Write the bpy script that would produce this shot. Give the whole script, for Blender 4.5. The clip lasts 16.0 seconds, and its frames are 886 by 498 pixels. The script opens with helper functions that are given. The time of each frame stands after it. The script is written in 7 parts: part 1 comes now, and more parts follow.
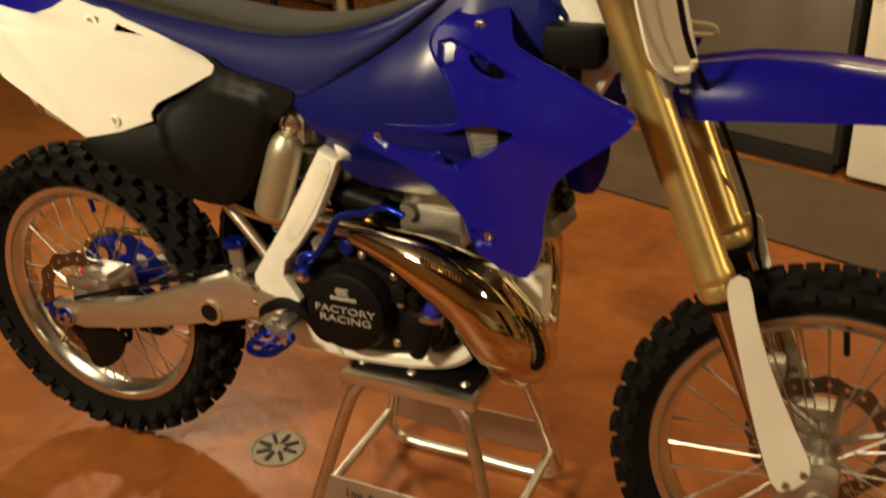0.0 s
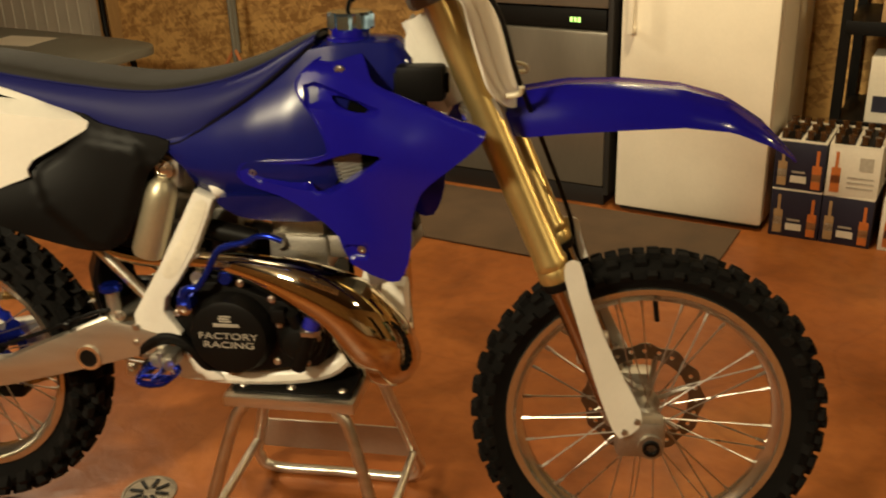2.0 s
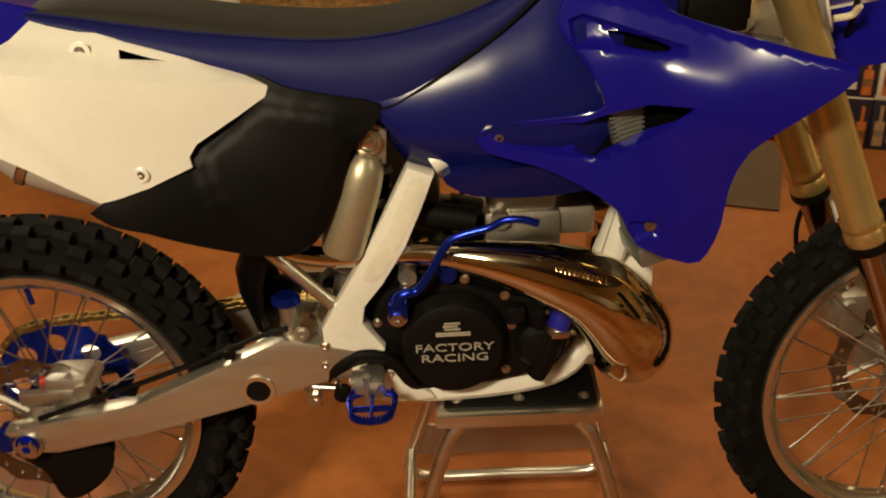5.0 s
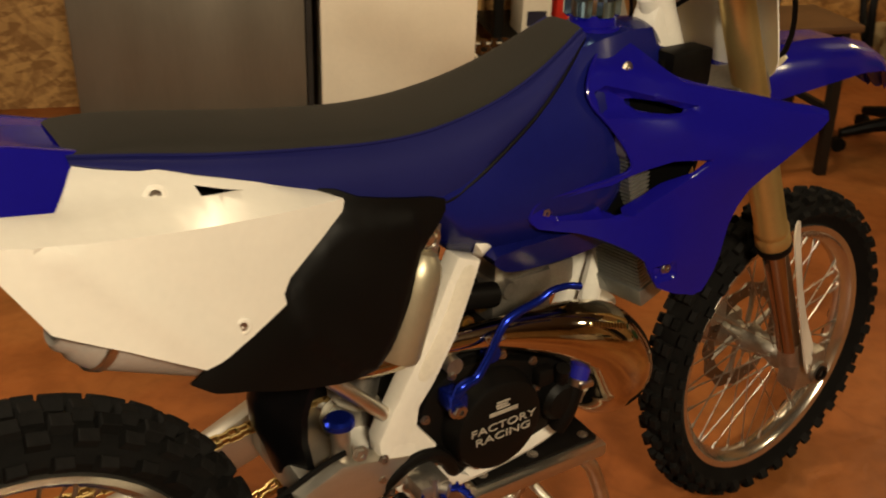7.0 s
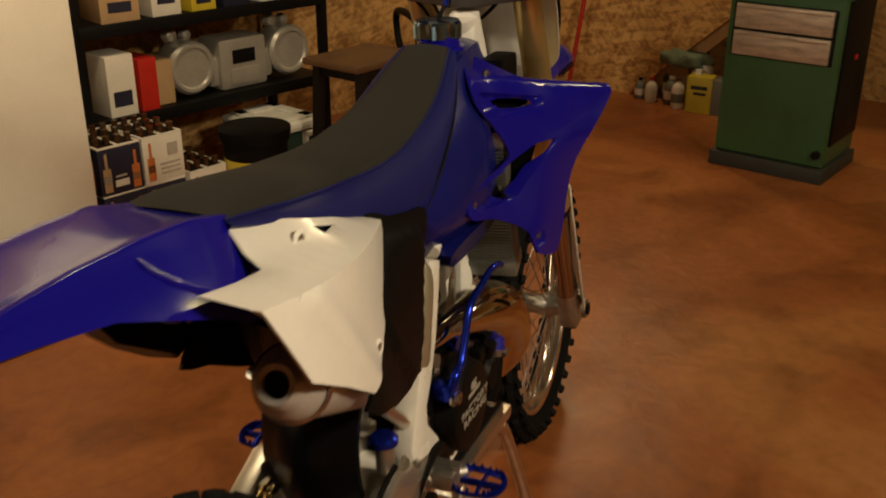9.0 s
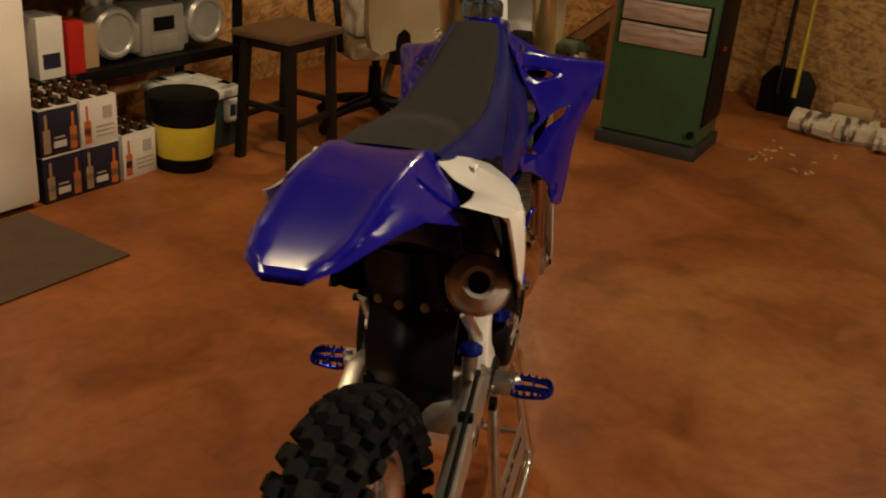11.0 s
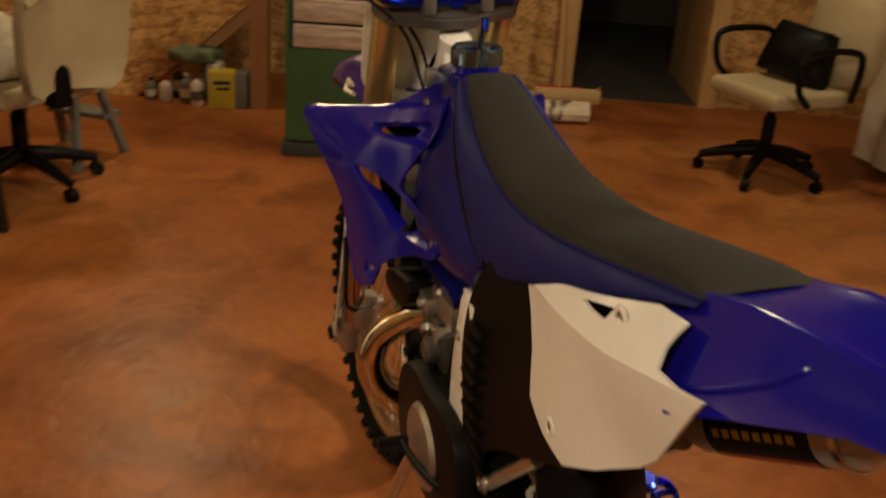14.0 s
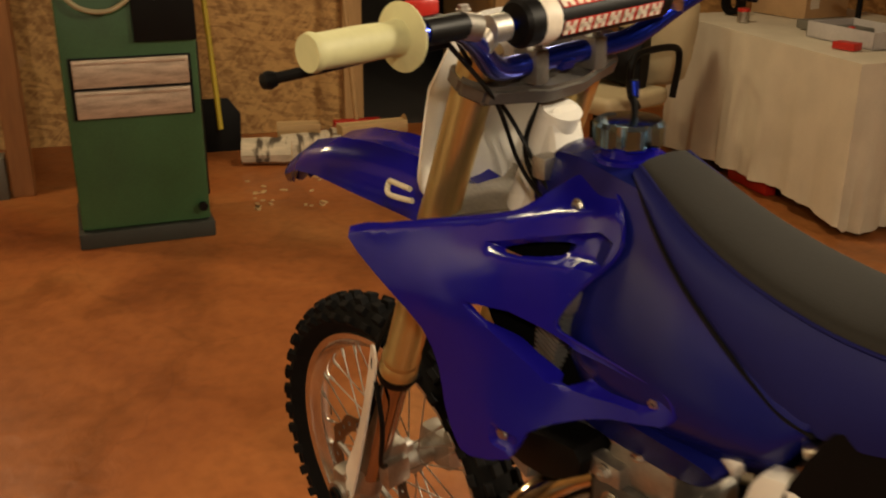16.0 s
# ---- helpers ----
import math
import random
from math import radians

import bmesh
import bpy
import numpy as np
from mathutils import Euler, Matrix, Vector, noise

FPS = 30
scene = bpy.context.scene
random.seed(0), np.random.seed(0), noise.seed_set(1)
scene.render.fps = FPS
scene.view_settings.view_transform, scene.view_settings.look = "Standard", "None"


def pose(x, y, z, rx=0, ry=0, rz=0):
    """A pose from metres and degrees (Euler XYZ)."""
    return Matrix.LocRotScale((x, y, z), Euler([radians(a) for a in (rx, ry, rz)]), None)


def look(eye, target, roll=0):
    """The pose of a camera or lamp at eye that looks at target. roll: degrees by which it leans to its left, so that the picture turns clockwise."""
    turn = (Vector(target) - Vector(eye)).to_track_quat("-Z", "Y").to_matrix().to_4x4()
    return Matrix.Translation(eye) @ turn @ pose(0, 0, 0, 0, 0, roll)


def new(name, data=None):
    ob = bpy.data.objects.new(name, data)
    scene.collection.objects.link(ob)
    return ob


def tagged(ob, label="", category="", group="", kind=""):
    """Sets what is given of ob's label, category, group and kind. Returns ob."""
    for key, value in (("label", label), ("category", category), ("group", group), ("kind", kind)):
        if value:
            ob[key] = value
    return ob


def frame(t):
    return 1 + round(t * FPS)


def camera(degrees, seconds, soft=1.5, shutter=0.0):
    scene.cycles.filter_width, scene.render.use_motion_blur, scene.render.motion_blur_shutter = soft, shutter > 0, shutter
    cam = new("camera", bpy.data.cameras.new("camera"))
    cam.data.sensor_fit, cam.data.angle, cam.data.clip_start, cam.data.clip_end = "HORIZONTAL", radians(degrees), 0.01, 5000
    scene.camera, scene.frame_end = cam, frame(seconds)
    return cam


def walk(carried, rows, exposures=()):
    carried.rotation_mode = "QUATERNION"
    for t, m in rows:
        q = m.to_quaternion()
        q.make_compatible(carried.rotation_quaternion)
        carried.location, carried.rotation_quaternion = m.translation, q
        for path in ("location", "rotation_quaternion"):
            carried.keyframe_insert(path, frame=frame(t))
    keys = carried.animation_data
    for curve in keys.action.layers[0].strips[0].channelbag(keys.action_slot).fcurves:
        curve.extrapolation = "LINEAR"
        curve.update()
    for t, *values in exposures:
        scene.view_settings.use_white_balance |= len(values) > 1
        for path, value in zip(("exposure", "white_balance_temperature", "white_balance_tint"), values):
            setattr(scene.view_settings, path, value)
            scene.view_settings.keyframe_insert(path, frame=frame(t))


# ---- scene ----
cam = camera(48.7, 16.0, 1.9, 0.5)
PATH = [
    (0, (1.536, -1.392, 1.409), (0.733, 0.194, 0.493), -2.8),
    (0.5, (1.605, -1.437, 1.402), (0.828, 0.115, 0.407), -3.8),
    (1, (1.647, -1.516, 1.382), (0.915, 0.068, 0.404), -3.8),
    (1.5, (1.606, -1.596, 1.387), (1.164, 0.096, 0.417), -3.0),
    (2, (1.462, -1.696, 1.418), (1.085, 0.102, 0.628), -2.0),
    (2.5, (1.398, -1.731, 1.447), (0.881, 0.027, 0.646), -0.9),
    (3, (1.337, -1.676, 1.414), (0.746, 0.056, 0.607), -2.2),
    (5.5, (0.583, -1.253, 1.375), (0.744, 0.483, 0.395), -1.3),
    (6, (0.423, -1.143, 1.412), (0.846, 0.551, 0.436), 0.6),
    (6.5, (0.191, -1.149, 1.435), (0.985, 0.422, 0.485), 1.5),
    (7, (0.011, -1.107, 1.462), (0.938, 0.393, 0.518), 2.2),
    (7.5, (-0.121, -0.842, 1.454), (1.032, 0.401, 0.393), 4.0),
    (8, (-0.204, -0.729, 1.402), (1.119, 0.395, 0.410), 4.4),
    (8.5, (-0.398, -0.669, 1.402), (1.155, 0.162, 0.454), 1.7),
    (9, (-0.589, -0.69, 1.42), (1.087, 0.067, 0.633), 0.2),
    (9.5, (-0.83, -0.715, 1.429), (0.837, -0.054, 0.542), 0.5),
    (10, (-1.006, -0.662, 1.443), (0.697, -0.068, 0.579), 3.4),
    (12.5, (-0.998, 0.144, 1.453), (0.811, 0.067, 0.604), 3.5),
    (13, (-0.939, 0.299, 1.436), (0.852, 0.048, 0.584), 3.5),
    (13.5, (-0.714, 0.432, 1.416), (1.079, 0.108, 0.59), 2.2),
    (14, (-0.554, 0.508, 1.423), (1.211, -0.032, 0.653), 4.3),
    (14.5, (-0.372, 0.682, 1.436), (1.332, -0.109, 0.75), 2.8),
    (15, (-0.264, 0.803, 1.435), (1.363, -0.13, 0.742), 3.1),
    (15.5, (-0.109, 0.845, 1.407), (1.489, -0.127, 0.697), 2.8),
    (16, (0.137, 0.843, 1.393), (1.674, -0.217, 0.674), 0.3),
]
walk(cam, [(t, look(eye, target, roll)) for t, eye, target, roll in PATH], [(0, 0.0, 7050, 3), (3, -0.14, 6900, 2), (5.5, -0.3, 6700, 5), (6.5, -0.33, 6600, 7), (8, -0.55, 6800, 8), (10, -0.82, 6500, 10), (12.5, -0.37, 6850, 15), (13.5, -0.4, 6800, 14), (14.5, -0.3, 6500, 10), (16, -0.02, 6500, 10)])

# ---- light: the workshop's ceiling lamps, warm, and an added fill ----
world = bpy.data.worlds.new("world")
scene.world = world
world.use_nodes = True
world.node_tree.nodes["Background"].inputs[0].default_value = (1.0, 0.75, 0.5, 1)
world.node_tree.nodes["Background"].inputs[1].default_value = 0.003


def ceiling_lamp(eye, target, power, size, colour=(1.0, 0.79, 0.50)):
    lamp = bpy.data.lights.new("ceiling_lamp", "AREA")
    lamp.shape, lamp.size, lamp.energy, lamp.color = "SQUARE", size, power, colour
    new("ceiling_lamp", lamp).matrix_world = look(eye, target)


ceiling_lamp((4.6, 0.62, 2.15), (2.6, 0.3, 0.0), 20, 0.2, (1.0, 0.75, 0.43))
ceiling_lamp((-0.25, -2.4, 2.5), (0.2, 1.5, 1.6), 56, 0.28, (1.0, 0.84, 0.60))
ceiling_lamp((0.0, -2.4, 2.5), (0.6, 1.5, 1.6), 56, 0.28, (1.0, 0.84, 0.60))
# shifted and aimed to brighten the fridges
ceiling_lamp((1.6, 1.0, 2.5), (1.0, 2.6, 1.2), 46, 0.25)
# added fill for the bike's left panel, with no known lamp there
ceiling_lamp((-1.5, 1.75, 2.5), (0.4, 0.0, 2.2), 60, 0.2, (1.0, 0.83, 0.60))
ceiling_lamp((3.4, -1.8, 2.5), (3.0, -1.7, 0.0), 24, 0.3)

# ---- materials ----
def nodes_of(name):
    m = bpy.data.materials.new(name)
    m.use_nodes = True
    t = m.node_tree
    return m, t.nodes, t.links, t.nodes["Principled BSDF"]


def mat(name, colour, rough=0.5, metal=0.0, vary=0.15, scale=8.0, fine=90.0, bump=0.08, rvary=0.1, coat=0.0, spread=0.0, stretch=(1, 1, 1), spec=0.5):
    """A surface with blotches, grain, uneven gloss and fine relief; spread: how much alike pieces differ."""
    m, n, l, p = nodes_of(name)
    tc = n.new("ShaderNodeTexCoord")
    mp = n.new("ShaderNodeMapping")
    mp.inputs["Scale"].default_value = stretch
    l.new(tc.outputs["Object"], mp.inputs["Vector"])
    big, small = n.new("ShaderNodeTexNoise"), n.new("ShaderNodeTexNoise")
    for node, s, d in ((big, scale, 4.0), (small, fine, 3.0)):
        node.inputs["Scale"].default_value, node.inputs["Detail"].default_value = s, d
        l.new(mp.outputs["Vector"], node.inputs["Vector"])
    add = n.new("ShaderNodeMath")
    add.operation = "MULTIPLY_ADD"
    l.new(small.outputs["Fac"], add.inputs[0])
    add.inputs[1].default_value = 0.5
    l.new(big.outputs["Fac"], add.inputs[2])
    ramp = n.new("ShaderNodeValToRGB")
    ramp.color_ramp.elements[0].position, ramp.color_ramp.elements[1].position = 0.45, 1.05
    ramp.color_ramp.elements[0].color = (*[max(0, c * (1 - vary)) for c in colour], 1)
    ramp.color_ramp.elements[1].color = (*[min(1, c * (1 + vary)) for c in colour], 1)
    l.new(add.outputs[0], ramp.inputs["Fac"])
    out = ramp.outputs["Color"]
    if spread:
        oi, hs, mr = n.new("ShaderNodeObjectInfo"), n.new("ShaderNodeHueSaturation"), n.new("ShaderNodeMapRange")
        mr.inputs["To Min"].default_value, mr.inputs["To Max"].default_value = 1 - spread, 1 + spread
        l.new(oi.outputs["Random"], mr.inputs["Value"])
        l.new(mr.outputs["Result"], hs.inputs["Value"])
        l.new(out, hs.inputs["Color"])
        out = hs.outputs["Color"]
    l.new(out, p.inputs["Base Color"])
    rr = n.new("ShaderNodeMapRange")
    rr.inputs["To Min"].default_value, rr.inputs["To Max"].default_value = max(0.02, rough - rvary), min(1, rough + rvary)
    l.new(big.outputs["Fac"], rr.inputs["Value"])
    l.new(rr.outputs["Result"], p.inputs["Roughness"])
    p.inputs["Metallic"].default_value = metal
    p.inputs["Specular IOR Level"].default_value = spec
    p.inputs["Coat Weight"].default_value = coat
    p.inputs["Coat Roughness"].default_value = 0.06
    if bump:
        b = n.new("ShaderNodeBump")
        b.inputs["Strength"].default_value, b.inputs["Distance"].default_value = bump, 0.002
        l.new(add.outputs[0], b.inputs["Height"])
        l.new(b.outputs["Normal"], p.inputs["Normal"])
    return m


def osb_mat(name, dark, light):
    """Strand board: overlapping pale and dark flakes."""
    m, n, l, p = nodes_of(name)
    tc = n.new("ShaderNodeTexCoord")
    sp, flat, plus = n.new("ShaderNodeSeparateXYZ"), n.new("ShaderNodeCombineXYZ"), n.new("ShaderNodeMath")
    l.new(tc.outputs["Object"], sp.inputs[0])
    l.new(sp.outputs[0], plus.inputs[0])
    l.new(sp.outputs[1], plus.inputs[1])
    l.new(plus.outputs[0], flat.inputs[0])
    l.new(sp.outputs[2], flat.inputs[1])
    mixed = None
    for turn, s in ((12, 1.0), (-48, 1.2), (67, 0.9)):
        mp = n.new("ShaderNodeMapping")
        mp.vector_type = "TEXTURE"
        mp.inputs["Rotation"].default_value = (0, 0, radians(turn))
        mp.inputs["Scale"].default_value = (0.075 / s, 0.02 / s, 1)
        v = n.new("ShaderNodeTexVoronoi")
        v.inputs["Scale"].default_value = 1.0
        l.new(flat.outputs[0], mp.inputs["Vector"])
        l.new(mp.outputs["Vector"], v.inputs["Vector"])
        sep = n.new("ShaderNodeSeparateColor")
        l.new(v.outputs["Color"], sep.inputs["Color"])
        if mixed is None:
            mixed = sep.outputs[0]
        else:
            mx = n.new("ShaderNodeMath")
            mx.operation = "MULTIPLY_ADD"
            l.new(sep.outputs[0], mx.inputs[0])
            mx.inputs[1].default_value = 0.6
            l.new(mixed, mx.inputs[2])
            mixed = mx.outputs[0]
    blot = n.new("ShaderNodeTexNoise")
    blot.inputs["Scale"].default_value = 1.6
    l.new(tc.outputs["Object"], blot.inputs["Vector"])
    mx = n.new("ShaderNodeMath")
    mx.operation = "MULTIPLY_ADD"
    l.new(blot.outputs["Fac"], mx.inputs[0])
    mx.inputs[1].default_value = 0.9
    l.new(mixed, mx.inputs[2])
    ramp = n.new("ShaderNodeValToRGB")
    ramp.color_ramp.elements[0].position, ramp.color_ramp.elements[1].position = 0.5, 1.0
    ramp.color_ramp.elements[0].color, ramp.color_ramp.elements[1].color = (*dark, 1), (*light, 1)
    scl = n.new("ShaderNodeMath")
    scl.operation = "MULTIPLY"
    scl.inputs[1].default_value = 0.5
    l.new(mx.outputs[0], scl.inputs[0])
    l.new(scl.outputs[0], ramp.inputs["Fac"])
    l.new(ramp.outputs["Color"], p.inputs["Base Color"])
    p.inputs["Roughness"].default_value = 0.7
    b = n.new("ShaderNodeBump")
    b.inputs["Strength"].default_value, b.inputs["Distance"].default_value = 0.35, 0.003
    l.new(mixed, b.inputs["Height"])
    l.new(b.outputs["Normal"], p.inputs["Normal"])
    return m


def floor_mat():
    """Acid-stained sealed concrete: rust and ochre clouds, worn gloss, hairline cracks."""
    m, n, l, p = nodes_of("stained_concrete")
    tc = n.new("ShaderNodeTexCoord")
    facs = []
    for s, d, dist in ((0.8, 5, 1.2), (3.2, 6, 0.8), (22.0, 5, 0.3), (140.0, 3, 0.0)):
        t = n.new("ShaderNodeTexNoise")
        t.inputs["Scale"].default_value, t.inputs["Detail"].default_value, t.inputs["Distortion"].default_value = s, d, dist
        l.new(tc.outputs["Object"], t.inputs["Vector"])
        facs.append(t.outputs["Fac"])

    def ramp(fac, stops):
        r = n.new("ShaderNodeValToRGB")
        while len(r.color_ramp.elements) < len(stops):
            r.color_ramp.elements.new(0.5)
        for e, (at, c) in zip(r.color_ramp.elements, stops):
            e.position, e.color = at, (*c, 1)
        l.new(fac, r.inputs["Fac"])
        return r.outputs["Color"]

    def mix(kind, fac, a, b):
        x = n.new("ShaderNodeMix")
        x.data_type, x.blend_type = "RGBA", kind
        x.inputs[0].default_value = fac
        l.new(a, x.inputs[6])
        l.new(b, x.inputs[7])
        return x.outputs[2]

    base = ramp(facs[0], [(0.30, (0.24, 0.069, 0.019)), (0.5, (0.352, 0.115, 0.031)), (0.68, (0.415, 0.167, 0.050))])
    mid = ramp(facs[1], [(0.3, (0.45, 0.42, 0.4)), (0.55, (1, 1, 1)), (0.75, (1.0, 0.98, 0.92))])
    grain = ramp(facs[2], [(0.3, (0.72, 0.7, 0.68)), (0.6, (1, 1, 1))])
    c = mix("MULTIPLY", 0.6, base, mid)
    c = mix("MULTIPLY", 0.6, c, grain)
    wave = n.new("ShaderNodeTexVoronoi")
    wave.feature = "DISTANCE_TO_EDGE"
    wave.inputs["Scale"].default_value = 0.55
    warp = n.new("ShaderNodeMixRGB")
    warp.blend_type = "ADD"
    warp.inputs[0].default_value = 0.35
    l.new(tc.outputs["Object"], warp.inputs[1])
    tn = n.new("ShaderNodeTexNoise")
    tn.inputs["Scale"].default_value = 2.2
    l.new(tc.outputs["Object"], tn.inputs["Vector"])
    l.new(tn.outputs["Color"], warp.inputs[2])
    l.new(warp.outputs[0], wave.inputs["Vector"])
    crack = ramp(wave.outputs["Distance"], [(0.0, (0.7, 0.66, 0.64)), (0.004, (1, 1, 1))])
    c = mix("MULTIPLY", 0.4, c, crack)
    l.new(c, p.inputs["Base Color"])
    rr = n.new("ShaderNodeMapRange")
    rr.inputs["To Min"].default_value, rr.inputs["To Max"].default_value = 0.28, 0.52
    l.new(facs[1], rr.inputs["Value"])
    l.new(rr.outputs["Result"], p.inputs["Roughness"])
    p.inputs["Specular IOR Level"].default_value = 0.24
    lump = n.new("ShaderNodeTexNoise")
    lump.inputs["Scale"].default_value, lump.inputs["Detail"].default_value, lump.inputs["Distortion"].default_value = 11.0, 3.0, 0.6
    l.new(tc.outputs["Object"], lump.inputs["Vector"])
    low = n.new("ShaderNodeBump")
    low.inputs["Strength"].default_value, low.inputs["Distance"].default_value = 0.35, 0.009
    l.new(lump.outputs["Fac"], low.inputs["Height"])
    b = n.new("ShaderNodeBump")
    b.inputs["Strength"].default_value, b.inputs["Distance"].default_value = 0.25, 0.003
    l.new(low.outputs["Normal"], b.inputs["Normal"])
    l.new(facs[2], b.inputs["Height"])
    l.new(b.outputs["Normal"], p.inputs["Normal"])
    return m


CONCRETE = floor_mat()
OSB = osb_mat("strand_board", (0.30, 0.15, 0.045), (0.60, 0.35, 0.12))
BLUE = mat("blue_plastic", (0.007, 0.005, 0.205), 0.17, spec=0.32, vary=0.05, bump=0.02, rvary=0.03, coat=0.1)
BLUE_TANK = mat("blue_tank_plastic", (0.006, 0.008, 0.105), 0.24, spec=0.26, vary=0.07, bump=0.05, rvary=0.05)
BLUE_VINYL = mat("blue_seat_vinyl", (0.010, 0.011, 0.085), 0.55, spec=0.16, vary=0.1, fine=300, bump=0.15)
GRIP_VINYL = mat("grey_gripper_vinyl", (0.021, 0.0185, 0.0145), 0.8, spec=0.25, vary=0.15, fine=420, bump=0.5)
WHITE_PLASTIC = mat("white_plastic", (0.80, 0.76, 0.68), 0.22, vary=0.04, bump=0.02, rvary=0.05)
WHITE_PAINT = mat("white_frame_paint", (0.78, 0.74, 0.66), 0.28, vary=0.06, bump=0.03)
BLACK_PLASTIC = mat("black_plastic", (0.0035, 0.003, 0.0027), 0.48, spec=0.13, vary=0.2, fine=200, bump=0.1)
# near-black that stands in for shade inside the shroud openings
OPENING_SHADE = mat("dull_black_foam", (0.002, 0.002, 0.002), 0.9, spec=0.03, vary=0.2, fine=200, bump=0.1)
BLACK_GLOSS = mat("black_gloss_plastic", (0.0025, 0.0025, 0.003), 0.35, spec=0.16, vary=0.2, fine=200, bump=0.1)
BLACK_SATIN = mat("black_satin_paint", (0.004, 0.0035, 0.003), 0.5, spec=0.16, vary=0.2, fine=200, bump=0.1)
RUBBER = mat("tyre_rubber", (0.006, 0.0055, 0.005), 0.85, spec=0.1, vary=0.35, scale=14, fine=160, bump=0.4)
KNOB = mat("tread_rubber", (0.0075, 0.007, 0.0065), 0.8, spec=0.12, vary=0.35, scale=40, fine=160, bump=0.3, spread=0.35)
RAD = mat("radiator_core", (0.30, 0.30, 0.28), 0.45, 0.8)
CHROME = mat("nickel_plate", (0.66, 0.57, 0.43), 0.06, 1.0, vary=0.05, scale=5, bump=0.0, rvary=0.04)
ALU = mat("brushed_aluminium", (0.70, 0.66, 0.58), 0.33, 1.0, vary=0.12, fine=150, bump=0.08, stretch=(1, 6, 6))
ARM_ALU = mat("matt_swingarm_alloy", (0.60, 0.56, 0.48), 0.38, 0.9, vary=0.08, fine=150, bump=0.06, stretch=(1, 6, 6))
ALU_RIM = mat("rim_aluminium", (0.66, 0.61, 0.53), 0.20, 0.95, vary=0.1, bump=0.03)
CAST = mat("cast_aluminium", (0.46, 0.43, 0.38), 0.48, 1.0, vary=0.22, scale=14, fine=180, bump=0.3)
DARK_CAST = mat("dark_grey_cast_alloy", (0.16, 0.145, 0.125), 0.5, 0.7, vary=0.15, scale=14, fine=180, bump=0.2)
CASE_GREY = mat("grey_cast_case", (0.075, 0.068, 0.057), 0.45, 0.5, vary=0.5, scale=18, fine=180, bump=0.35)
DISC_STEEL = mat("dark_disc_steel", (0.20, 0.185, 0.165), 0.3, 1.0, vary=0.2, scale=20, bump=0.08)
STEEL = mat("steel", (0.50, 0.47, 0.43), 0.3, 1.0, vary=0.15, scale=20, bump=0.08)
GOLD = mat("gold_anodised", (0.62, 0.46, 0.19), 0.34, 0.85, vary=0.08, bump=0.02)
SLIDER = mat("hard_chrome", (0.42, 0.33, 0.26), 0.12, 1.0, vary=0.06, bump=0.0)
BLUE_ANO = mat("blue_anodised", (0.013, 0.034, 0.47), 0.22, 0.85, vary=0.08, bump=0.02)
CAP_BLUE = mat("light_blue_anodised", (0.40, 0.64, 0.90), 0.15, 1.0, vary=0.1, bump=0.02)
RED = mat("red_enamel", (0.45, 0.02, 0.012), 0.35)
GRIP = mat("pale_green_rubber", (0.50, 0.48, 0.25), 0.6, vary=0.1, bump=0.1)
BLUE_HOSE = mat("blue_silicone", (0.014, 0.014, 0.26), 0.35, vary=0.1)
GREY_INK = mat("worn_white_print", (0.36, 0.32, 0.26), 0.5, vary=0.3, bump=0.0)
INK = mat("white_print", (0.72, 0.64, 0.52), 0.5, vary=0.2, bump=0.0)
BLACK_INK = mat("black_print", (0.02, 0.018, 0.015), 0.5, bump=0.0)
GREEN = mat("green_enamel", (0.035, 0.095, 0.035), 0.42, vary=0.22, scale=5, bump=0.06)
BARE_METAL = mat("scuffed_drawer_metal", (0.50, 0.40, 0.30), 0.45, 0.6, vary=0.35, scale=9, bump=0.1, stretch=(1, 1, 6))
FRIDGE_GREY = mat("grey_steel_door", (0.19, 0.17, 0.14), 0.32, 0.55, vary=0.08, bump=0.03, stretch=(1, 1, 0.2))
FRIDGE_WHITE = mat("white_enamel", (0.80, 0.73, 0.61), 0.38, vary=0.04, bump=0.05)
GASKET = mat("dark_gasket", (0.015, 0.013, 0.012), 0.6)
WOOD = mat("pine_lumber", (0.42, 0.25, 0.10), 0.6, vary=0.3, scale=5, fine=60, bump=0.2, stretch=(1, 1, 0.12), spread=0.12)
RED_WOOD = mat("reddish_timber", (0.34, 0.15, 0.05), 0.6, vary=0.3, scale=5, fine=60, bump=0.2, stretch=(1, 1, 0.12))
DARK_WOOD = mat("dark_stained_wood", (0.010, 0.007, 0.005), 0.45, spec=0.3, vary=0.4, bump=0.1, stretch=(1, 1, 0.15))
BROWN_WOOD = mat("brown_seat_wood", (0.10, 0.05, 0.022), 0.4, vary=0.35, scale=6, bump=0.1, stretch=(0.15, 1, 1))
GREY_PLASTIC = mat("grey_plastic", (0.15, 0.145, 0.12), 0.55, vary=0.12, bump=0.1)
BEIGE = mat("beige_upholstery", (0.38, 0.30, 0.17), 0.6, vary=0.12, fine=260, bump=0.25)
CLOTH = mat("white_tablecloth", (0.58, 0.51, 0.38), 0.85, vary=0.1, scale=6, fine=240, bump=0.25)
CARD = mat("cardboard", (0.40, 0.25, 0.12), 0.8, vary=0.12, bump=0.15)
WHITE_CARD = mat("printed_white_card", (0.68, 0.62, 0.52), 0.55, vary=0.08)
NAVY_CARD = mat("printed_navy_card", (0.012, 0.012, 0.03), 0.5, vary=0.2)
ORANGE_INK = mat("orange_print", (0.50, 0.14, 0.03), 0.5, vary=0.3, bump=0)
ORANGE_PAINT = mat("orange_enamel", (0.50, 0.17, 0.06), 0.5)
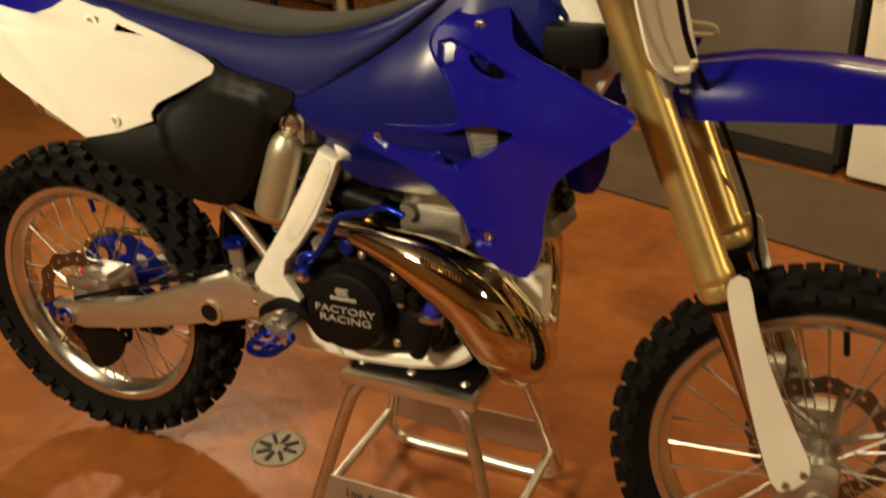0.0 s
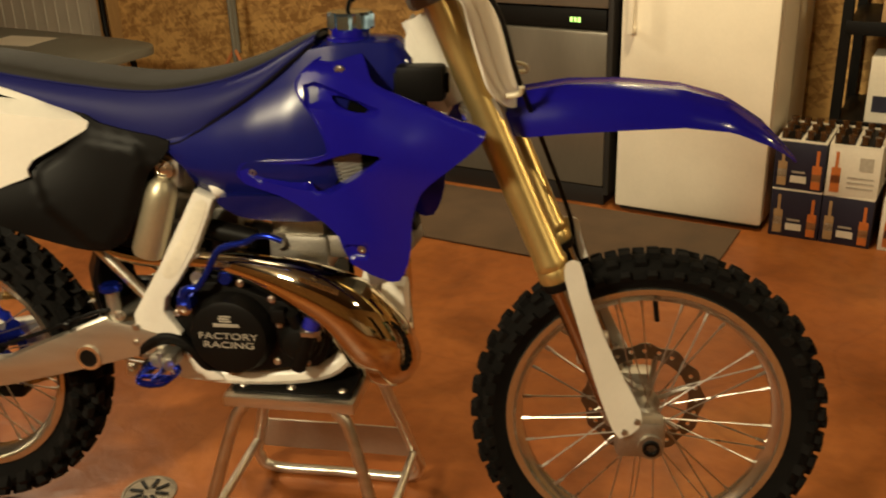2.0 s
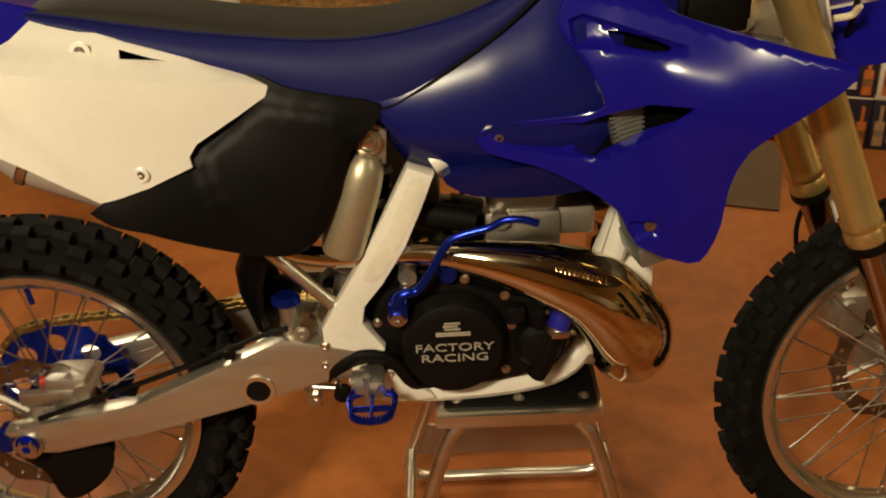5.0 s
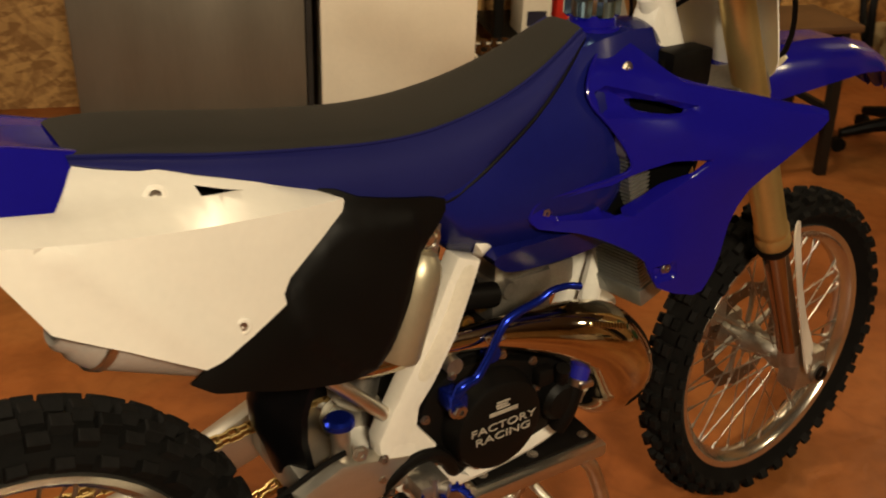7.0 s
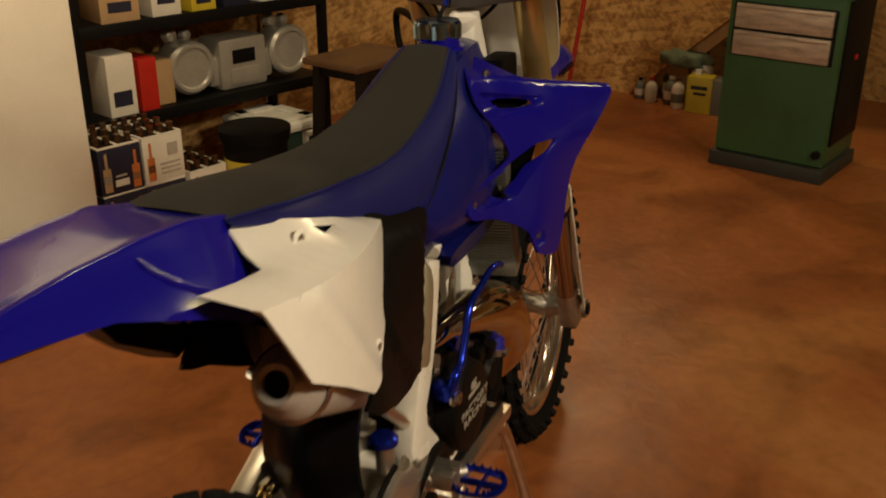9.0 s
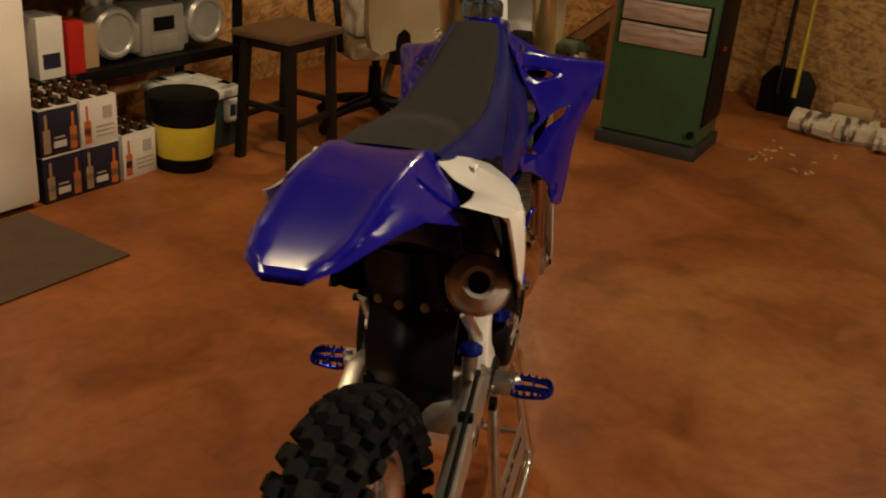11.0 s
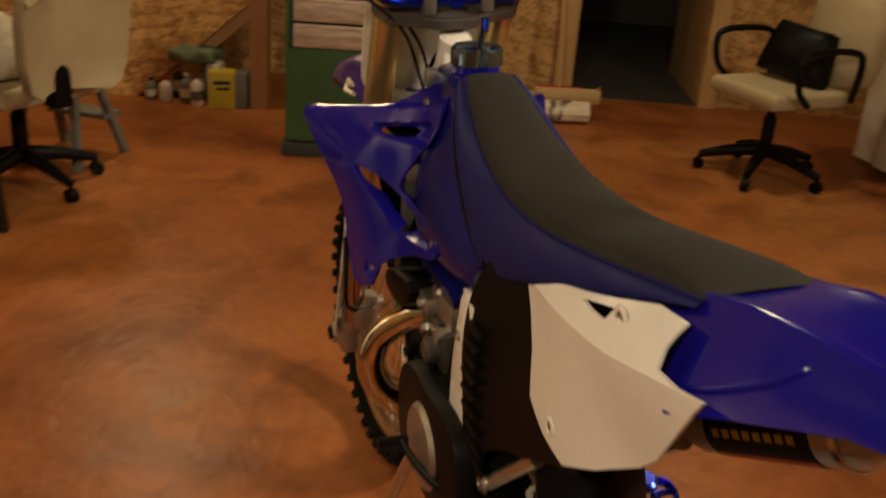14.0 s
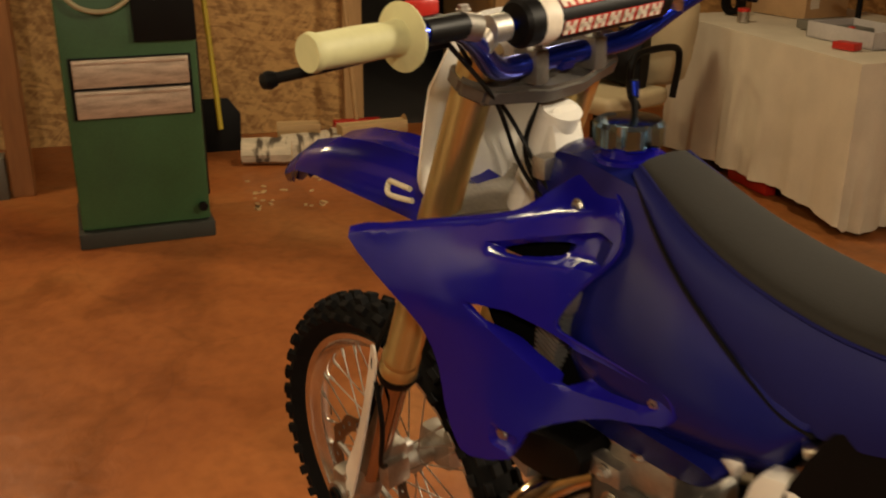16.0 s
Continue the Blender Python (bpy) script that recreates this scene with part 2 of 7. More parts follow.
YELLOW = mat("yellow_plastic", (0.55, 0.42, 0.03), 0.45)
DARK_GREEN = mat("dark_green_plastic", (0.010, 0.028, 0.020), 0.42)
SILVER = mat("silver_plastic", (0.42, 0.39, 0.33), 0.35, 0.4)
MAT = mat("brown_floor_mat", (0.085, 0.05, 0.027), 0.9, vary=0.25, fine=220, bump=0.5)
def birch_mat():
    """Pale peeling bark with dark scars across it."""
    m = mat("birch_bark", (0.55, 0.47, 0.34), 0.8, vary=0.3, scale=18, bump=0.5, stretch=(0.4, 1.5, 1.5))
    n, l = m.node_tree.nodes, m.node_tree.links
    p = n["Principled BSDF"]
    src = p.inputs["Base Color"].links[0].from_socket
    t, r, x = n.new("ShaderNodeTexNoise"), n.new("ShaderNodeValToRGB"), n.new("ShaderNodeMix")
    mp, tc = n.new("ShaderNodeMapping"), n.new("ShaderNodeTexCoord")
    mp.inputs["Scale"].default_value = (16, 6, 6)
    l.new(tc.outputs["Object"], mp.inputs["Vector"])
    l.new(mp.outputs["Vector"], t.inputs["Vector"])
    t.inputs["Scale"].default_value, t.inputs["Detail"].default_value = 1.0, 5.0
    r.color_ramp.elements[0].position, r.color_ramp.elements[1].position = 0.40, 0.47
    r.color_ramp.elements[0].color, r.color_ramp.elements[1].color = (0.06, 0.04, 0.03, 1), (1, 1, 1, 1)
    l.new(t.outputs["Fac"], r.inputs["Fac"])
    x.data_type, x.blend_type = "RGBA", "MULTIPLY"
    x.inputs[0].default_value = 0.9
    l.new(src, x.inputs[6])
    l.new(r.outputs["Color"], x.inputs[7])
    l.new(x.outputs[2], p.inputs["Base Color"])
    return m


BARK = birch_mat()
SPLIT_WOOD = mat("split_firewood", (0.50, 0.34, 0.16), 0.75, vary=0.25, bump=0.4, stretch=(0.2, 1, 1))
PLASTER = mat("grey_panel", (0.42, 0.38, 0.31), 0.6, vary=0.1)
CEIL = mat("ceiling_board", (0.11, 0.085, 0.06), 0.8, vary=0.1)
# the back room's lack of light is put into its wall colour
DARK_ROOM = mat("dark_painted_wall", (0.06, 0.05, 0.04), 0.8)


def glow_mat(name, colour, strength):
    m, n, l, p = nodes_of(name)
    p.inputs["Emission Color"].default_value = (*colour, 1)
    p.inputs["Emission Strength"].default_value = strength
    return m


GREEN_LED = glow_mat("green_display", (0.3, 1.0, 0.05), 1.5)

# ---- mesh helpers ----
from mathutils import geometry


def part(name, bm, material, parent=None, label="", smooth=35):
    """Links a bmesh as one mesh object under a thing or a part."""
    bmesh.ops.recalc_face_normals(bm, faces=bm.faces)
    me = bpy.data.meshes.new(name)
    for f in bm.faces:
        f.smooth = smooth > 0
    bm.to_mesh(me)
    bm.free()
    for m in material if isinstance(material, (list, tuple)) else [material]:
        me.materials.append(m)
    if smooth > 0:
        me.set_sharp_from_angle(angle=radians(smooth))
    ob = new(name, me)
    if parent is not None:
        ob.parent = parent
    return tagged(ob, label) if label else ob


def thing(name, m, label, category, group="", kind=""):
    ob = new(name)
    ob.empty_display_size = 0.05
    ob.matrix_world = m
    return tagged(ob, label, category, group, kind)


def share(name, ob, m, parent):
    """Another object on the same mesh, under the same thing."""
    o = new(name, ob.data)
    o.parent = parent
    o.matrix_basis = m
    return o


def join(*bms):
    out = bms[0]
    for b in bms[1:]:
        me = bpy.data.meshes.new("join")
        b.to_mesh(me)
        out.from_mesh(me)
        b.free()
        bpy.data.meshes.remove(me)
    return out


def box(x0, x1, y0, y1, z0, z1, bevel=0.004, seg=2):
    bm = bmesh.new()
    bmesh.ops.create_cube(bm, size=1, matrix=Matrix.Translation(((x0 + x1) / 2, (y0 + y1) / 2, (z0 + z1) / 2)) @ Matrix.Diagonal((x1 - x0, y1 - y0, z1 - z0, 1)))
    if bevel:
        bmesh.ops.bevel(bm, geom=bm.edges[:], offset=bevel, segments=seg, affect="EDGES", profile=0.6)
    return bm


def moved(bm, m):
    bmesh.ops.transform(bm, matrix=m, verts=bm.verts)
    return bm


def flip(bm):
    """The mirror image across the bike's middle."""
    return moved(bm, Matrix.Diagonal((1, -1, 1, 1)))


def tint(bm, slot):
    for f in bm.faces:
        f.material_index = slot
    return bm


def smooth_line(pts, n=6, closed=False):
    """Points on a smooth curve through pts."""
    pts = [Vector(p) for p in pts]
    out, k = [], len(pts)
    for i in range(k if closed else k - 1):
        p1, p2 = pts[i], pts[(i + 1) % k]
        p0 = pts[i - 1] if closed or i else p1 * 2 - p2
        p3 = pts[(i + 2) % k] if closed or i + 2 < k else p2 * 2 - p1
        for j in range(n):
            t = j / n
            out.append(0.5 * (2 * p1 + (p2 - p0) * t + (2 * p0 - 5 * p1 + 4 * p2 - p3) * t * t + (3 * p1 - p0 - 3 * p2 + p3) * t ** 3))
    return out if closed else out + [pts[-1]]


def tube(pts, r, sides=12, n=5, smooth=True, closed=False, flat=1.0, caps=True):
    """A pipe along pts; r: one radius, or one for each point."""
    rs = list(r) if isinstance(r, (list, tuple)) else [r] * len(pts)
    if smooth:
        line = smooth_line(pts, n, closed)
        m = len(pts)
        rr = [np.interp(i / n, range(m + (1 if closed else 0)), rs + (rs[:1] if closed else [])) for i in range(len(line))]
    else:
        line, rr = [Vector(p) for p in pts], rs
    bm = bmesh.new()
    rings, k = [], len(line)
    side = None
    for i, p in enumerate(line):
        a, b = line[i - 1] if i or closed else p, line[(i + 1) % k] if i + 1 < k or closed else p
        d = (b - a).normalized()
        if side is None:
            side = d.orthogonal().normalized()
        side = (side - d * side.dot(d)).normalized()
        up = d.cross(side)
        rings.append([bm.verts.new(p + (side * math.cos(2 * math.pi * j / sides) + up * flat * math.sin(2 * math.pi * j / sides)) * rr[i]) for j in range(sides)])
    for i in range(k if closed else k - 1):
        a, b = rings[i], rings[(i + 1) % k]
        for j in range(sides):
            bm.faces.new((a[j], a[(j + 1) % sides], b[(j + 1) % sides], b[j]))
    if caps and not closed:
        bm.faces.new(rings[0][::-1])
        bm.faces.new(rings[-1])
    return bm


def lathe(profile, sides=32, m=None, closed=False):
    """Turns (radius, along) pairs round the y axis."""
    bm = bmesh.new()
    rings = []
    for r, h in profile:
        rings.append([bm.verts.new((r * math.cos(2 * math.pi * j / sides), h, r * math.sin(2 * math.pi * j / sides))) for j in range(sides)])
    k = len(rings)
    for i in range(k if closed else k - 1):
        a, b = rings[i], rings[(i + 1) % k]
        for j in range(sides):
            bm.faces.new((a[j], a[(j + 1) % sides], b[(j + 1) % sides], b[j]))
    if not closed:
        for ring in (rings[0], rings[-1]):
            bm.faces.new(ring)
    return moved(bm, m) if m else bm


def along(a, b):
    """A pose that lays the y axis of a lathe from a towards b."""
    a, b = Vector(a), Vector(b)
    return Matrix.Translation(a) @ (b - a).to_track_quat("Y", "Z").to_matrix().to_4x4()


def rod(a, b, r, sides=12):
    d = (Vector(b) - Vector(a)).length
    return lathe([(r, 0), (r, d)], sides, along(a, b))


def bolt(p, axis, r=0.008, h=0.005):
    """A hexagon bolt head on a washer."""
    p, q = Vector(p), Vector(p) + Vector(axis)
    return join(lathe([(r * 1.35, 0), (r * 1.35, h * 0.35)], 16, along(p, q)), lathe([(r, h * 0.35), (r, h), (r * 0.45, h * 1.05), (r * 0.4, h * 0.6)], 6, along(p, q)))


def loft(sections, closed=True, caps=True):
    """A skin over cross-sections of equal count."""
    bm = bmesh.new()
    rings = [[bm.verts.new(p) for p in s] for s in sections]
    k = len(rings[0])
    for a, b in zip(rings, rings[1:]):
        for j in range(k if closed else k - 1):
            bm.faces.new((a[j], a[(j + 1) % k], b[(j + 1) % k], b[j]))
    if caps and closed:
        bm.faces.new(rings[0][::-1])
        bm.faces.new(rings[-1])
    return bm


def inside(p, poly):
    x, y, c = p[0], p[1], False
    for i in range(len(poly)):
        (x0, y0), (x1, y1) = poly[i - 1][:2], poly[i][:2]
        if (y0 > y) != (y1 > y) and x < (x1 - x0) * (y - y0) / (y1 - y0) + x0:
            c = not c
    return c


def bulge(anchors):
    """A smooth height over (x, z) through a few known places (thin plate)."""
    p = np.array([a[:2] for a in anchors], float)
    h = np.array([a[2] for a in anchors], float)
    k = len(p)

    def kern(d2):
        return 0.5 * d2 * np.log(d2 + 1e-12)

    a = np.zeros((k + 3, k + 3))
    a[:k, :k] = kern(((p[:, None] - p[None]) ** 2).sum(-1)) + 1e-4 * np.eye(k)
    a[:k, k:], a[k:, :k] = np.c_[np.ones(k), p], np.c_[np.ones(k), p].T
    w = np.linalg.solve(a, np.r_[h, 0, 0, 0])
    return lambda x, z: float(kern(((p - (x, z)) ** 2).sum(-1)) @ w[:k] + w[k] + w[k + 1] * x + w[k + 2] * z)


def edge_gap(x, z, poly):
    """Distance to a closed outline, negative inside it."""
    best = 9.0
    for i in range(len(poly)):
        (x0, z0), (x1, z1) = poly[i - 1], poly[i]
        dx, dz = x1 - x0, z1 - z0
        t = min(1, max(0, ((x - x0) * dx + (z - z0) * dz) / (dx * dx + dz * dz + 1e-12)))
        best = min(best, math.hypot(x - x0 - t * dx, z - z0 - t * dz))
    return -best if inside((x, z), poly) else best


def soft_step(q):
    q = min(1, max(0, q))
    return q * q * (3 - 2 * q)


def sheet(outline, height, thick=0.004, holes=(), step=0.012, round_=4, lines=()):
    """A curved plastic panel: an outline in (x, z), its outward y from height(x, z), with openings, creases along lines and a real thickness."""
    def run(o):
        o = [Vector(v[:2]) for v in smooth_line([(*p, 0) for p in o], round_, True)] if round_ > 1 else [Vector(p) for p in o]
        out = []
        for i, p in enumerate(o):
            q = o[(i + 1) % len(o)]
            m = max(1, int((q - p).length / step))
            out += [p.lerp(q, j / m) for j in range(m)]
        return out

    outer, inner = run(outline), [run(h) for h in holes]
    verts, edges = [], []
    for loop in (outer, *inner):
        s = len(verts)
        verts += [Vector(p) for p in loop]
        edges += [(s + i, s + (i + 1) % len(loop)) for i in range(len(loop))]
    xs, zs = [p[0] for p in outer], [p[1] for p in outer]
    rim_pts = np.array([tuple(v) for v in verts])
    for line in lines:
        last = None
        for a, b in zip(line, line[1:]):
            a, b = Vector(a), Vector(b)
            m = max(1, round((b - a).length / step))
            for j in range(m + 1 if b == Vector(line[-1]) else m):
                q = a.lerp(b, j / m)
                if inside(q, outer) and not any(inside(q, h) for h in inner) and ((rim_pts - tuple(q)) ** 2).sum(-1).min() > (0.3 * step) ** 2:
                    verts.append(q)
                    if last is not None:
                        edges.append((last, len(verts) - 1))
                    last = len(verts) - 1
                else:
                    last = None
    edge_pts = np.array([tuple(v) for v in verts])
    for i, x in enumerate(np.arange(min(xs), max(xs), step)):
        for z in np.arange(min(zs) + (i % 2) * step / 2, max(zs), step):
            if inside((x, z), outer) and not any(inside((x, z), h) for h in inner) and ((edge_pts - (x, z)) ** 2).sum(-1).min() > (0.55 * step) ** 2:
                verts.append(Vector((x, z)))
    vs, _, fs, _, _, _ = geometry.delaunay_2d_cdt(verts, edges, [], 0, 1e-6)
    bm = bmesh.new()
    front, back, rim = [], [], {}
    for v in vs:
        y = height(v[0], v[1])
        front.append(bm.verts.new((v[0], y, v[1])))
        back.append(bm.verts.new((v[0], y - thick, v[1])))
    for f in fs:
        c = sum((vs[i] for i in f), Vector((0, 0))) / len(f)
        if inside(c, outer) and not any(inside(c, h) for h in inner):
            bm.faces.new([front[i] for i in f])
            bm.faces.new([back[i] for i in reversed(f)])
            for i, j in zip(f, [*f[1:], f[0]]):
                key = (min(i, j), max(i, j))
                rim[key] = None if key in rim else (i, j)
    for e in rim.values():
        if e:
            bm.faces.new((front[e[0]], back[e[0]], back[e[1]], front[e[1]]))
    bmesh.ops.delete(bm, geom=[v for v in bm.verts if not v.link_faces], context="VERTS")
    return bm


def plate(outline, y0, y1, bevel=0.003, round_=1):
    """A flat piece cut to an outline in (x, z), from y0 to y1."""
    pts = [v[:2] for v in smooth_line([(*p, 0) for p in outline], round_, True)] if round_ > 1 else outline
    bm = bmesh.new()
    a = [bm.verts.new((p[0], y0, p[1])) for p in pts]
    f = bm.faces.new(a)
    g = bmesh.ops.extrude_face_region(bm, geom=[f])
    bmesh.ops.translate(bm, verts=[v for v in g["geom"] if isinstance(v, bmesh.types.BMVert)], vec=(0, y1 - y0, 0))
    if bevel:
        caps = [e for e in bm.edges if abs(e.verts[0].co.y - e.verts[1].co.y) < 1e-6]
        bmesh.ops.bevel(bm, geom=caps, offset=bevel, segments=2, affect="EDGES", profile=0.6)
    return bm


def lettering(text, height, material, parent, m, name="lettering", depth=0.0008, stretch=1.0):
    """Raised letters in the built-in font, centred on m's origin, in its xy plane."""
    cu = bpy.data.curves.new(name, "FONT")
    cu.body, cu.size, cu.extrude, cu.align_x, cu.align_y = text, height * 1.4, depth, "CENTER", "CENTER"
    ob = new("text_curve", cu)
    me = bpy.data.meshes.new_from_object(ob.evaluated_get(bpy.context.evaluated_depsgraph_get()))
    bpy.data.objects.remove(ob)
    bpy.data.curves.remove(cu)
    me.materials.clear()
    me.materials.append(material)
    o = new(name, me)
    o.parent = parent
    o.matrix_basis = m @ Matrix.Diagonal((stretch, 1, 1, 1))
    return o

# ---- the workshop, turned against the bike ----
ROOM = Matrix.Rotation(radians(-18), 4, "Z") @ Matrix.Translation((0.02, 0.06, 0))


def built(name, bm, material, label, category="", kind="structure", m=None, smooth=35):
    ob = part(name, bm, material, None, label, smooth)
    ob.matrix_world = m or ROOM
    return tagged(ob, category=category, kind=kind)


def here(u, v, z=0.0, turn=0.0):
    return ROOM @ pose(u, v, z, 0, 0, turn)


U0, U1, V0, V1, TOP = -5.6, 5.36, -3.9, 3.02, 2.7
D0, D1 = -1.15, -0.36  # the doorway in the far wall
built("floor", box(U0 - 0.1, U1 + 3.2, V0 - 0.1, V1 + 0.1, -0.12, 0.0, 0), CONCRETE, "rust-brown stained and sealed concrete floor", "floor", smooth=0)
built("ceiling", box(U0 - 0.1, U1 + 3.2, V0 - 0.1, V1 + 0.1, TOP, TOP + 0.1, 0), CEIL, "plain board ceiling", "ceiling", smooth=0)
built("wall_north", box(U0, U1, V1, V1 + 0.1, 0, TOP, 0), OSB, "bare strand board wall", "wall", smooth=0)
built("wall_south", box(U0, U1, V0 - 0.1, V0, 0, TOP, 0), OSB, "bare strand board wall", "wall", smooth=0)
built("wall_west", box(U0 - 0.1, U0, V0 - 0.1, V1 + 0.1, 0, TOP, 0), OSB, "bare strand board wall", "wall", smooth=0)
built("wall_east", join(box(U1, U1 + 0.1, D1, V1 + 0.1, 0, TOP, 0), box(U1, U1 + 0.1, V0 - 0.1, D0, 0, TOP, 0), box(U1, U1 + 0.1, D0, D1, 2.1, TOP, 0)), OSB, "strand board wall with an open doorway", "wall", smooth=0)
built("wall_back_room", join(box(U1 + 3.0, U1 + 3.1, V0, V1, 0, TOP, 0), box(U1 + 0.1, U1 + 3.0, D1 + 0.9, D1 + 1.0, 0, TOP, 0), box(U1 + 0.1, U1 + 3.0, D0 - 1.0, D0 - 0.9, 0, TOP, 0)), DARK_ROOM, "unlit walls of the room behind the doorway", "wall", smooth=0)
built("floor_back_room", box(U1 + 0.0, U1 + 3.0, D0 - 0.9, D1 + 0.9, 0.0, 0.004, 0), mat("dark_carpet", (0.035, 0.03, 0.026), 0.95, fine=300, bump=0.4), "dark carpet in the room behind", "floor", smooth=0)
for i, (v, w, u) in enumerate(((D1 + 0.055, 0.11, U1 - 0.04), (D0 - 0.055, 0.11, U1 - 0.04))):
    built(f"door_stud_{i + 1}", box(u - 0.02, u + 0.038, v - w / 2, v + w / 2, 0, TOP, 0.003), WOOD, "pale pine stud beside the doorway", "stud", smooth=0)
built("door_return", box(U1 + 0.1, U1 + 1.0, D0 - 0.02, D0 + 0.0, 0, 2.1, 0.003), WOOD, "plywood door lining", "trim", smooth=0)

# board under the stairs, with its post
bm = plate([(-3.02, 0.0), (-2.09, 0.0), (-1.44, 0.575), (-1.44, TOP), (-3.02, TOP)], -0.009, 0.009, 0)
stair = built("stair_panel", bm, osb_mat("pale_strand_board", (0.34, 0.16, 0.045), (0.72, 0.43, 0.15)), "strand board closing the side of a staircase", "wall", m=here(4.55, 0, 0, -90), smooth=0)
built("post", box(4.47, 4.57, 1.355, 1.45, 0, TOP, 0.004), RED_WOOD, "square reddish timber post", "post", smooth=0)
built("stair_stringer", moved(box(-0.56, 0.56, -0.02, 0.02, -0.07, 0.07, 0.003), Matrix.Translation((4.59, 1.79, 0.27)) @ Matrix.Rotation(radians(90), 4, "Z") @ Matrix.Rotation(radians(41.5), 4, "Y")), WOOD, "sloping stair stringer", "trim", smooth=0)

# fridges
def fridge(name, u0, u1, body, label, bar_z, handle_u, display):
    w = u1 - u0
    f = thing(name, here((u0 + u1) / 2, 2.62), label, "fridge")
    part("cabinet", box(-w / 2, w / 2, -0.30, 0.30, 0.04 if display else 0.022, 1.78, 0.008), body, f)
    part("plinth", box(-w / 2 + 0.01, w / 2 - 0.01, -0.32, 0.30, 0.0, 0.075 if display else 0.024, 0.004), GASKET, f, "dark plinth grille")
    if display:
        part("lower_door", box(-w / 2, w / 2, -0.36, -0.305, 0.09, bar_z - 0.035, 0.012), body, f)
        part("upper_door", box(-w / 2, w / 2, -0.36, -0.305, bar_z + 0.05, 1.78, 0.012), body, f)
        b = part("control_strip", box(-w / 2 + 0.01, w / 2 - 0.01, -0.35, -0.305, bar_z - 0.03, bar_z + 0.045, 0.004), BLACK_SATIN, f, "dark control strip")
        for k in range(3):
            part("display_digit", box(0.235 + 0.016 * k, 0.245 + 0.016 * k, -0.3525, -0.349, bar_z - 0.005, bar_z + 0.013, 0), GREEN_LED, b, "lit green digit as a plain bar")
        # dark strip in place of the shade between fridge and freezer
        part("edge_trim", box(w / 2 + 0.001, w / 2 + 0.022, -0.365, 0.3, 0.06, 1.78, 0.004), GASKET, f, "dark strip standing in for the shaded gap beside the fridge")
    else:
        part("door", box(-w / 2, w / 2, -0.36, -0.305, 0.025, 1.78, 0.014), body, f)
        part("door_handle", join(box(handle_u, handle_u + 0.022, -0.40, -0.36, 0.71, 0.73, 0.004), box(handle_u, handle_u + 0.022, -0.405, -0.39, 0.71, 1.15, 0.005), box(handle_u, handle_u + 0.022, -0.40, -0.36, 1.13, 1.15, 0.004)), FRIDGE_WHITE, f)
    return f


fridge("fridge", -0.145, 0.635, FRIDGE_GREY, "grey steel two-door fridge with a lit control strip", 0.735, 0, True)
fridge("freezer", 0.685, 1.25, FRIDGE_WHITE, "tall white upright freezer", 0, -0.245, False)
built("floor_mat", box(-1.1, 1.185, 1.705, 2.25, 0.0, 0.008, 0.003), MAT, "flat brown mat lying before the fridges", "mat", "", smooth=0)
built("floor_drain", join(lathe([(0.064, -0.012), (0.064, 0.003), (0.058, 0.004), (0.056, 0.001)], 40, along((0, 0, 0), (0, 0, 1)))), mat("worn_drain_iron", (0.24, 0.20, 0.15), 0.6, 0.6, vary=0.3, scale=30, bump=0.3), "round slotted floor drain cover", "drain", "", Matrix.Translation((0.375, 0.02, 0.0005)))
for i in range(8):
    o = part("drain_slot", box(0.016, 0.049, -0.0045, 0.0045, 0.0035, 0.0048, 0), BLACK_SATIN, bpy.data.objects["floor_drain"]) if i == 0 else share("drain_slot", o, Matrix.Identity(4), bpy.data.objects["floor_drain"])
    o.matrix_basis = Matrix.Rotation(i * math.pi / 4, 4, "Z")

# shelf unit with its load
shelf = thing("shelf_unit", here(2.02, 2.78), "black metal shelf unit holding boxes and a stereo", "shelf")
for x in (-0.60, 0.60):
    for y in (-0.20, 0.20):
        part("upright", box(x - 0.018, x + 0.018, y - 0.018, y + 0.018, 0, 1.75, 0.002), BLACK_SATIN, shelf)
for z in (0.372, 0.735, 1.12, 1.55):
    part("shelf_board", join(box(-0.60, 0.60, -0.21, 0.21, z - 0.018, z, 0.002), box(-0.60, 0.60, -0.222, -0.208, z - 0.045, z + 0.004, 0.002)), BLACK_SATIN, shelf)


def carton(name, u, v, z, w, d, h, turn, label, body, deco, category="box"):
    c = thing(name, here(u, v, z, turn), label, category)
    part("carton", box(-w / 2, w / 2, -d / 2, d / 2, 0, h, 0.002), body, c)
    for nm, (x0, x1, z0, z1), mt, side in deco:
        b = box(x0, x1, -d / 2 - 0.0015, -d / 2 + 0.001, z0, z1, 0) if side == 0 else (box(w / 2 - 0.001, w / 2 + 0.0015, x0, x1, z0, z1, 0) if side == 1 else box(-w / 2 - 0.0015, -w / 2 + 0.001, x0, x1, z0, z1, 0))
        part(nm, b, mt, c)
    return c


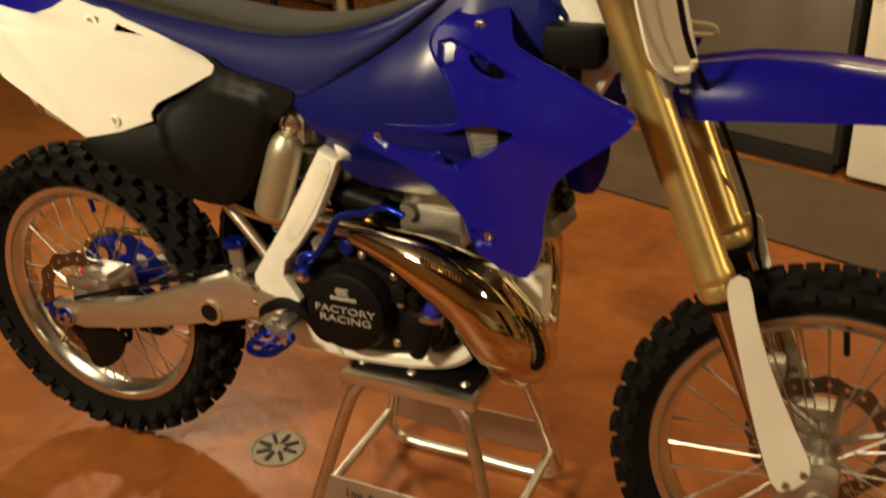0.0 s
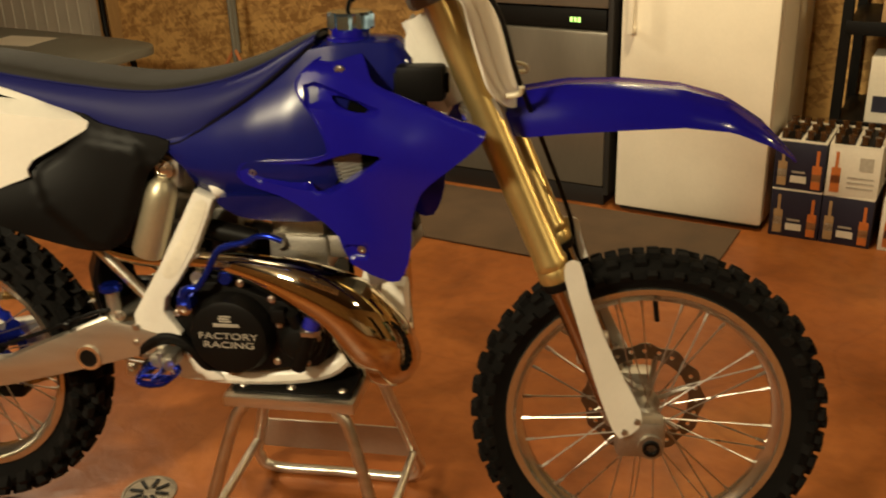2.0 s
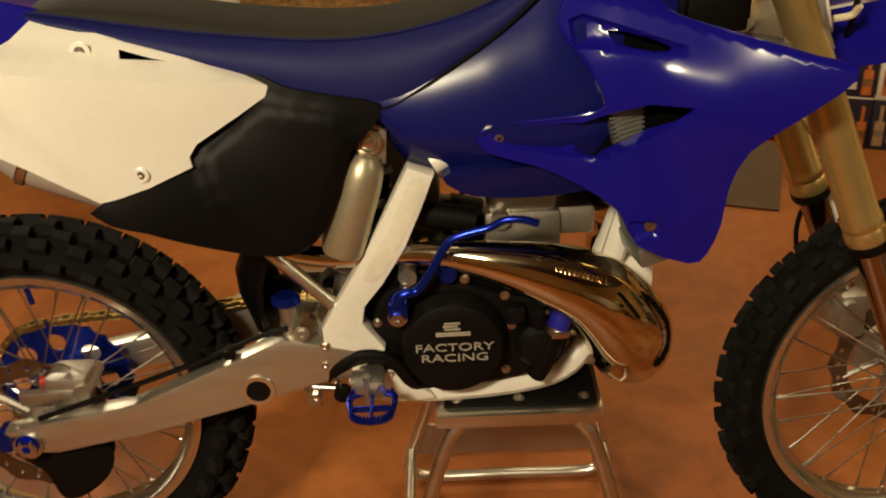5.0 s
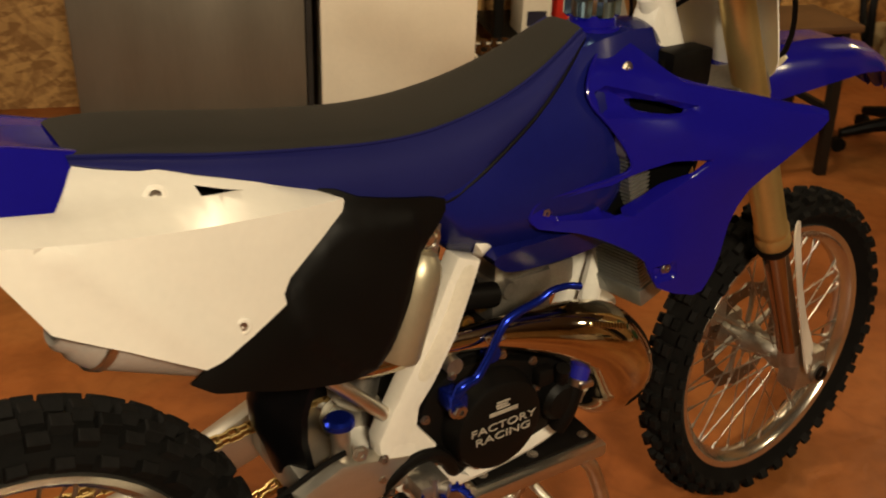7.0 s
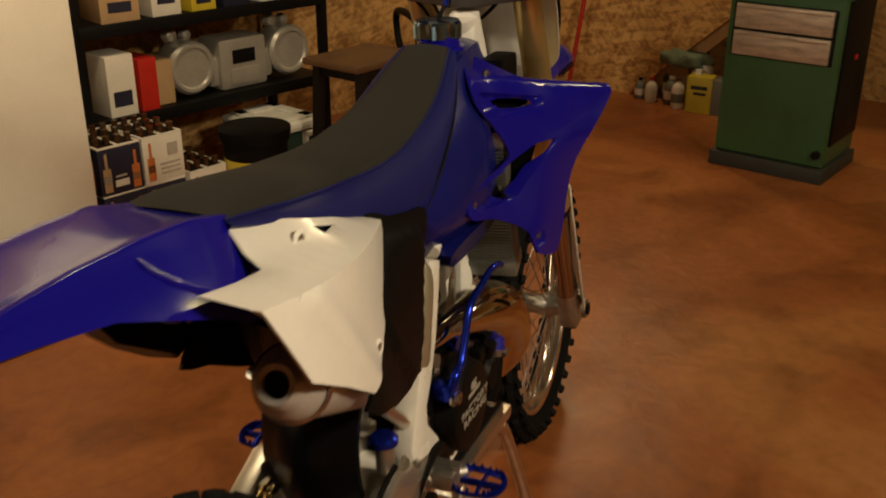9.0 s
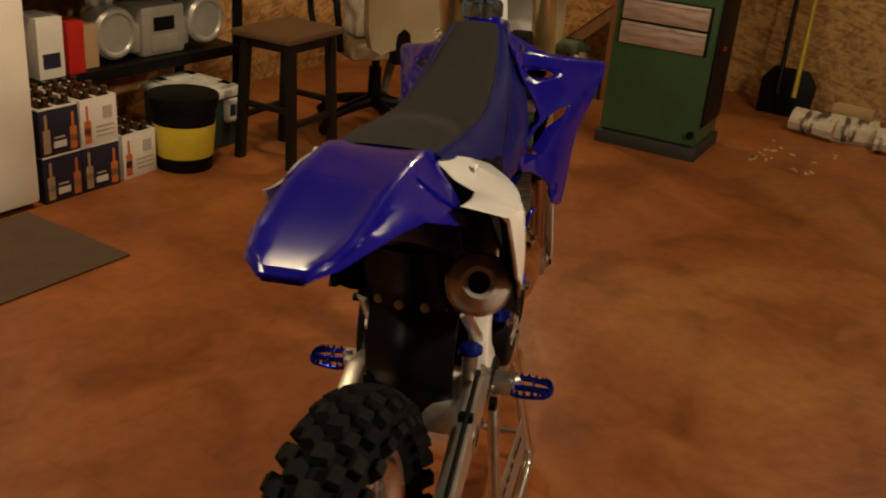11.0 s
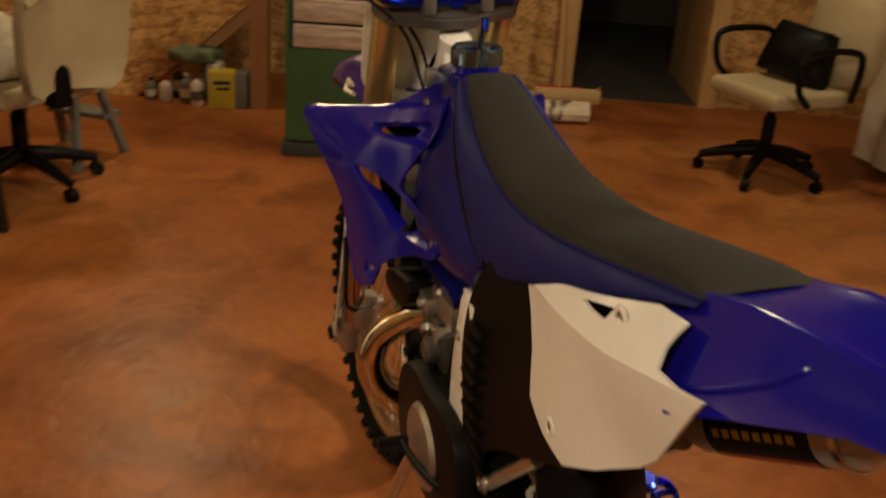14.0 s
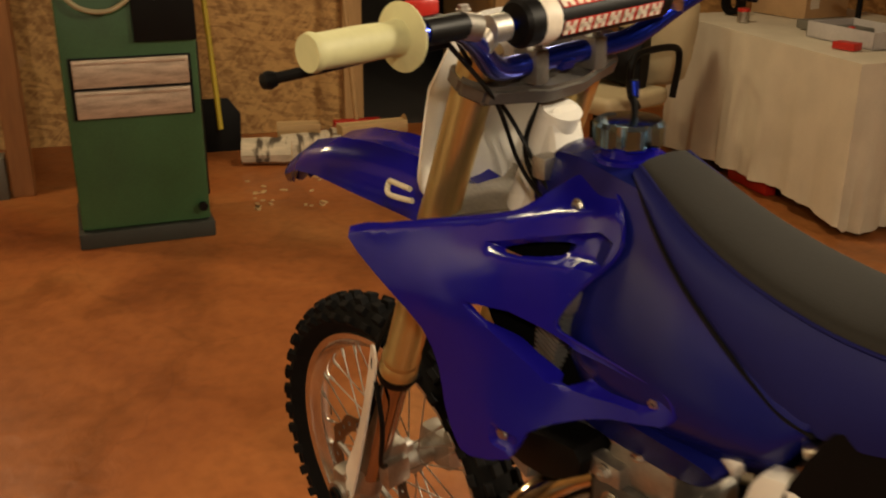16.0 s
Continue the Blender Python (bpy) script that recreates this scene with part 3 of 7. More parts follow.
def beer_box(u, v, z, w, h, turn, label, pale):
    d = 0.26
    ink, dim = (NAVY_CARD, GREY_INK) if pale else (WHITE_CARD, GREY_INK)
    deco = [("bottle_print", (-w * 0.42, -w * 0.24, h * 0.08, h * 0.58), ORANGE_INK if pale else CARD, 0),
            ("bottle_neck_print", (-w * 0.36, -w * 0.30, h * 0.58, h * 0.90), ORANGE_INK if pale else CARD, 0),
            ("label_print", (-w * 0.42, -w * 0.24, h * 0.26, h * 0.42), ink, 0)]
    if pale:
        deco += [("line_print", (-w * 0.10, w * 0.40, h * z, h * (z + 0.04)), dim, 0) for z in (0.18, 0.28, 0.38)] + [("round_mark_print", (w * 0.10, w * 0.36, h * 0.55, h * 0.82), dim, 0)]
    else:
        deco += [("bottle_print", (w * 0.26, w * 0.44, h * 0.06, h * 0.55), ORANGE_INK, 0), ("bottle_neck_print", (w * 0.32, w * 0.38, h * 0.55, h * 0.86), ORANGE_INK, 0),
                 ("label_print", (w * 0.26, w * 0.44, h * 0.22, h * 0.38), CARD, 0), ("block_print", (-w * 0.16, w * 0.16, h * 0.16, h * 0.30), ink, 0), ("line_print", (-w * 0.14, w * 0.12, h * 0.36, h * 0.40), dim, 0)]
    deco.append(("side_print", (-0.09, -0.03, h * 0.15, h * 0.75), ORANGE_INK, 2))
    deco.append(("side_print", (0.02, 0.08, h * 0.15, h * 0.6), WHITE_CARD, 2))
    b = carton("beer_carton", u, v, z, w, d, h, turn, label, WHITE_CARD if pale else NAVY_CARD, deco)
    # the carton is solid; a black slab stands in for its shaded inside
    part("open_top", box(-w / 2 + 0.012, w / 2 - 0.012, -d / 2 + 0.012, d / 2 - 0.012, h, h + 0.003, 0), BLACK_SATIN, b, "black slab drawn as the shaded inside of the open top")
    part("top_rim", join(*[box(x0, x1, y0, y1, h, h + 0.006, 0) for x0, x1, y0, y1 in ((-w / 2, w / 2, -d / 2, -d / 2 + 0.01), (-w / 2, w / 2, d / 2 - 0.01, d / 2), (-w / 2, -w / 2 + 0.01, -d / 2 + 0.01, d / 2 - 0.01), (w / 2 - 0.01, w / 2, -d / 2 + 0.01, d / 2 - 0.01), (-0.006, 0.006, -d / 2 + 0.01, d / 2 - 0.01))]), WHITE_CARD, b, "white cut edge of the carton")
    nb = None
    for i in range(4):
        for j in range(3):
            q = Matrix.Translation((-w / 2 + w * (i + 0.5) / 4, -d / 2 + d * (j + 0.5) / 3, h + 0.003))
            if nb is None:
                nb = part("bottle_neck", moved(lathe([(0.013, 0), (0.012, 0.02), (0.0135, 0.022), (0.0135, 0.03), (0.001, 0.031)], 10, along((0, 0, 0), (0, 0, 1))), q), mat("brown_glass", (0.05, 0.02, 0.006), 0.12), b, "brown bottle neck")
            else:
                share("bottle_neck", nb, q @ Matrix.Translation((w / 2 - w * 0.5 / 4, d / 2 - d * 0.5 / 3, -h - 0.003)), b)
    return b


beer_box(1.362, 2.40, 0.0, 0.172, 0.178, 1, "dark printed carton of empty beer bottles", False)
beer_box(1.362, 2.402, 0.182, 0.172, 0.178, 0, "dark printed carton of empty beer bottles on another", False)
beer_box(1.542, 2.40, 0.0, 0.172, 0.178, -1, "dark printed carton of empty beer bottles", False)
beer_box(1.540, 2.40, 0.182, 0.172, 0.180, 1, "white printed carton of beer bottles stacked on another", True)
beer_box(1.735, 2.41, 0.0, 0.175, 0.18, 2, "low white printed carton on the floor", True)
carton("packet", 1.58, 2.66, 0.372, 0.12, 0.16, 0.24, 0, "white and grey packet on the shelf", WHITE_CARD, [("print", (-0.04, 0.04, 0.04, 0.10), NAVY_CARD, 0)])
carton("packet", 1.70, 2.66, 0.372, 0.08, 0.16, 0.21, 0, "red packet on the shelf", RED, [])
carton("packet", 1.79, 2.70, 0.372, 0.10, 0.16, 0.18, 0, "brown packet on the shelf", CARD, [])
for i, (u, w, h, mt, lb) in enumerate(((1.62, 0.16, 0.13, CARD, "brown carton"), (1.82, 0.13, 0.16, WHITE_CARD, "white carton"), (1.99, 0.12, 0.10, YELLOW, "yellow carton"), (2.15, 0.14, 0.14, NAVY_CARD, "dark carton"), (2.36, 0.16, 0.12, WHITE_CARD, "white carton"))):
    carton("packet", u, 2.68, 0.735, w, 0.2, h, i * 3 - 5, lb + " on the upper shelf", mt, [("print", (-w * 0.3, w * 0.3, h * 0.3, h * 0.6), NAVY_CARD if mt is not NAVY_CARD else INK, 0)])
stereo = thing("stereo", here(2.20, 2.70, 0.372, 0), "silver portable stereo with two round speakers", "stereo")
part("body", join(box(-0.125, 0.125, -0.08, 0.09, 0.0, 0.22, 0.02), box(-0.17, 0.17, -0.06, 0.09, 0.02, 0.15, 0.02)), SILVER, stereo)
part("display", box(-0.06, 0.06, -0.083, -0.078, 0.11, 0.17, 0.002), BLACK_SATIN, stereo, "dark display")
part("deck", box(-0.075, 0.075, -0.086, -0.078, 0.02, 0.09, 0.004), SILVER, stereo)
for x in (-0.262, 0.262):
    sp = part("speaker", lathe([(0.10, 0.0), (0.115, -0.05), (0.112, -0.12), (0.10, -0.135), (0.088, -0.135), (0.08, -0.125)], 36, Matrix.Translation((x, 0.05, 0.125))), SILVER, stereo, "round silver speaker")
    part("cone", lathe([(0.082, -0.122), (0.03, -0.10), (0.025, -0.112), (0.001, -0.115)], 32, Matrix.Translation((x, 0.05, 0.125))), GREY_PLASTIC, sp, "grey speaker cone")
    part("knob", lathe([(0.001, -0.035), (0.024, -0.026), (0.034, 0.0), (0.024, 0.026), (0.001, 0.035)], 20, Matrix.Translation((x - 0.04, 0.02, 0.255))), SILVER, stereo, "silver tweeter")
    part("knob", lathe([(0.001, -0.03), (0.02, -0.022), (0.028, 0.0), (0.02, 0.022), (0.001, 0.03)], 20, Matrix.Translation((x + 0.035, 0.02, 0.25))), SILVER, stereo, "silver tweeter")

cool = thing("cool_box", here(2.225, 2.475, 0, 0), "dark green cool box with a white lid", "cool box")
part("body", box(-0.14, 0.14, -0.17, 0.17, 0.0, 0.225, 0.02), DARK_GREEN, cool)
part("lid", join(box(-0.15, 0.15, -0.18, 0.18, 0.225, 0.265, 0.018), box(-0.12, 0.12, -0.15, -0.07, 0.26, 0.278, 0.008), box(-0.12, 0.12, 0.07, 0.15, 0.26, 0.278, 0.008), box(-0.12, -0.06, -0.15, 0.15, 0.26, 0.278, 0.008), box(0.06, 0.12, -0.15, 0.15, 0.26, 0.278, 0.008)), mat("white_lid_plastic", (0.62, 0.60, 0.52), 0.45), cool, "white lid")
part("latch", join(*[box(x0, x1, -0.195, -0.168, z0, z1, 0.003) for x0, x1, z0, z1 in ((0.02, 0.11, 0.20, 0.22), (0.02, 0.11, 0.12, 0.135), (0.02, 0.037, 0.12, 0.22), (0.093, 0.11, 0.12, 0.22))]), bpy.data.materials["white_lid_plastic"], cool, "white handle loop")
bucket = thing("bucket", here(1.955, 2.25), "black bucket with a yellow label", "bucket")
part("pail", lathe([(0.115, 0.0), (0.135, 0.30), (0.142, 0.30), (0.142, 0.27)], 32, along((0, 0, 0), (0, 0, 1))), BLACK_PLASTIC, bucket)
part("paper_label", lathe([(0.1195, 0.06), (0.1315, 0.20), (0.1325, 0.20), (0.1205, 0.06)], 32, along((0, 0, 0), (0, 0, 1)), True), YELLOW, bucket, "yellow and green label")
part("lid", lathe([(0.146, 0.29), (0.146, 0.315), (0.13, 0.32), (0.001, 0.318)], 32, along((0, 0, 0), (0, 0, 1))), BLACK_PLASTIC, bucket)

stool = thing("bar_stool", here(2.37, 2.04, 0, 4), "black wooden stool with a brown seat", "stool")
part("seat", box(-0.20, 0.20, -0.155, 0.155, 0.545, 0.575, 0.012), BROWN_WOOD, stool, "worn brown seat")
for sx in (-1, 1):
    for sy in (-1, 1):
        part("leg", loft([[(sx * (0.14 + 0.015 * (1 - q)) + a * 0.018, sy * (0.115 + 0.025 * (1 - q)) + b * 0.018, 0.55 * q) for a, b in ((-1, -1), (1, -1), (1, 1), (-1, 1))] for q in (0, 1)]), DARK_WOOD, stool, "", 0)
for sx in (-1, 1):
    part("stretcher", box(sx * 0.148 - 0.012, sx * 0.148 + 0.012, -0.125, 0.125, 0.24, 0.265, 0.003), DARK_WOOD, stool)
    part("stretcher", box(-0.148, 0.148, sx * 0.13 - 0.012, sx * 0.13 + 0.012, 0.18, 0.205, 0.003), DARK_WOOD, stool)
part("apron", box(-0.15, 0.15, -0.125, 0.125, 0.50, 0.545, 0.004), DARK_WOOD, stool)


def office_chair(u, v, turn, label, cushion, back_h):
    c = thing("office_chair", here(u, v, 0, turn), label, "chair")
    part("seat", box(-0.23, 0.23, -0.22, 0.24, 0.385, 0.465, 0.035, 4), BEIGE, c)
    bk = loft([[(x * w, 0.24 + 0.10 * (z - 0.5) + 0.10 * abs(x) ** 2 + dy, z) for x, dy in [(k / 6, 0) for k in range(-6, 7)] + [(k / 6, 0.055) for k in range(6, -7, -1)]] for z, w in ((0.45, 0.15), (0.48, 0.2), (0.58, 0.225), (0.72, 0.235), (0.82, 0.23), (back_h - 0.03, 0.205), (back_h, 0.16))])
    part("backrest", bk, BEIGE, c, "", 60)
    part("back_bar", box(-0.04, 0.04, 0.22, 0.30, 0.38, 0.70, 0.01), BLACK_PLASTIC, c)
    for s in (-1, 1):
        part("armrest", tube([(s * 0.27, 0.20, 0.43), (s * 0.29, 0.20, 0.60), (s * 0.29, 0.15, 0.665), (s * 0.29, -0.08, 0.67), (s * 0.29, -0.16, 0.63), (s * 0.28, -0.14, 0.50), (s * 0.26, -0.05, 0.42)], 0.016, 10), BLACK_PLASTIC, c)
    part("column", join(rod((0, 0, 0.10), (0, 0, 0.30), 0.032), rod((0, 0, 0.28), (0, 0, 0.40), 0.02), box(-0.1, 0.1, -0.1, 0.1, 0.37, 0.40, 0.008)), BLACK_PLASTIC, c)
    for i in range(5):
        a = 2 * math.pi * i / 5 + 0.3
        e = (0.30 * math.cos(a), 0.30 * math.sin(a))
        leg = part("leg", tube([(0, 0, 0.135), (e[0] * 0.5, e[1] * 0.5, 0.115), (e[0], e[1], 0.075)], [0.035, 0.028, 0.018], 10), BLACK_PLASTIC, c)
        part("castor", join(rod((e[0] - 0.018 * math.sin(a), e[1] + 0.018 * math.cos(a), 0.028), (e[0] + 0.018 * math.sin(a), e[1] - 0.018 * math.cos(a), 0.028), 0.028, 18), rod((e[0], e[1], 0.03), (e[0], e[1], 0.08), 0.008)), BLACK_PLASTIC, leg)
    if cushion:
        bm = bmesh.new()
        bmesh.ops.create_cube(bm, size=1)
        bmesh.ops.subdivide_edges(bm, edges=bm.edges[:], cuts=5, use_grid_fill=True)
        for q in bm.verts:
            x, y, z = q.co * 2
            puff = (1 - x * x * 0.75) * (1 - z * z * 0.75)
            q.co = Vector((x * 0.17 * (1 - 0.12 * z), y * (0.03 + 0.07 * max(0, puff)), z * 0.125))
        cus = part("cushion", bm, BLACK_PLASTIC, None, "black cushion leaning on a chair's backrest", 80)
        cus.matrix_world = here(u, v, 0, turn) @ pose(-0.02, 0.12, 0.60, -14, 4, 6)
        tagged(cus, category="cushion")
    return c


office_chair(3.03, 2.05, 150, "beige office chair with black arms beside a stool", False, 0.82)
office_chair(3.98, -1.20, -153, "beige office chair with black arms and castors", True, 0.89)

bm = bmesh.new()
bmesh.ops.create_icosphere(bm, subdivisions=3, radius=1)
random.seed(8)
for v in bm.verts:
    q = v.co.copy()
    k = 1 + 0.2 * math.sin(q.x * 6 + q.z * 4) * math.cos(q.y * 5 + 1) + 0.07 * random.random()
    v.co = Vector((q.x * 0.20 * k, q.y * 0.12 * k, max(-0.06, q.z * 0.16 * k)))
rag = part("jacket", bm, mat("cream_cloth", (0.60, 0.52, 0.38), 0.9, vary=0.25, scale=10, bump=0.4), None, "crumpled cream jacket heaped on a chair's seat", 80)
rag.matrix_world = here(3.01, 2.09, 0.536, 30)
tagged(rag, category="jacket")
pole = thing("red_pole", here(4.50, 2.42), "thin red pole leaning on the stair panel", "pole")
part("stick", rod((-0.12, 0, 0.0), (0.035, -0.12, 1.45), 0.013), RED, pole)
step = thing("step_stool", here(3.41, 2.03, 0, 75) @ Matrix.Diagonal((0.8, 0.68, 0.86, 1)), "grey plastic step stool", "stool")
part("top", box(-0.17, 0.17, -0.13, 0.13, 0.40, 0.43, 0.01), GREY_PLASTIC, step)
part("step", box(-0.19, 0.19, -0.30, -0.12, 0.20, 0.228, 0.008), GREY_PLASTIC, step)
for s in (-1, 1):
    part("side_frame", join(loft([[(s * (0.15 + 0.05 * (1 - q)) + a * 0.02, -0.30 + 0.19 * q + b * 0.025, 0.42 * q) for a, b in ((-1, -1), (1, -1), (1, 1), (-1, 1))] for q in (0, 1)]), loft([[(s * (0.15 + 0.05 * (1 - q)) + a * 0.02, 0.20 - 0.09 * q + b * 0.025, 0.42 * q) for a, b in ((-1, -1), (1, -1), (1, 1), (-1, 1))] for q in (0, 1)])), GREY_PLASTIC, step)

# green tool cabinet
cab = thing("tool_cabinet", here(3.70, 0.861, 0, 3.8), "green metal machine cabinet with two bare drawers", "cabinet")
part("body", box(0.02, 0.42, -0.248, 0.248, 0.07, 1.35, 0.012), GREEN, cab)
part("base", box(0.0, 0.44, -0.262, 0.262, 0.0, 0.065, 0.006), mat("dark_base", (0.03, 0.032, 0.025), 0.6), cab, "dark base plinth")
for z in (0.570, 0.686):
    dr = part("drawer", join(box(-0.004, 0.03, -0.21, 0.21, z - 0.052, z + 0.052, 0.004)), BARE_METAL, cab, "scuffed bare metal drawer front")
    part("drawer_lip", box(-0.012, 0.0, -0.20, 0.20, z + 0.035, z + 0.048, 0.002), BARE_METAL, dr)
    part("drawer_gap", box(0.012, 0.0225, -0.222, 0.222, z - 0.0575, z + 0.0575, 0.002), BLACK_SATIN, dr, "dark drawer surround")
part("knob", rod((0.012, -0.22, 0.13), (-0.008, -0.22, 0.13), 0.018), BLACK_SATIN, cab, "dark latch")
part("side_panel", join(box(0.06, 0.40, -0.258, -0.245, 0.16, 0.78, 0.004)), BLACK_SATIN, cab, "dark side plate")
part("switch", box(0.2, 0.23, -0.265, -0.255, 0.52, 0.54, 0.001), RED, cab, "red switch")
part("apron", box(0.0, 0.02, -0.25, -0.02, 0.795, 1.12, 0.003), BLACK_SATIN, cab, "dark leather flap")
part("hose", tube([(0.012, 0.25, 1.02), (-0.02, 0.16, 0.93), (-0.03, 0.05, 0.92), (-0.01, -0.05, 0.99), (0.0, -0.12, 1.08)], 0.009, 10), mat("tan_hose", (0.34, 0.28, 0.15), 0.5), cab, "tan rubber hose")

# things under the stairs and against the far wall
def bottle(name, u, v, r, h, mt, cap, label):
    b = thing(name, here(u, v), label, name)
    part("body", lathe([(r * 0.9, 0), (r, 0.01), (r, h * 0.62), (r * 0.8, h * 0.76), (r * 0.36, h * 0.84), (r * 0.36, h * 0.93)], 18, along((0, 0, 0), (0, 0, 1))), mt, b)
    part("cap", lathe([(r * 0.42, h * 0.9), (r * 0.42, h), (0.001, h)], 12, along((0, 0, 0), (0, 0, 1))), cap, b)
    part("paper_label", lathe([(r + 0.0005, h * 0.2), (r + 0.001, h * 0.2), (r + 0.001, h * 0.5), (r + 0.0005, h * 0.5)], 18, along((0, 0, 0), (0, 0, 1)), True), WHITE_CARD if mt is not WHITE_PLASTIC else GREY_PLASTIC, b)


can = thing("oil_can", here(4.47, 1.60, 0, 12), "square yellow metal can with dark print", "can")
part("body", box(-0.05, 0.05, -0.07, 0.07, 0, 0.20, 0.006), YELLOW, can)
part("print", join(box(-0.052, -0.049, -0.045, 0.045, 0.13, 0.15, 0), box(-0.052, -0.049, -0.04, 0.03, 0.10, 0.115, 0)), BLACK_INK, can, "dark print as plain bars")
part("cap", rod((0.02, 0.03, 0.2), (0.02, 0.03, 0.225), 0.018), WHITE_PLASTIC, can)
for args in (("bottle", 4.45, 1.73, 0.036, 0.17, WHITE_PLASTIC, BROWN_WOOD, "white plastic bottle with a brown band on the floor"), ("bottle", 4.50, 1.80, 0.04, 0.16, GREY_PLASTIC, INK, "grey plastic bottle on the floor under the stairs"), ("bottle", 4.47, 1.91, 0.034, 0.14, WHITE_CARD, RED, "white plastic bottle on the floor under the stairs"), ("jug", 4.60, 1.67, 0.06, 0.30, WHITE_CARD, BLACK_PLASTIC, "tall white plastic jug under the stairs"), ("bottle", 4.50, 2.00, 0.03, 0.12, GREY_PLASTIC, BLACK_PLASTIC, "small grey bottle on the floor under the stairs"), ("bottle", 4.60, 1.87, 0.04, 0.2, DARK_GREEN, INK, "dark green bottle under the stairs")):
    bottle(*args)
carton("crate", 4.50, 1.51, 0.0, 0.12, 0.09, 0.19, 4, "grey plastic crate beside the post", GREY_PLASTIC, [], "crate")
random.seed(4)
bm = bmesh.new()
bmesh.ops.create_icosphere(bm, subdivisions=3, radius=1)
for v in bm.verts:
    q = v.co.copy()
    k = 1 + 0.22 * math.sin(q.x * 5 + q.z * 3) * math.cos(q.y * 6 - q.z * 2) + 0.08 * random.random()
    v.co = Vector((q.x * 0.09 * k, q.y * 0.15 * k, max(-0.02, q.z * 0.075 * k)))
sack = part("cloth_sack", bm, mat("sage_green_cloth", (0.16, 0.20, 0.13), 0.9, vary=0.4, scale=14, bump=0.4), None, "crumpled sage green cloth sack lying over bottles", 80)
sack.matrix_world = here(4.58, 1.78, 0.235)
tagged(sack, category="sack")
sackbox = thing("cardboard_box", here(4.60, 1.78), "brown cardboard box under a cloth sack", "box")
part("carton", box(-0.05, 0.05, -0.05, 0.05, 0, 0.215, 0.003), CARD, sackbox)
for name, v, mt, lb in (("shovel", 0.47, YELLOW, "shovel with a yellow handle leaning on the wall"), ("broom", -0.26, WOOD, "broom with a red head leaning on the wall"), ("rake", 0.57, DARK_WOOD, "rake leaning on the wall")):
    tl = thing(name, here(5.02, v), lb, name)
    part("handle", rod((0, 0, 0.12), (0.24, 0.06, 1.45), 0.014), mt, tl)
    if name == "broom":
        part("head", box(-0.04, 0.03, -0.13, 0.13, 0.06, 0.13, 0.008), RED, tl, "red broom head")
        part("bristles", box(-0.045, 0.035, -0.14, 0.14, 0.0, 0.065, 0.01), DARK_WOOD, tl)
    else:
        part("blade", plate([(-0.1, 0.0), (0.1, 0.0), (0.11, 0.2), (0.05, 0.28), (-0.05, 0.28), (-0.11, 0.2)], -0.004, 0.004, 0.002), BLACK_SATIN, tl).matrix_basis = Matrix.Rotation(radians(90), 4, "Z") @ Matrix.Rotation(radians(8), 4, "X")
random.seed(11)


def log(u, v, z, length, r, turn, kind):
    lg = thing("log", here(u, v, z, turn), "split birch log lying on the floor" if kind else "birch firewood log with peeling bark", "log", "firewood")
    n = 12
    sec = []
    ph = random.random() * 6
    for i in range(7):
        x = -length / 2 + length * i / 6
        sec.append([(x, (r * (1 + 0.1 * math.sin(3 * a + ph) + 0.06 * random.random())) * math.cos(a), (r * (1 + 0.1 * math.sin(3 * a + ph) + 0.06 * random.random())) * (math.sin(a) if not kind or math.sin(a) < 0.35 else 0.35)) for a in (2 * math.pi * k / n for k in range(n))])
    part("bark", loft(sec), BARK if not kind else SPLIT_WOOD, lg)
    part("end_grain", lathe([(r * 0.9, 0), (0.001, 0.002)], 14, along((-length / 2, 0, 0), (-length, 0, 0))), SPLIT_WOOD, lg)


for a in ((4.73, 0.265, 0.062, 0.25, 0.066, 78, 0), (4.76, 0.07, 0.066, 0.25, 0.07, 100, 0), (4.80, 0.09, 0.165, 0.22, 0.05, 84, 1), (4.705, -0.235, 0.062, 0.35, 0.066, 98, 0), (4.74, -0.285, 0.158, 0.36, 0.052, 98, 1), (4.85, -0.25, 0.066, 0.34, 0.068, 95, 0)):
    log(*a)
chips = []
for i in range(22):
    u, v = 3.98 + random.random() ** 2 * 0.5, 0.40 - random.random() ** 1.6 * 0.34
    s = 0.006 + 0.014 * random.random()
    chips.append(moved(box(-s, s, -s * 0.5, s * 0.5, 0, 0.006, 0), pose(u, v, 0.0, 0, 0, random.random() * 180)))
built("wood_chips", join(*chips), SPLIT_WOOD, "scattered bark and wood chips", "wood chips", "stuff", smooth=0)

# table with a cloth
table = thing("table", here(3.75, -2.36), "long trestle table under a pale cloth", "table")
part("tabletop", box(-0.72, 0.72, -0.5, 0.5, 0.675, 0.702, 0.003), WOOD, table)
for x in (-0.6, 0.6):
    for y in (-0.4, 0.4):
        part("leg", box(x - 0.02, x + 0.02, y - 0.02, y + 0.02, 0, 0.675, 0.002), BLACK_SATIN, table)
cl = bmesh.new()
rings = []
per = [(-0.74, 0.52), (0.74, 0.52), (0.74, -0.52), (-0.74, -0.52)]
pts = []
for i in range(4):
    a, b = Vector(per[i]), Vector(per[(i + 1) % 4])
    pts += [a.lerp(b, j / 40) for j in range(40)]
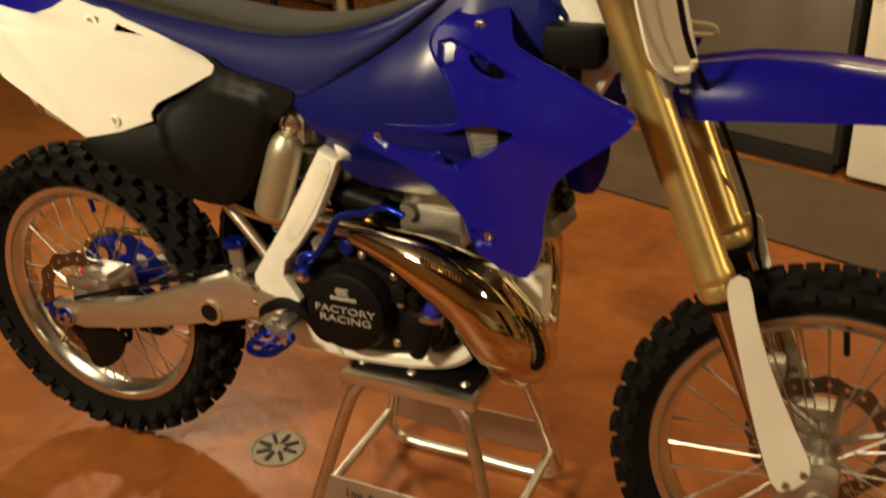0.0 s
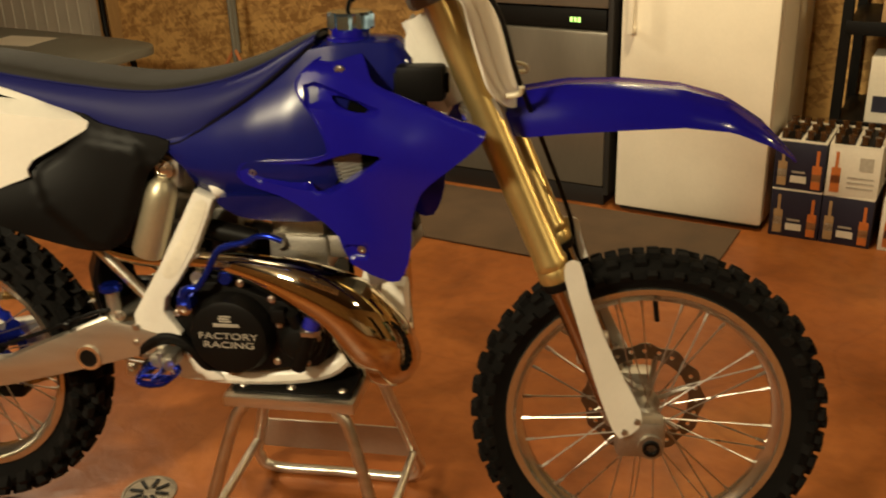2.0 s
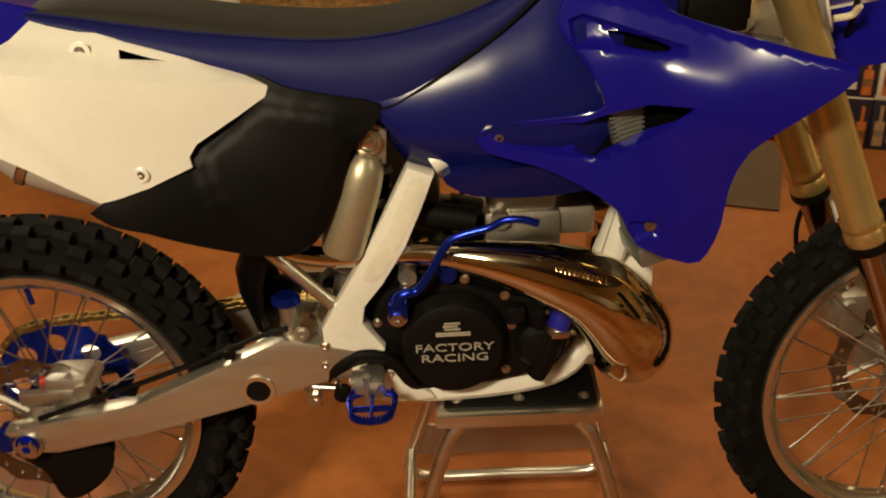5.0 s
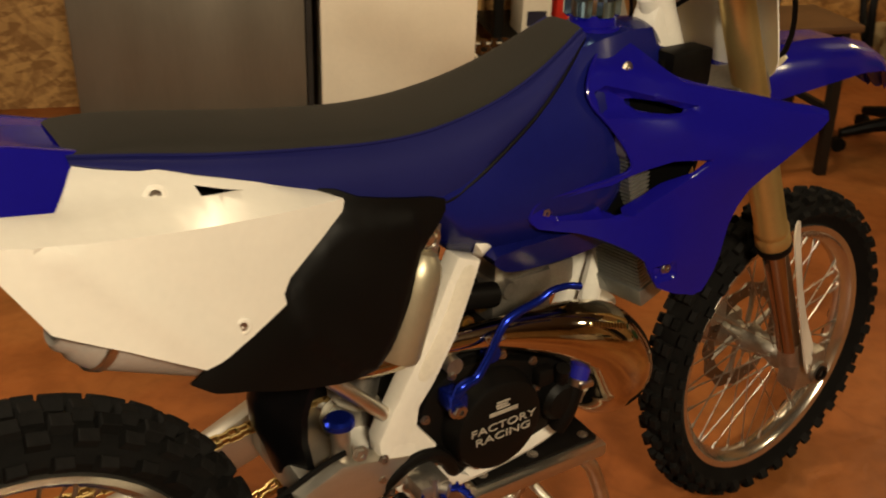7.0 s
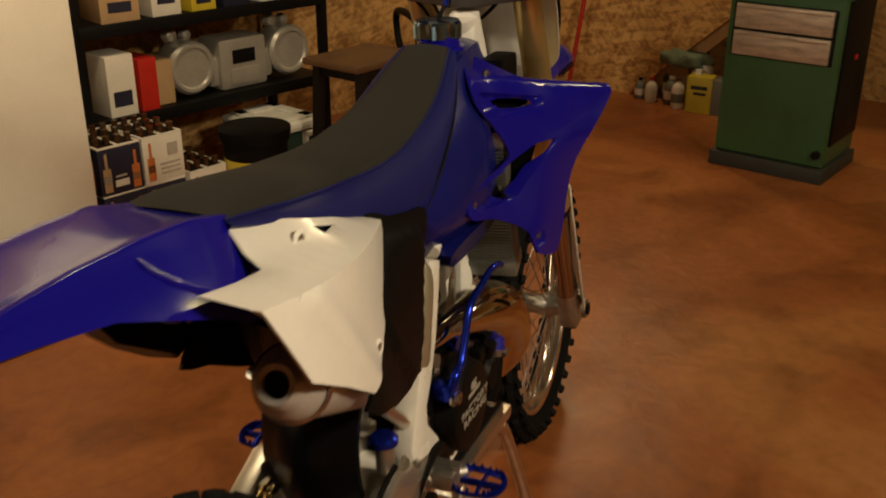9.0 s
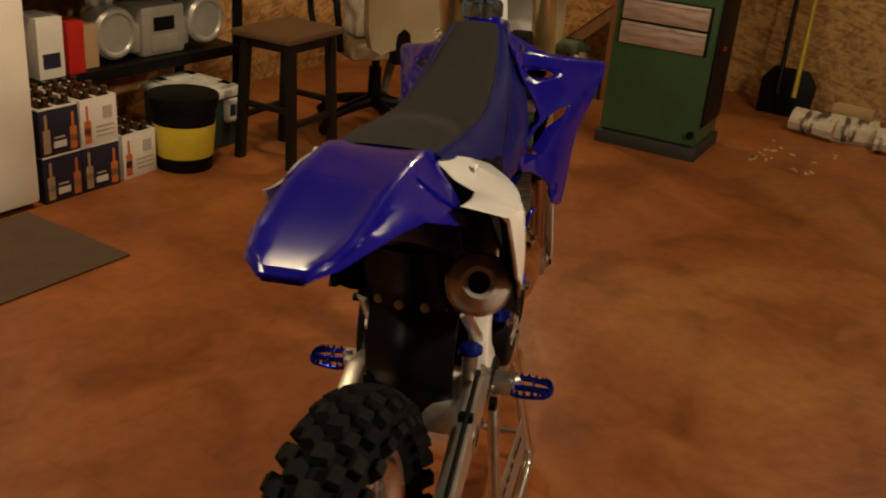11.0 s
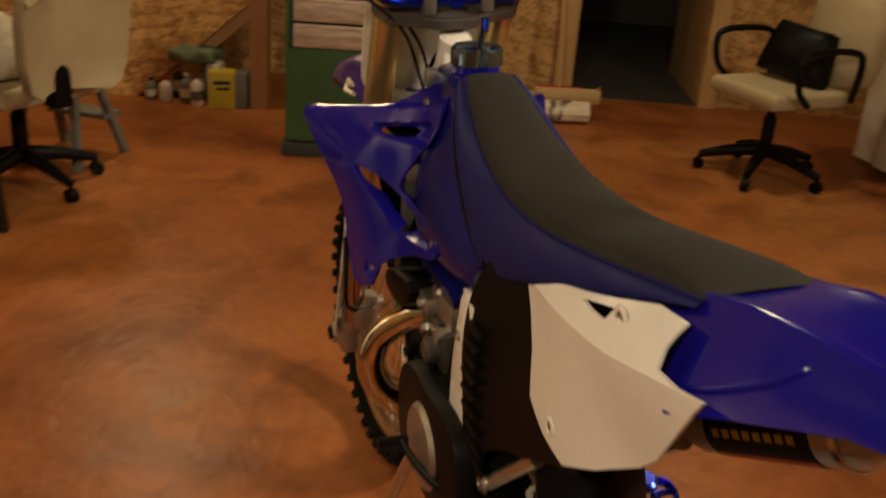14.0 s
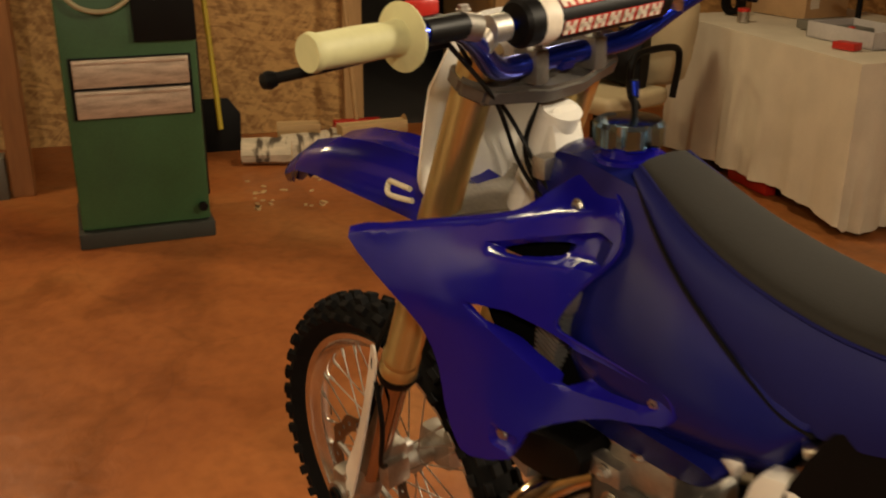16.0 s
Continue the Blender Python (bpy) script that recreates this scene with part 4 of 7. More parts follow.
for zi, z in enumerate((0.710, 0.698, 0.55, 0.3, 0.12, 0.05)):
    row = []
    for i, p in enumerate(pts):
        d = (0.712 - z)
        wob = (0.018 * math.sin(i * 0.9) + 0.012 * math.sin(i * 0.37 + 1) + 0.01 * math.sin(i * 2.1)) * d * 1.6
        out = p.normalized() * (0.03 * d + wob)
        row.append(cl.verts.new((p.x + out.x, p.y + out.y, z + (0.03 * math.sin(i * 0.11) if zi == 5 else 0))))
    rings.append(row)
cl.faces.new(rings[0])
for a, b in zip(rings, rings[1:]):
    for i in range(len(pts)):
        cl.faces.new((a[i], a[(i + 1) % len(pts)], b[(i + 1) % len(pts)], b[i]))
cloth = built("tablecloth", cl, CLOTH, "pale creased tablecloth hanging over a table", "tablecloth", "", here(3.75, -2.36), 60)
carton("cardboard_box", 4.30, -2.46, 0.714, 0.36, 0.3, 0.22, 12, "open cardboard box on the table", CARD, [("print", (-0.03, 0.0, 0.08, 0.14), NAVY_CARD, 0), ("print", (0.06, 0.12, 0.05, 0.15), WHITE_CARD, 2)])
carton("tray", 3.71, -2.26, 0.714, 0.34, 0.24, 0.04, -8, "shallow tray of small parts on the table", GREY_PLASTIC, [])
tub = thing("plastic_tub", here(3.46, -2.19, 0.714, 5), "shallow pale plastic tub of small parts on the table", "tub")
part("tray", join(box(-0.2, 0.2, -0.13, 0.13, 0, 0.006, 0), box(-0.2, 0.2, -0.13, -0.124, 0, 0.07, 0.002), box(-0.2, 0.2, 0.124, 0.13, 0, 0.07, 0.002), box(-0.2, -0.194, -0.13, 0.13, 0, 0.07, 0.002), box(0.194, 0.2, -0.13, 0.13, 0, 0.07, 0.002)), mat("milky_plastic", (0.45, 0.42, 0.40), 0.3), tub)
for k, (x, y, mt) in enumerate(((-0.1, -0.05, STEEL), (0.02, 0.03, BLACK_PLASTIC), (0.11, -0.04, RED), (-0.05, 0.06, STEEL))):
    part("fitting", lathe([(0.02, 0), (0.02, 0.03), (0.012, 0.04), (0.001, 0.04)], 12, Matrix.Translation((x, y, 0.007)) @ along((0, 0, 0), (0, 0, 1))), mt, tub)
carton("packet", 3.30, -1.99, 0.714, 0.10, 0.06, 0.03, 20, "red packet on the table", RED, [])
roll = thing("tape_roll", here(4.36, -2.11, 0.714, 20), "black roll of tape standing on the table", "tape")
part("ring", lathe([(0.035, -0.025), (0.06, -0.025), (0.06, 0.025), (0.035, 0.025)], 28, Matrix.Translation((0, 0, 0.06)), True), BLACK_PLASTIC, roll)
tee = thing("hand_tool", here(3.68, -2.33, 0.714), "black tool with a crosswise handle standing on the table", "tool")
part("shaft", rod((0, 0, 0), (0, 0, 0.17), 0.014), BLACK_PLASTIC, tee)
part("handle", rod((-0.06, 0, 0.165), (0.06, 0.02, 0.165), 0.014), BLACK_PLASTIC, tee)
part("foot", box(-0.05, 0.05, -0.04, 0.04, 0, 0.018, 0.004), BLACK_PLASTIC, tee)
beam = thing("floor_jack", here(3.72, -1.90), "red painted steel bar lying under the table", "jack")
part("bar", box(-0.16, 0.16, -0.03, 0.03, 0.0, 0.07, 0.01), RED, beam)
jar = thing("jar", here(4.12, -2.02, 0.714), "small glass jar on the table", "jar")
part("body", lathe([(0.03, 0), (0.03, 0.05), (0.022, 0.055)], 20, along((0, 0, 0), (0, 0, 1))), STEEL, jar)
part("lid", lathe([(0.031, 0.05), (0.031, 0.065), (0.001, 0.066)], 20, along((0, 0, 0), (0, 0, 1))), RED, jar)

# behind the bike's left: a low table, a pale door, tools and clutter
for i, (u0, u1) in enumerate(((-4.75, -4.62), (-4.12, -3.94), (-2.80, -2.71))):
    built(f"wall_stud_{i + 1}", box(u0, u1, V1 - 0.09, V1 - 0.002, 0, TOP, 0.003), WOOD, "brown timber stud on the wall", "stud", smooth=0)
door = thing("panel_door", here(-3.37, V1 - 0.06), "pale ribbed sheet metal door between timber studs", "door", "", "structure")
part("leaf", box(-0.57, 0.57, -0.02, 0.05, 0.02, 2.1, 0.004), PLASTER, door)
for i in range(11):
    rib = part("rib", box(-0.008, 0.008, -0.028, -0.019, 0.02, 2.1, 0.003, 1), PLASTER, door, "", 0) if i == 0 else share("rib", rib, Matrix.Identity(4), door)
    rib.matrix_basis = Matrix.Translation((-0.5 + 0.1 * i, 0, 0))
built("wall_cable", tube([(-2.70, V1 - 0.12, TOP), (-2.70, V1 - 0.12, 1.2), (-2.71, V1 - 0.13, 0.5), (-2.66, V1 - 0.16, 0.18), (-2.60, V1 - 0.2, 0.1)], 0.018, 10), BLACK_PLASTIC, "thick black cable running down the wall", "cable", "")
plug = thing("cable_plug", here(-2.58, V1 - 0.21, 0.0, 30), "cream plastic plug at the cable's end", "plug")
part("body", lathe([(0.028, 0.0), (0.032, 0.02), (0.03, 0.09), (0.02, 0.12), (0.001, 0.122)], 16, along((0, 0, 0), (0, 0, 1))), WHITE_CARD, plug)
built("wall_conduit", tube([(-1.80, V1 - 0.03, 0.3), (-1.80, V1 - 0.03, 1.2), (-1.80, V1 - 0.03, TOP)], 0.018, 10), GREY_PLASTIC, "grey pipe running up the wall", "pipe")
low = thing("low_table", here(-2.55, 1.99), "low grey plastic table with rounded corners", "table")
OVAL = [(0.93 * math.copysign(abs(math.cos(a)) ** 0.35, math.cos(a)), 0.31 * math.copysign(abs(math.sin(a)) ** 0.35, math.sin(a))) for a in (2 * math.pi * k / 48 for k in range(48))]
bm = plate(OVAL, 0.46, 0.50, 0.006)
for v in bm.verts:
    v.co = Vector((v.co.x, v.co.z, v.co.y))
part("tabletop", bm, GREY_PLASTIC, low)
for x in (-0.75, 0.75):
    for y in (-0.22, 0.22):
        part("leg", tube([(x, y, 0.46), (x * 1.04, y * 1.1, 0.0)], 0.016, 10, 2), BLACK_SATIN, low)
sheet_ob = thing("paper_sheet", here(-2.40, 2.05, 0.5005, 8), "white sheet of paper lying on the low table", "paper")
part("page", box(-0.15, 0.15, -0.105, 0.105, 0, 0.0015, 0), WHITE_CARD, sheet_ob)
for x, y, h, r in ((-3.28, 1.74, 0.10, 0.035), (-3.12, 1.80, 0.07, 0.03), (-3.36, 1.92, 0.12, 0.03)):
    c = thing("spray_can", here(x, y, 0.5), "small black can on the low table", "can")
    part("body", lathe([(r * 0.95, 0), (r, 0.004), (r, h * 0.8), (r * 0.6, h * 0.9), (r * 0.4, h), (0.001, h)], 18, along((0, 0, 0), (0, 0, 1))), BLACK_PLASTIC, c)
bag = thing("tool_bag", here(-1.66, 2.70), "black tool bag standing against the wall", "bag")
part("body", box(-0.20, 0.20, -0.10, 0.10, 0, 0.20, 0.04, 3), BLACK_PLASTIC, bag)
part("flap", box(-0.18, 0.18, -0.11, 0.05, 0.19, 0.215, 0.01), BLACK_SATIN, bag)
tri = thing("work_tripod", here(-1.62, 2.76), "orange tripod with a grey post behind the tool bag", "tripod")
part("post", rod((0, 0, 0.30), (0, 0, 0.95), 0.014), GREY_PLASTIC, tri, "grey post")
for a in (200, 340, 90):
    part("leg", rod((0, 0, 0.38), (0.26 * math.cos(radians(a)), 0.18 * math.sin(radians(a)), 0.01), 0.009), ORANGE_PAINT, tri, "orange leg")
crate = thing("crate", here(-1.22, 2.66), "black plastic crate by the wall", "crate")
part("body", box(-0.16, 0.16, -0.12, 0.12, 0, 0.19, 0.012), BLACK_PLASTIC, crate)
part("rim", join(box(-0.17, 0.17, -0.13, -0.115, 0.17, 0.195, 0.004), box(-0.17, 0.17, 0.115, 0.13, 0.17, 0.195, 0.004)), BLACK_PLASTIC, crate)
cup = thing("cup", here(-1.20, 2.63, 0.19), "white plastic cup on a crate", "cup")
part("body", lathe([(0.045, 0), (0.058, 0.15), (0.054, 0.15), (0.042, 0.006)], 24, along((0, 0, 0), (0, 0, 1))), WHITE_CARD, cup)
part("print", lathe([(0.0505, 0.05), (0.0545, 0.10), (0.0555, 0.10), (0.0515, 0.05)], 24, along((0, 0, 0), (0, 0, 1)), True), mat("pale_blue_print", (0.25, 0.33, 0.42), 0.5), cup, "pale blue print")
jack = thing("jack_handle", here(-0.16, 2.62), "red steel jack handle leaning beside the fridge", "jack handle")
part("bar", rod((0, 0, 0.02), (0.03, 0.1, 1.05), 0.017), RED, jack)
part("foot", box(-0.05, 0.05, -0.07, 0.07, 0, 0.05, 0.008), RED, jack)
for u, h in ((-5.2, 1.5), (-5.05, 1.4), (-4.9, 1.6)):
    o = thing("plank", here(u, V1 - 0.10), "dark plank leaning against the wall", "plank", "leaning planks")
    part("board", moved(box(-0.06, 0.06, -0.012, 0.012, 0, h, 0.003), Matrix.Rotation(radians(-3), 4, "X")), DARK_WOOD, o)

# ---- the lift stand ----
stand = thing("bike_stand", pose(0.012, -0.038, 0, 0, 0, 1.0), "bent aluminium tube bike stand with a black rubber top", "stand")
part("top_plate", box(0.665, 0.935, -0.122, 0.122, 0.372, 0.398, 0.006), ALU, stand)
part("rubber_pad", join(box(0.68, 0.925, -0.105, 0.112, 0.398, 0.407, 0.004)), BLACK_PLASTIC, stand, "black rubber pad")
for x, y in ((0.70, -0.09), (0.80, -0.09), (0.905, -0.09), (0.70, 0.09), (0.80, 0.09), (0.905, 0.09)):
    part("bolt", bolt((x, y, 0.406), (0, 0, 1), 0.007, 0.004), STEEL, stand)
for s in (-1, 1):
    pts = [(0.705, 0.110, 0.375), (0.675, 0.118, 0.32), (0.605, 0.162, 0.09), (0.60, 0.172, 0.045), (0.635, 0.176, 0.013), (0.80, 0.176, 0.013), (0.955, 0.176, 0.013), (0.99, 0.172, 0.045), (0.985, 0.162, 0.09), (0.925, 0.118, 0.32), (0.895, 0.110, 0.375)]
    part("side_frame", tube([(x, y * s, z) for x, y, z in pts], 0.0125, 12, 6), ALU, stand)
    b = box(0.618, 0.972, -0.002, 0.002, -0.045, 0.045, 0.001, 1)
    panel = part("cross_panel", moved(b, Matrix.Translation((0.0, 0.157 * s, 0.125)) @ Matrix.Rotation(radians(11 * s), 4, "X")), mat("matt_alloy_sheet", (0.50, 0.44, 0.36), 0.45, 0.9, vary=0.1) if s < 0 else bpy.data.materials["matt_alloy_sheet"], stand, "flat aluminium cross panel")
    if s < 0:
        lettering("Live  Fast  Die  Whenever.", 0.017, BLACK_INK, panel, Matrix.Translation((0.795, -0.1575, 0.142)) @ Matrix.Rotation(radians(90 - 11), 4, "X"), "lettering", 0.0004, 0.92)
for x in (0.607, 0.983):
    part("cross_tube", rod((x, -0.160, 0.10), (x, 0.160, 0.10), 0.010), ALU, stand)

# ---- the motocross bike, on its stand: x ahead, y to its left ----
bike = thing("motorcycle", pose(0, -0.064, 0.005, -2.3, 0, 2.0), "blue and white motocross motorcycle raised on an aluminium stand", "motorcycle")
REAR, FRONT = Vector((0.028, 0, 0.372)), Vector((1.506, 0, 0.330))


def ring_shape(r, waves=0, depth=0.0, n=72, c=(0, 0)):
    return [(c[0] + (r + depth * math.cos(waves * 2 * math.pi * i / n)) * math.cos(2 * math.pi * i / n), c[1] + (r + depth * math.cos(waves * 2 * math.pi * i / n)) * math.sin(2 * math.pi * i / n)) for i in range(n)]


def disc(r, bore, holes, hole_r, at, waves, thick=0.004, depth=0.004):
    """A drilled, scalloped disc in the wheel's plane."""
    cut = [ring_shape(bore, n=30)] + [ring_shape(hole_r, n=10, c=(at * math.cos(2 * math.pi * i / holes), at * math.sin(2 * math.pi * i / holes))) for i in range(holes)]
    return sheet(ring_shape(r, waves, depth), lambda x, z: 0.0, thick, cut, 0.03, 1)


def tyre(r, rim_r, half, knob):
    """The carcass of an off-road tyre, and the radius on which its blocks stand."""
    body_r = r - knob[2] - half * 0.1
    mid = (body_r + rim_r) / 2
    ring = []
    for i in range(20):
        a = math.pi * 2 * i / 20
        s = 1.0 if math.sin(a) > -0.3 else 0.8
        ring.append((mid + (body_r - mid) * math.sin(a) * 1.0, half * math.cos(a) * s))
    return lathe(ring, 72, closed=True), body_r


def tread(hub, body_r, half, rows, steps, knob, fold):
    """Every rubber block of the tread, row by row."""
    made = {}
    for off, lift, jitter, sx, sy in rows:
        if (sx, sy) not in made:
            bm = bmesh.new()
            for v in ((-1, -1, -0.008), (1, -1, -0.008), (1, 1, -0.008), (-1, 1, -0.008), (-0.9, -0.88, knob[2]), (0.9, -0.88, knob[2]), (0.9, 0.88, knob[2]), (-0.9, 0.88, knob[2])):
                bm.verts.new((v[0] * knob[0] * sx / 2, v[1] * knob[1] * sy / 2, v[2]))
            bm.verts.ensure_lookup_table()
            for f in ((3, 2, 1, 0), (4, 5, 6, 7), (0, 1, 5, 4), (1, 2, 6, 5), (2, 3, 7, 6), (3, 0, 4, 7)):
                bm.faces.new([bm.verts[i] for i in f])
            bmesh.ops.bevel(bm, geom=[e for e in bm.edges if min(v.co.z for v in e.verts) > 0], offset=0.0014, segments=1, affect="EDGES")
            made[sx, sy] = part("tread_block", bm, KNOB, hub, "", 0)
            first = True
        else:
            first = False
        for k in range(steps):
            a = 2 * math.pi * (k + jitter) / steps
            place = Matrix.Rotation(-a, 4, "Y") @ Matrix.Translation((0, off * half * 1.02, body_r - lift)) @ Matrix.Rotation(-off * fold, 4, "X")
            if first and k == 0:
                made[sx, sy].matrix_basis = place
            else:
                share("tread_block", made[sx, sy], place, hub)


def wheel(name, centre, r, rim_r, half, rows, steps, knob, label, hub_r, turn):
    hub = part(name, join(lathe([(0.012, -0.1), (0.022, -0.1), (0.024, -0.06), (hub_r, -0.045), (hub_r, -0.032), (0.026, -0.02), (0.024, 0.0), (0.026, 0.02), (hub_r, 0.032), (hub_r, 0.045), (0.024, 0.06), (0.022, 0.1), (0.012, 0.1)], 32, closed=True)), CAST, bike, label)
    hub.matrix_basis = Matrix.Translation(centre) @ turn
    carcass, body_r = tyre(r, rim_r, half, knob)
    part("tyre", carcass, RUBBER, hub, "black knobbly off-road tyre", 30)
    tread(hub, body_r, half, rows, steps, knob, 0.85)
    w = half * 0.55
    part("rim", lathe([(rim_r + 0.008, -w), (rim_r + 0.006, -w - 0.003), (rim_r - 0.006, -w), (rim_r - 0.010, -w * 0.7), (rim_r - 0.024, -w * 0.35), (rim_r - 0.026, 0), (rim_r - 0.024, w * 0.35), (rim_r - 0.010, w * 0.7), (rim_r - 0.006, w), (rim_r + 0.006, w + 0.003), (rim_r + 0.008, w)], 72, closed=True), ALU_RIM, hub, "polished aluminium rim")
    spoke_mesh = None
    for i in range(36):
        s = 1 if i % 2 else -1
        cross = 0.42 if (i // 2) % 2 else -0.42
        a = 2 * math.pi * i / 36
        p = Vector((hub_r * 0.93, 0.038 * s, 0))
        q = Matrix.Rotation(cross, 4, "Y") @ Vector((rim_r - 0.026, 0.006 * s, 0))
        d = (q - p)
        e = p + d * 0.93
        bm = join(rod(p, q, 0.0016, 6), rod(e, q + d * 0.01, 0.0032, 6))
        ob = part("spoke", moved(bm, Matrix.Rotation(a, 4, "Y")), STEEL, hub)
    return hub


fw = wheel("front_wheel", FRONT, 0.352, 0.269, 0.043, [(0.22, 0.0, 0.0, 1, 1), (-0.22, 0.0, 0.0, 1, 1), (0.62, 0.008, 0.5, 1.0, 0.9), (-0.62, 0.008, 0.5, 1, 0.9), (0.95, 0.026, 0.1, 0.85, 0.8), (-0.95, 0.026, 0.1, 0.85, 0.8)], 40, (0.024, 0.017, 0.012), "spoked front wheel with a nickel hub", 0.032, Matrix.Identity(4))
rw = wheel("rear_wheel", REAR, 0.346, 0.248, 0.056, [(0.0, 0.0, 0.0, 1, 1.2), (0.42, 0.003, 0.5, 1, 1), (-0.42, 0.003, 0.5, 1, 1), (0.72, 0.012, 0.0, 1, 0.9), (-0.72, 0.012, 0.0, 1, 0.9), (1.0, 0.036, 0.5, 0.9, 0.8), (-1.0, 0.036, 0.5, 0.9, 0.8)], 34, (0.030, 0.022, 0.017), "spoked rear wheel with a blue sprocket", 0.04, Matrix.Identity(4))
for hub, at, p in ((fw, 0.06, Matrix.Translation((0, 0.06, 0))), (rw, -0.062, Matrix.Translation((0, -0.062, 0)))):
    part("brake_disc", moved(disc(0.122, 0.092, 24, 0.0045, 0.108, 12), p), DISC_STEEL, hub, "scalloped steel brake disc")
    for i in range(6):
        a = 2 * math.pi * i / 6
        part("disc_arm", tube([(0.03 * math.cos(a), at, 0.03 * math.sin(a)), (0.07 * math.cos(a + 0.25), at, 0.07 * math.sin(a + 0.25)), (0.1 * math.cos(a + 0.3), at, 0.1 * math.sin(a + 0.3))], 0.006, 6, 3), CAST, hub)
part("sprocket", moved(disc(0.118, 0.035, 8, 0.018, 0.078, 48, 0.006, 0.004), Matrix.Translation((0, 0.066, 0))), BLUE_ANO, rw, "blue anodised sprocket")
for hub, c, s in ((fw, (0.008, 0.03), 0.25), (rw, (0.0, 0.035), 0.24)):
    part("rim_lock", rod((c[0], 0, s - 0.008), (c[0] + 0.006, 0, s - 0.05), 0.005, 8), BLUE_ANO if hub is rw else BLACK_PLASTIC, hub, "rim lock stud")

# swingarm
ARM = [(-0.005, 0.400), (0.08, 0.417), (0.215, 0.443), (0.345, 0.500), (0.45, 0.545), (0.50, 0.535), (0.56, 0.52), (0.57, 0.475), (0.50, 0.462), (0.365, 0.422), (0.215, 0.382), (0.075, 0.355), (-0.005, 0.358)]
swing = part("swingarm", join(plate(ARM, -0.125, -0.090, 0.008), flip(plate(ARM, -0.125, -0.090, 0.008)), box(0.40, 0.50, -0.095, 0.095, 0.455, 0.52, 0.012)), ARM_ALU, bike, "brushed aluminium swingarm")
part("grommet", join(lathe([(0.027, 0), (0.026, 0.004), (0.019, 0.004), (0.019, 0)], 28, along((0.405, -0.125, 0.458), (0.405, -0.135, 0.458)), True)), ALU_RIM, swing)
part("grommet", lathe([(0.0185, 0), (0.0185, 0.002)], 28, along((0.405, -0.125, 0.458), (0.405, -0.135, 0.458))), BLACK_SATIN, swing, "dark hole plug")
for s in (-1, 1):
    part("chain_adjuster", join(box(-0.02, 0.025, 0.105 * s - 0.02, 0.105 * s + 0.02, 0.361, 0.397, 0.005), bolt((0.03, 0.128 * s, 0.379), (0, s, 0), 0.014, 0.01), rod((-0.02, 0.107 * s, 0.379), (-0.045, 0.107 * s, 0.379), 0.005)), BLUE_ANO, swing, "blue axle block")
    part("axle_nut", bolt((0.03, 0.126 * s, 0.375), (0, s, 0), 0.017, 0.012), STEEL, swing)
part("brake_line", join(tube([(0.05, -0.112, 0.415), (0.12, -0.115, 0.44), (0.3, -0.115, 0.502), (0.42, -0.115, 0.55), (0.46, -0.115, 0.56)], 0.0045, 8), box(0.36, 0.375, -0.126, -0.10, 0.515, 0.53, 0.003), box(0.20, 0.215, -0.126, -0.10, 0.457, 0.467, 0.003)), BLACK_PLASTIC, swing)
cal = part("rear_caliper", join(box(0.06, 0.13, -0.095, -0.03, 0.41, 0.475, 0.012), box(0.03, 0.075, -0.1, -0.07, 0.385, 0.43, 0.01), rod((0.12, -0.1, 0.45), (0.12, -0.02, 0.45), 0.014), box(0.02, 0.11, -0.1, -0.085, 0.43, 0.455, 0.005)), CAST, bike, "grey rear brake caliper")
part("caliper_guard", join(rod((0.054, -0.080, 0.465), (0.062, -0.080, 0.465), 0.008), box(0.056, 0.064, -0.085, -0.045, 0.425, 0.455, 0.002)), RED, cal, "red caliper pin guard")
part("disc_guard", plate([(-0.01, 0.345), (0.10, 0.35), (0.145, 0.335), (0.135, 0.29), (0.09, 0.25), (0.05, 0.245), (0.03, 0.30)], -0.10, -0.092, 0.003, 4), BLACK_PLASTIC, bike, "black rear disc guard")

# chain on the left
fs, rs = Vector((0.575, 0.066, 0.492)), Vector((0.028, 0.066, 0.372))
run = [(rs.x, rs.z + 0.117), (fs.x, fs.z + 0.038)]
chain = bmesh.new()
path = smooth_line([(rs.x, 0.066, rs.z + 0.118), (0.28, 0.066, 0.505), (fs.x, 0.066, fs.z + 0.038), (fs.x + 0.036, 0.066, fs.z), (fs.x, 0.066, fs.z - 0.038), (0.3, 0.066, 0.345), (rs.x, 0.066, rs.z - 0.118), (rs.x - 0.085, 0.066, rs.z - 0.083), (rs.x - 0.118, 0.066, rs.z), (rs.x - 0.085, 0.066, rs.z + 0.083)], 14, True)
dist, last, k = 0.0, path[0], 0
for p in path[1:] + path[:1]:
    while (p - last).length > 0.0157:
        d = (p - last).normalized()
        c = last + d * 0.00785
        w = 0.009 if k % 2 else 0.006
        rot = Matrix.Rotation(-math.atan2(d.z, d.x), 4, "Y")
        for s in (-1, 1):
            me = bpy.data.meshes.new("l")
            b = moved(box(-0.0105, 0.0105, s * w - 0.0012, s * w + 0.0012, -0.0058, 0.0058, 0.002, 1), Matrix.Translation(c) @ rot)
            b.to_mesh(me)
            b.free()
            chain.from_mesh(me)
            bpy.data.meshes.remove(me)
        b = rod(last + Vector((0, -w - 0.003, 0)), last + Vector((0, w + 0.003, 0)), 0.0035, 6)
        join(chain, b)
        last = last + d * 0.0157
        k += 1
part("drive_chain", chain, mat("gold_chain", (0.42, 0.30, 0.12), 0.35, 1.0, bump=0.0), bike, "gold roller chain")
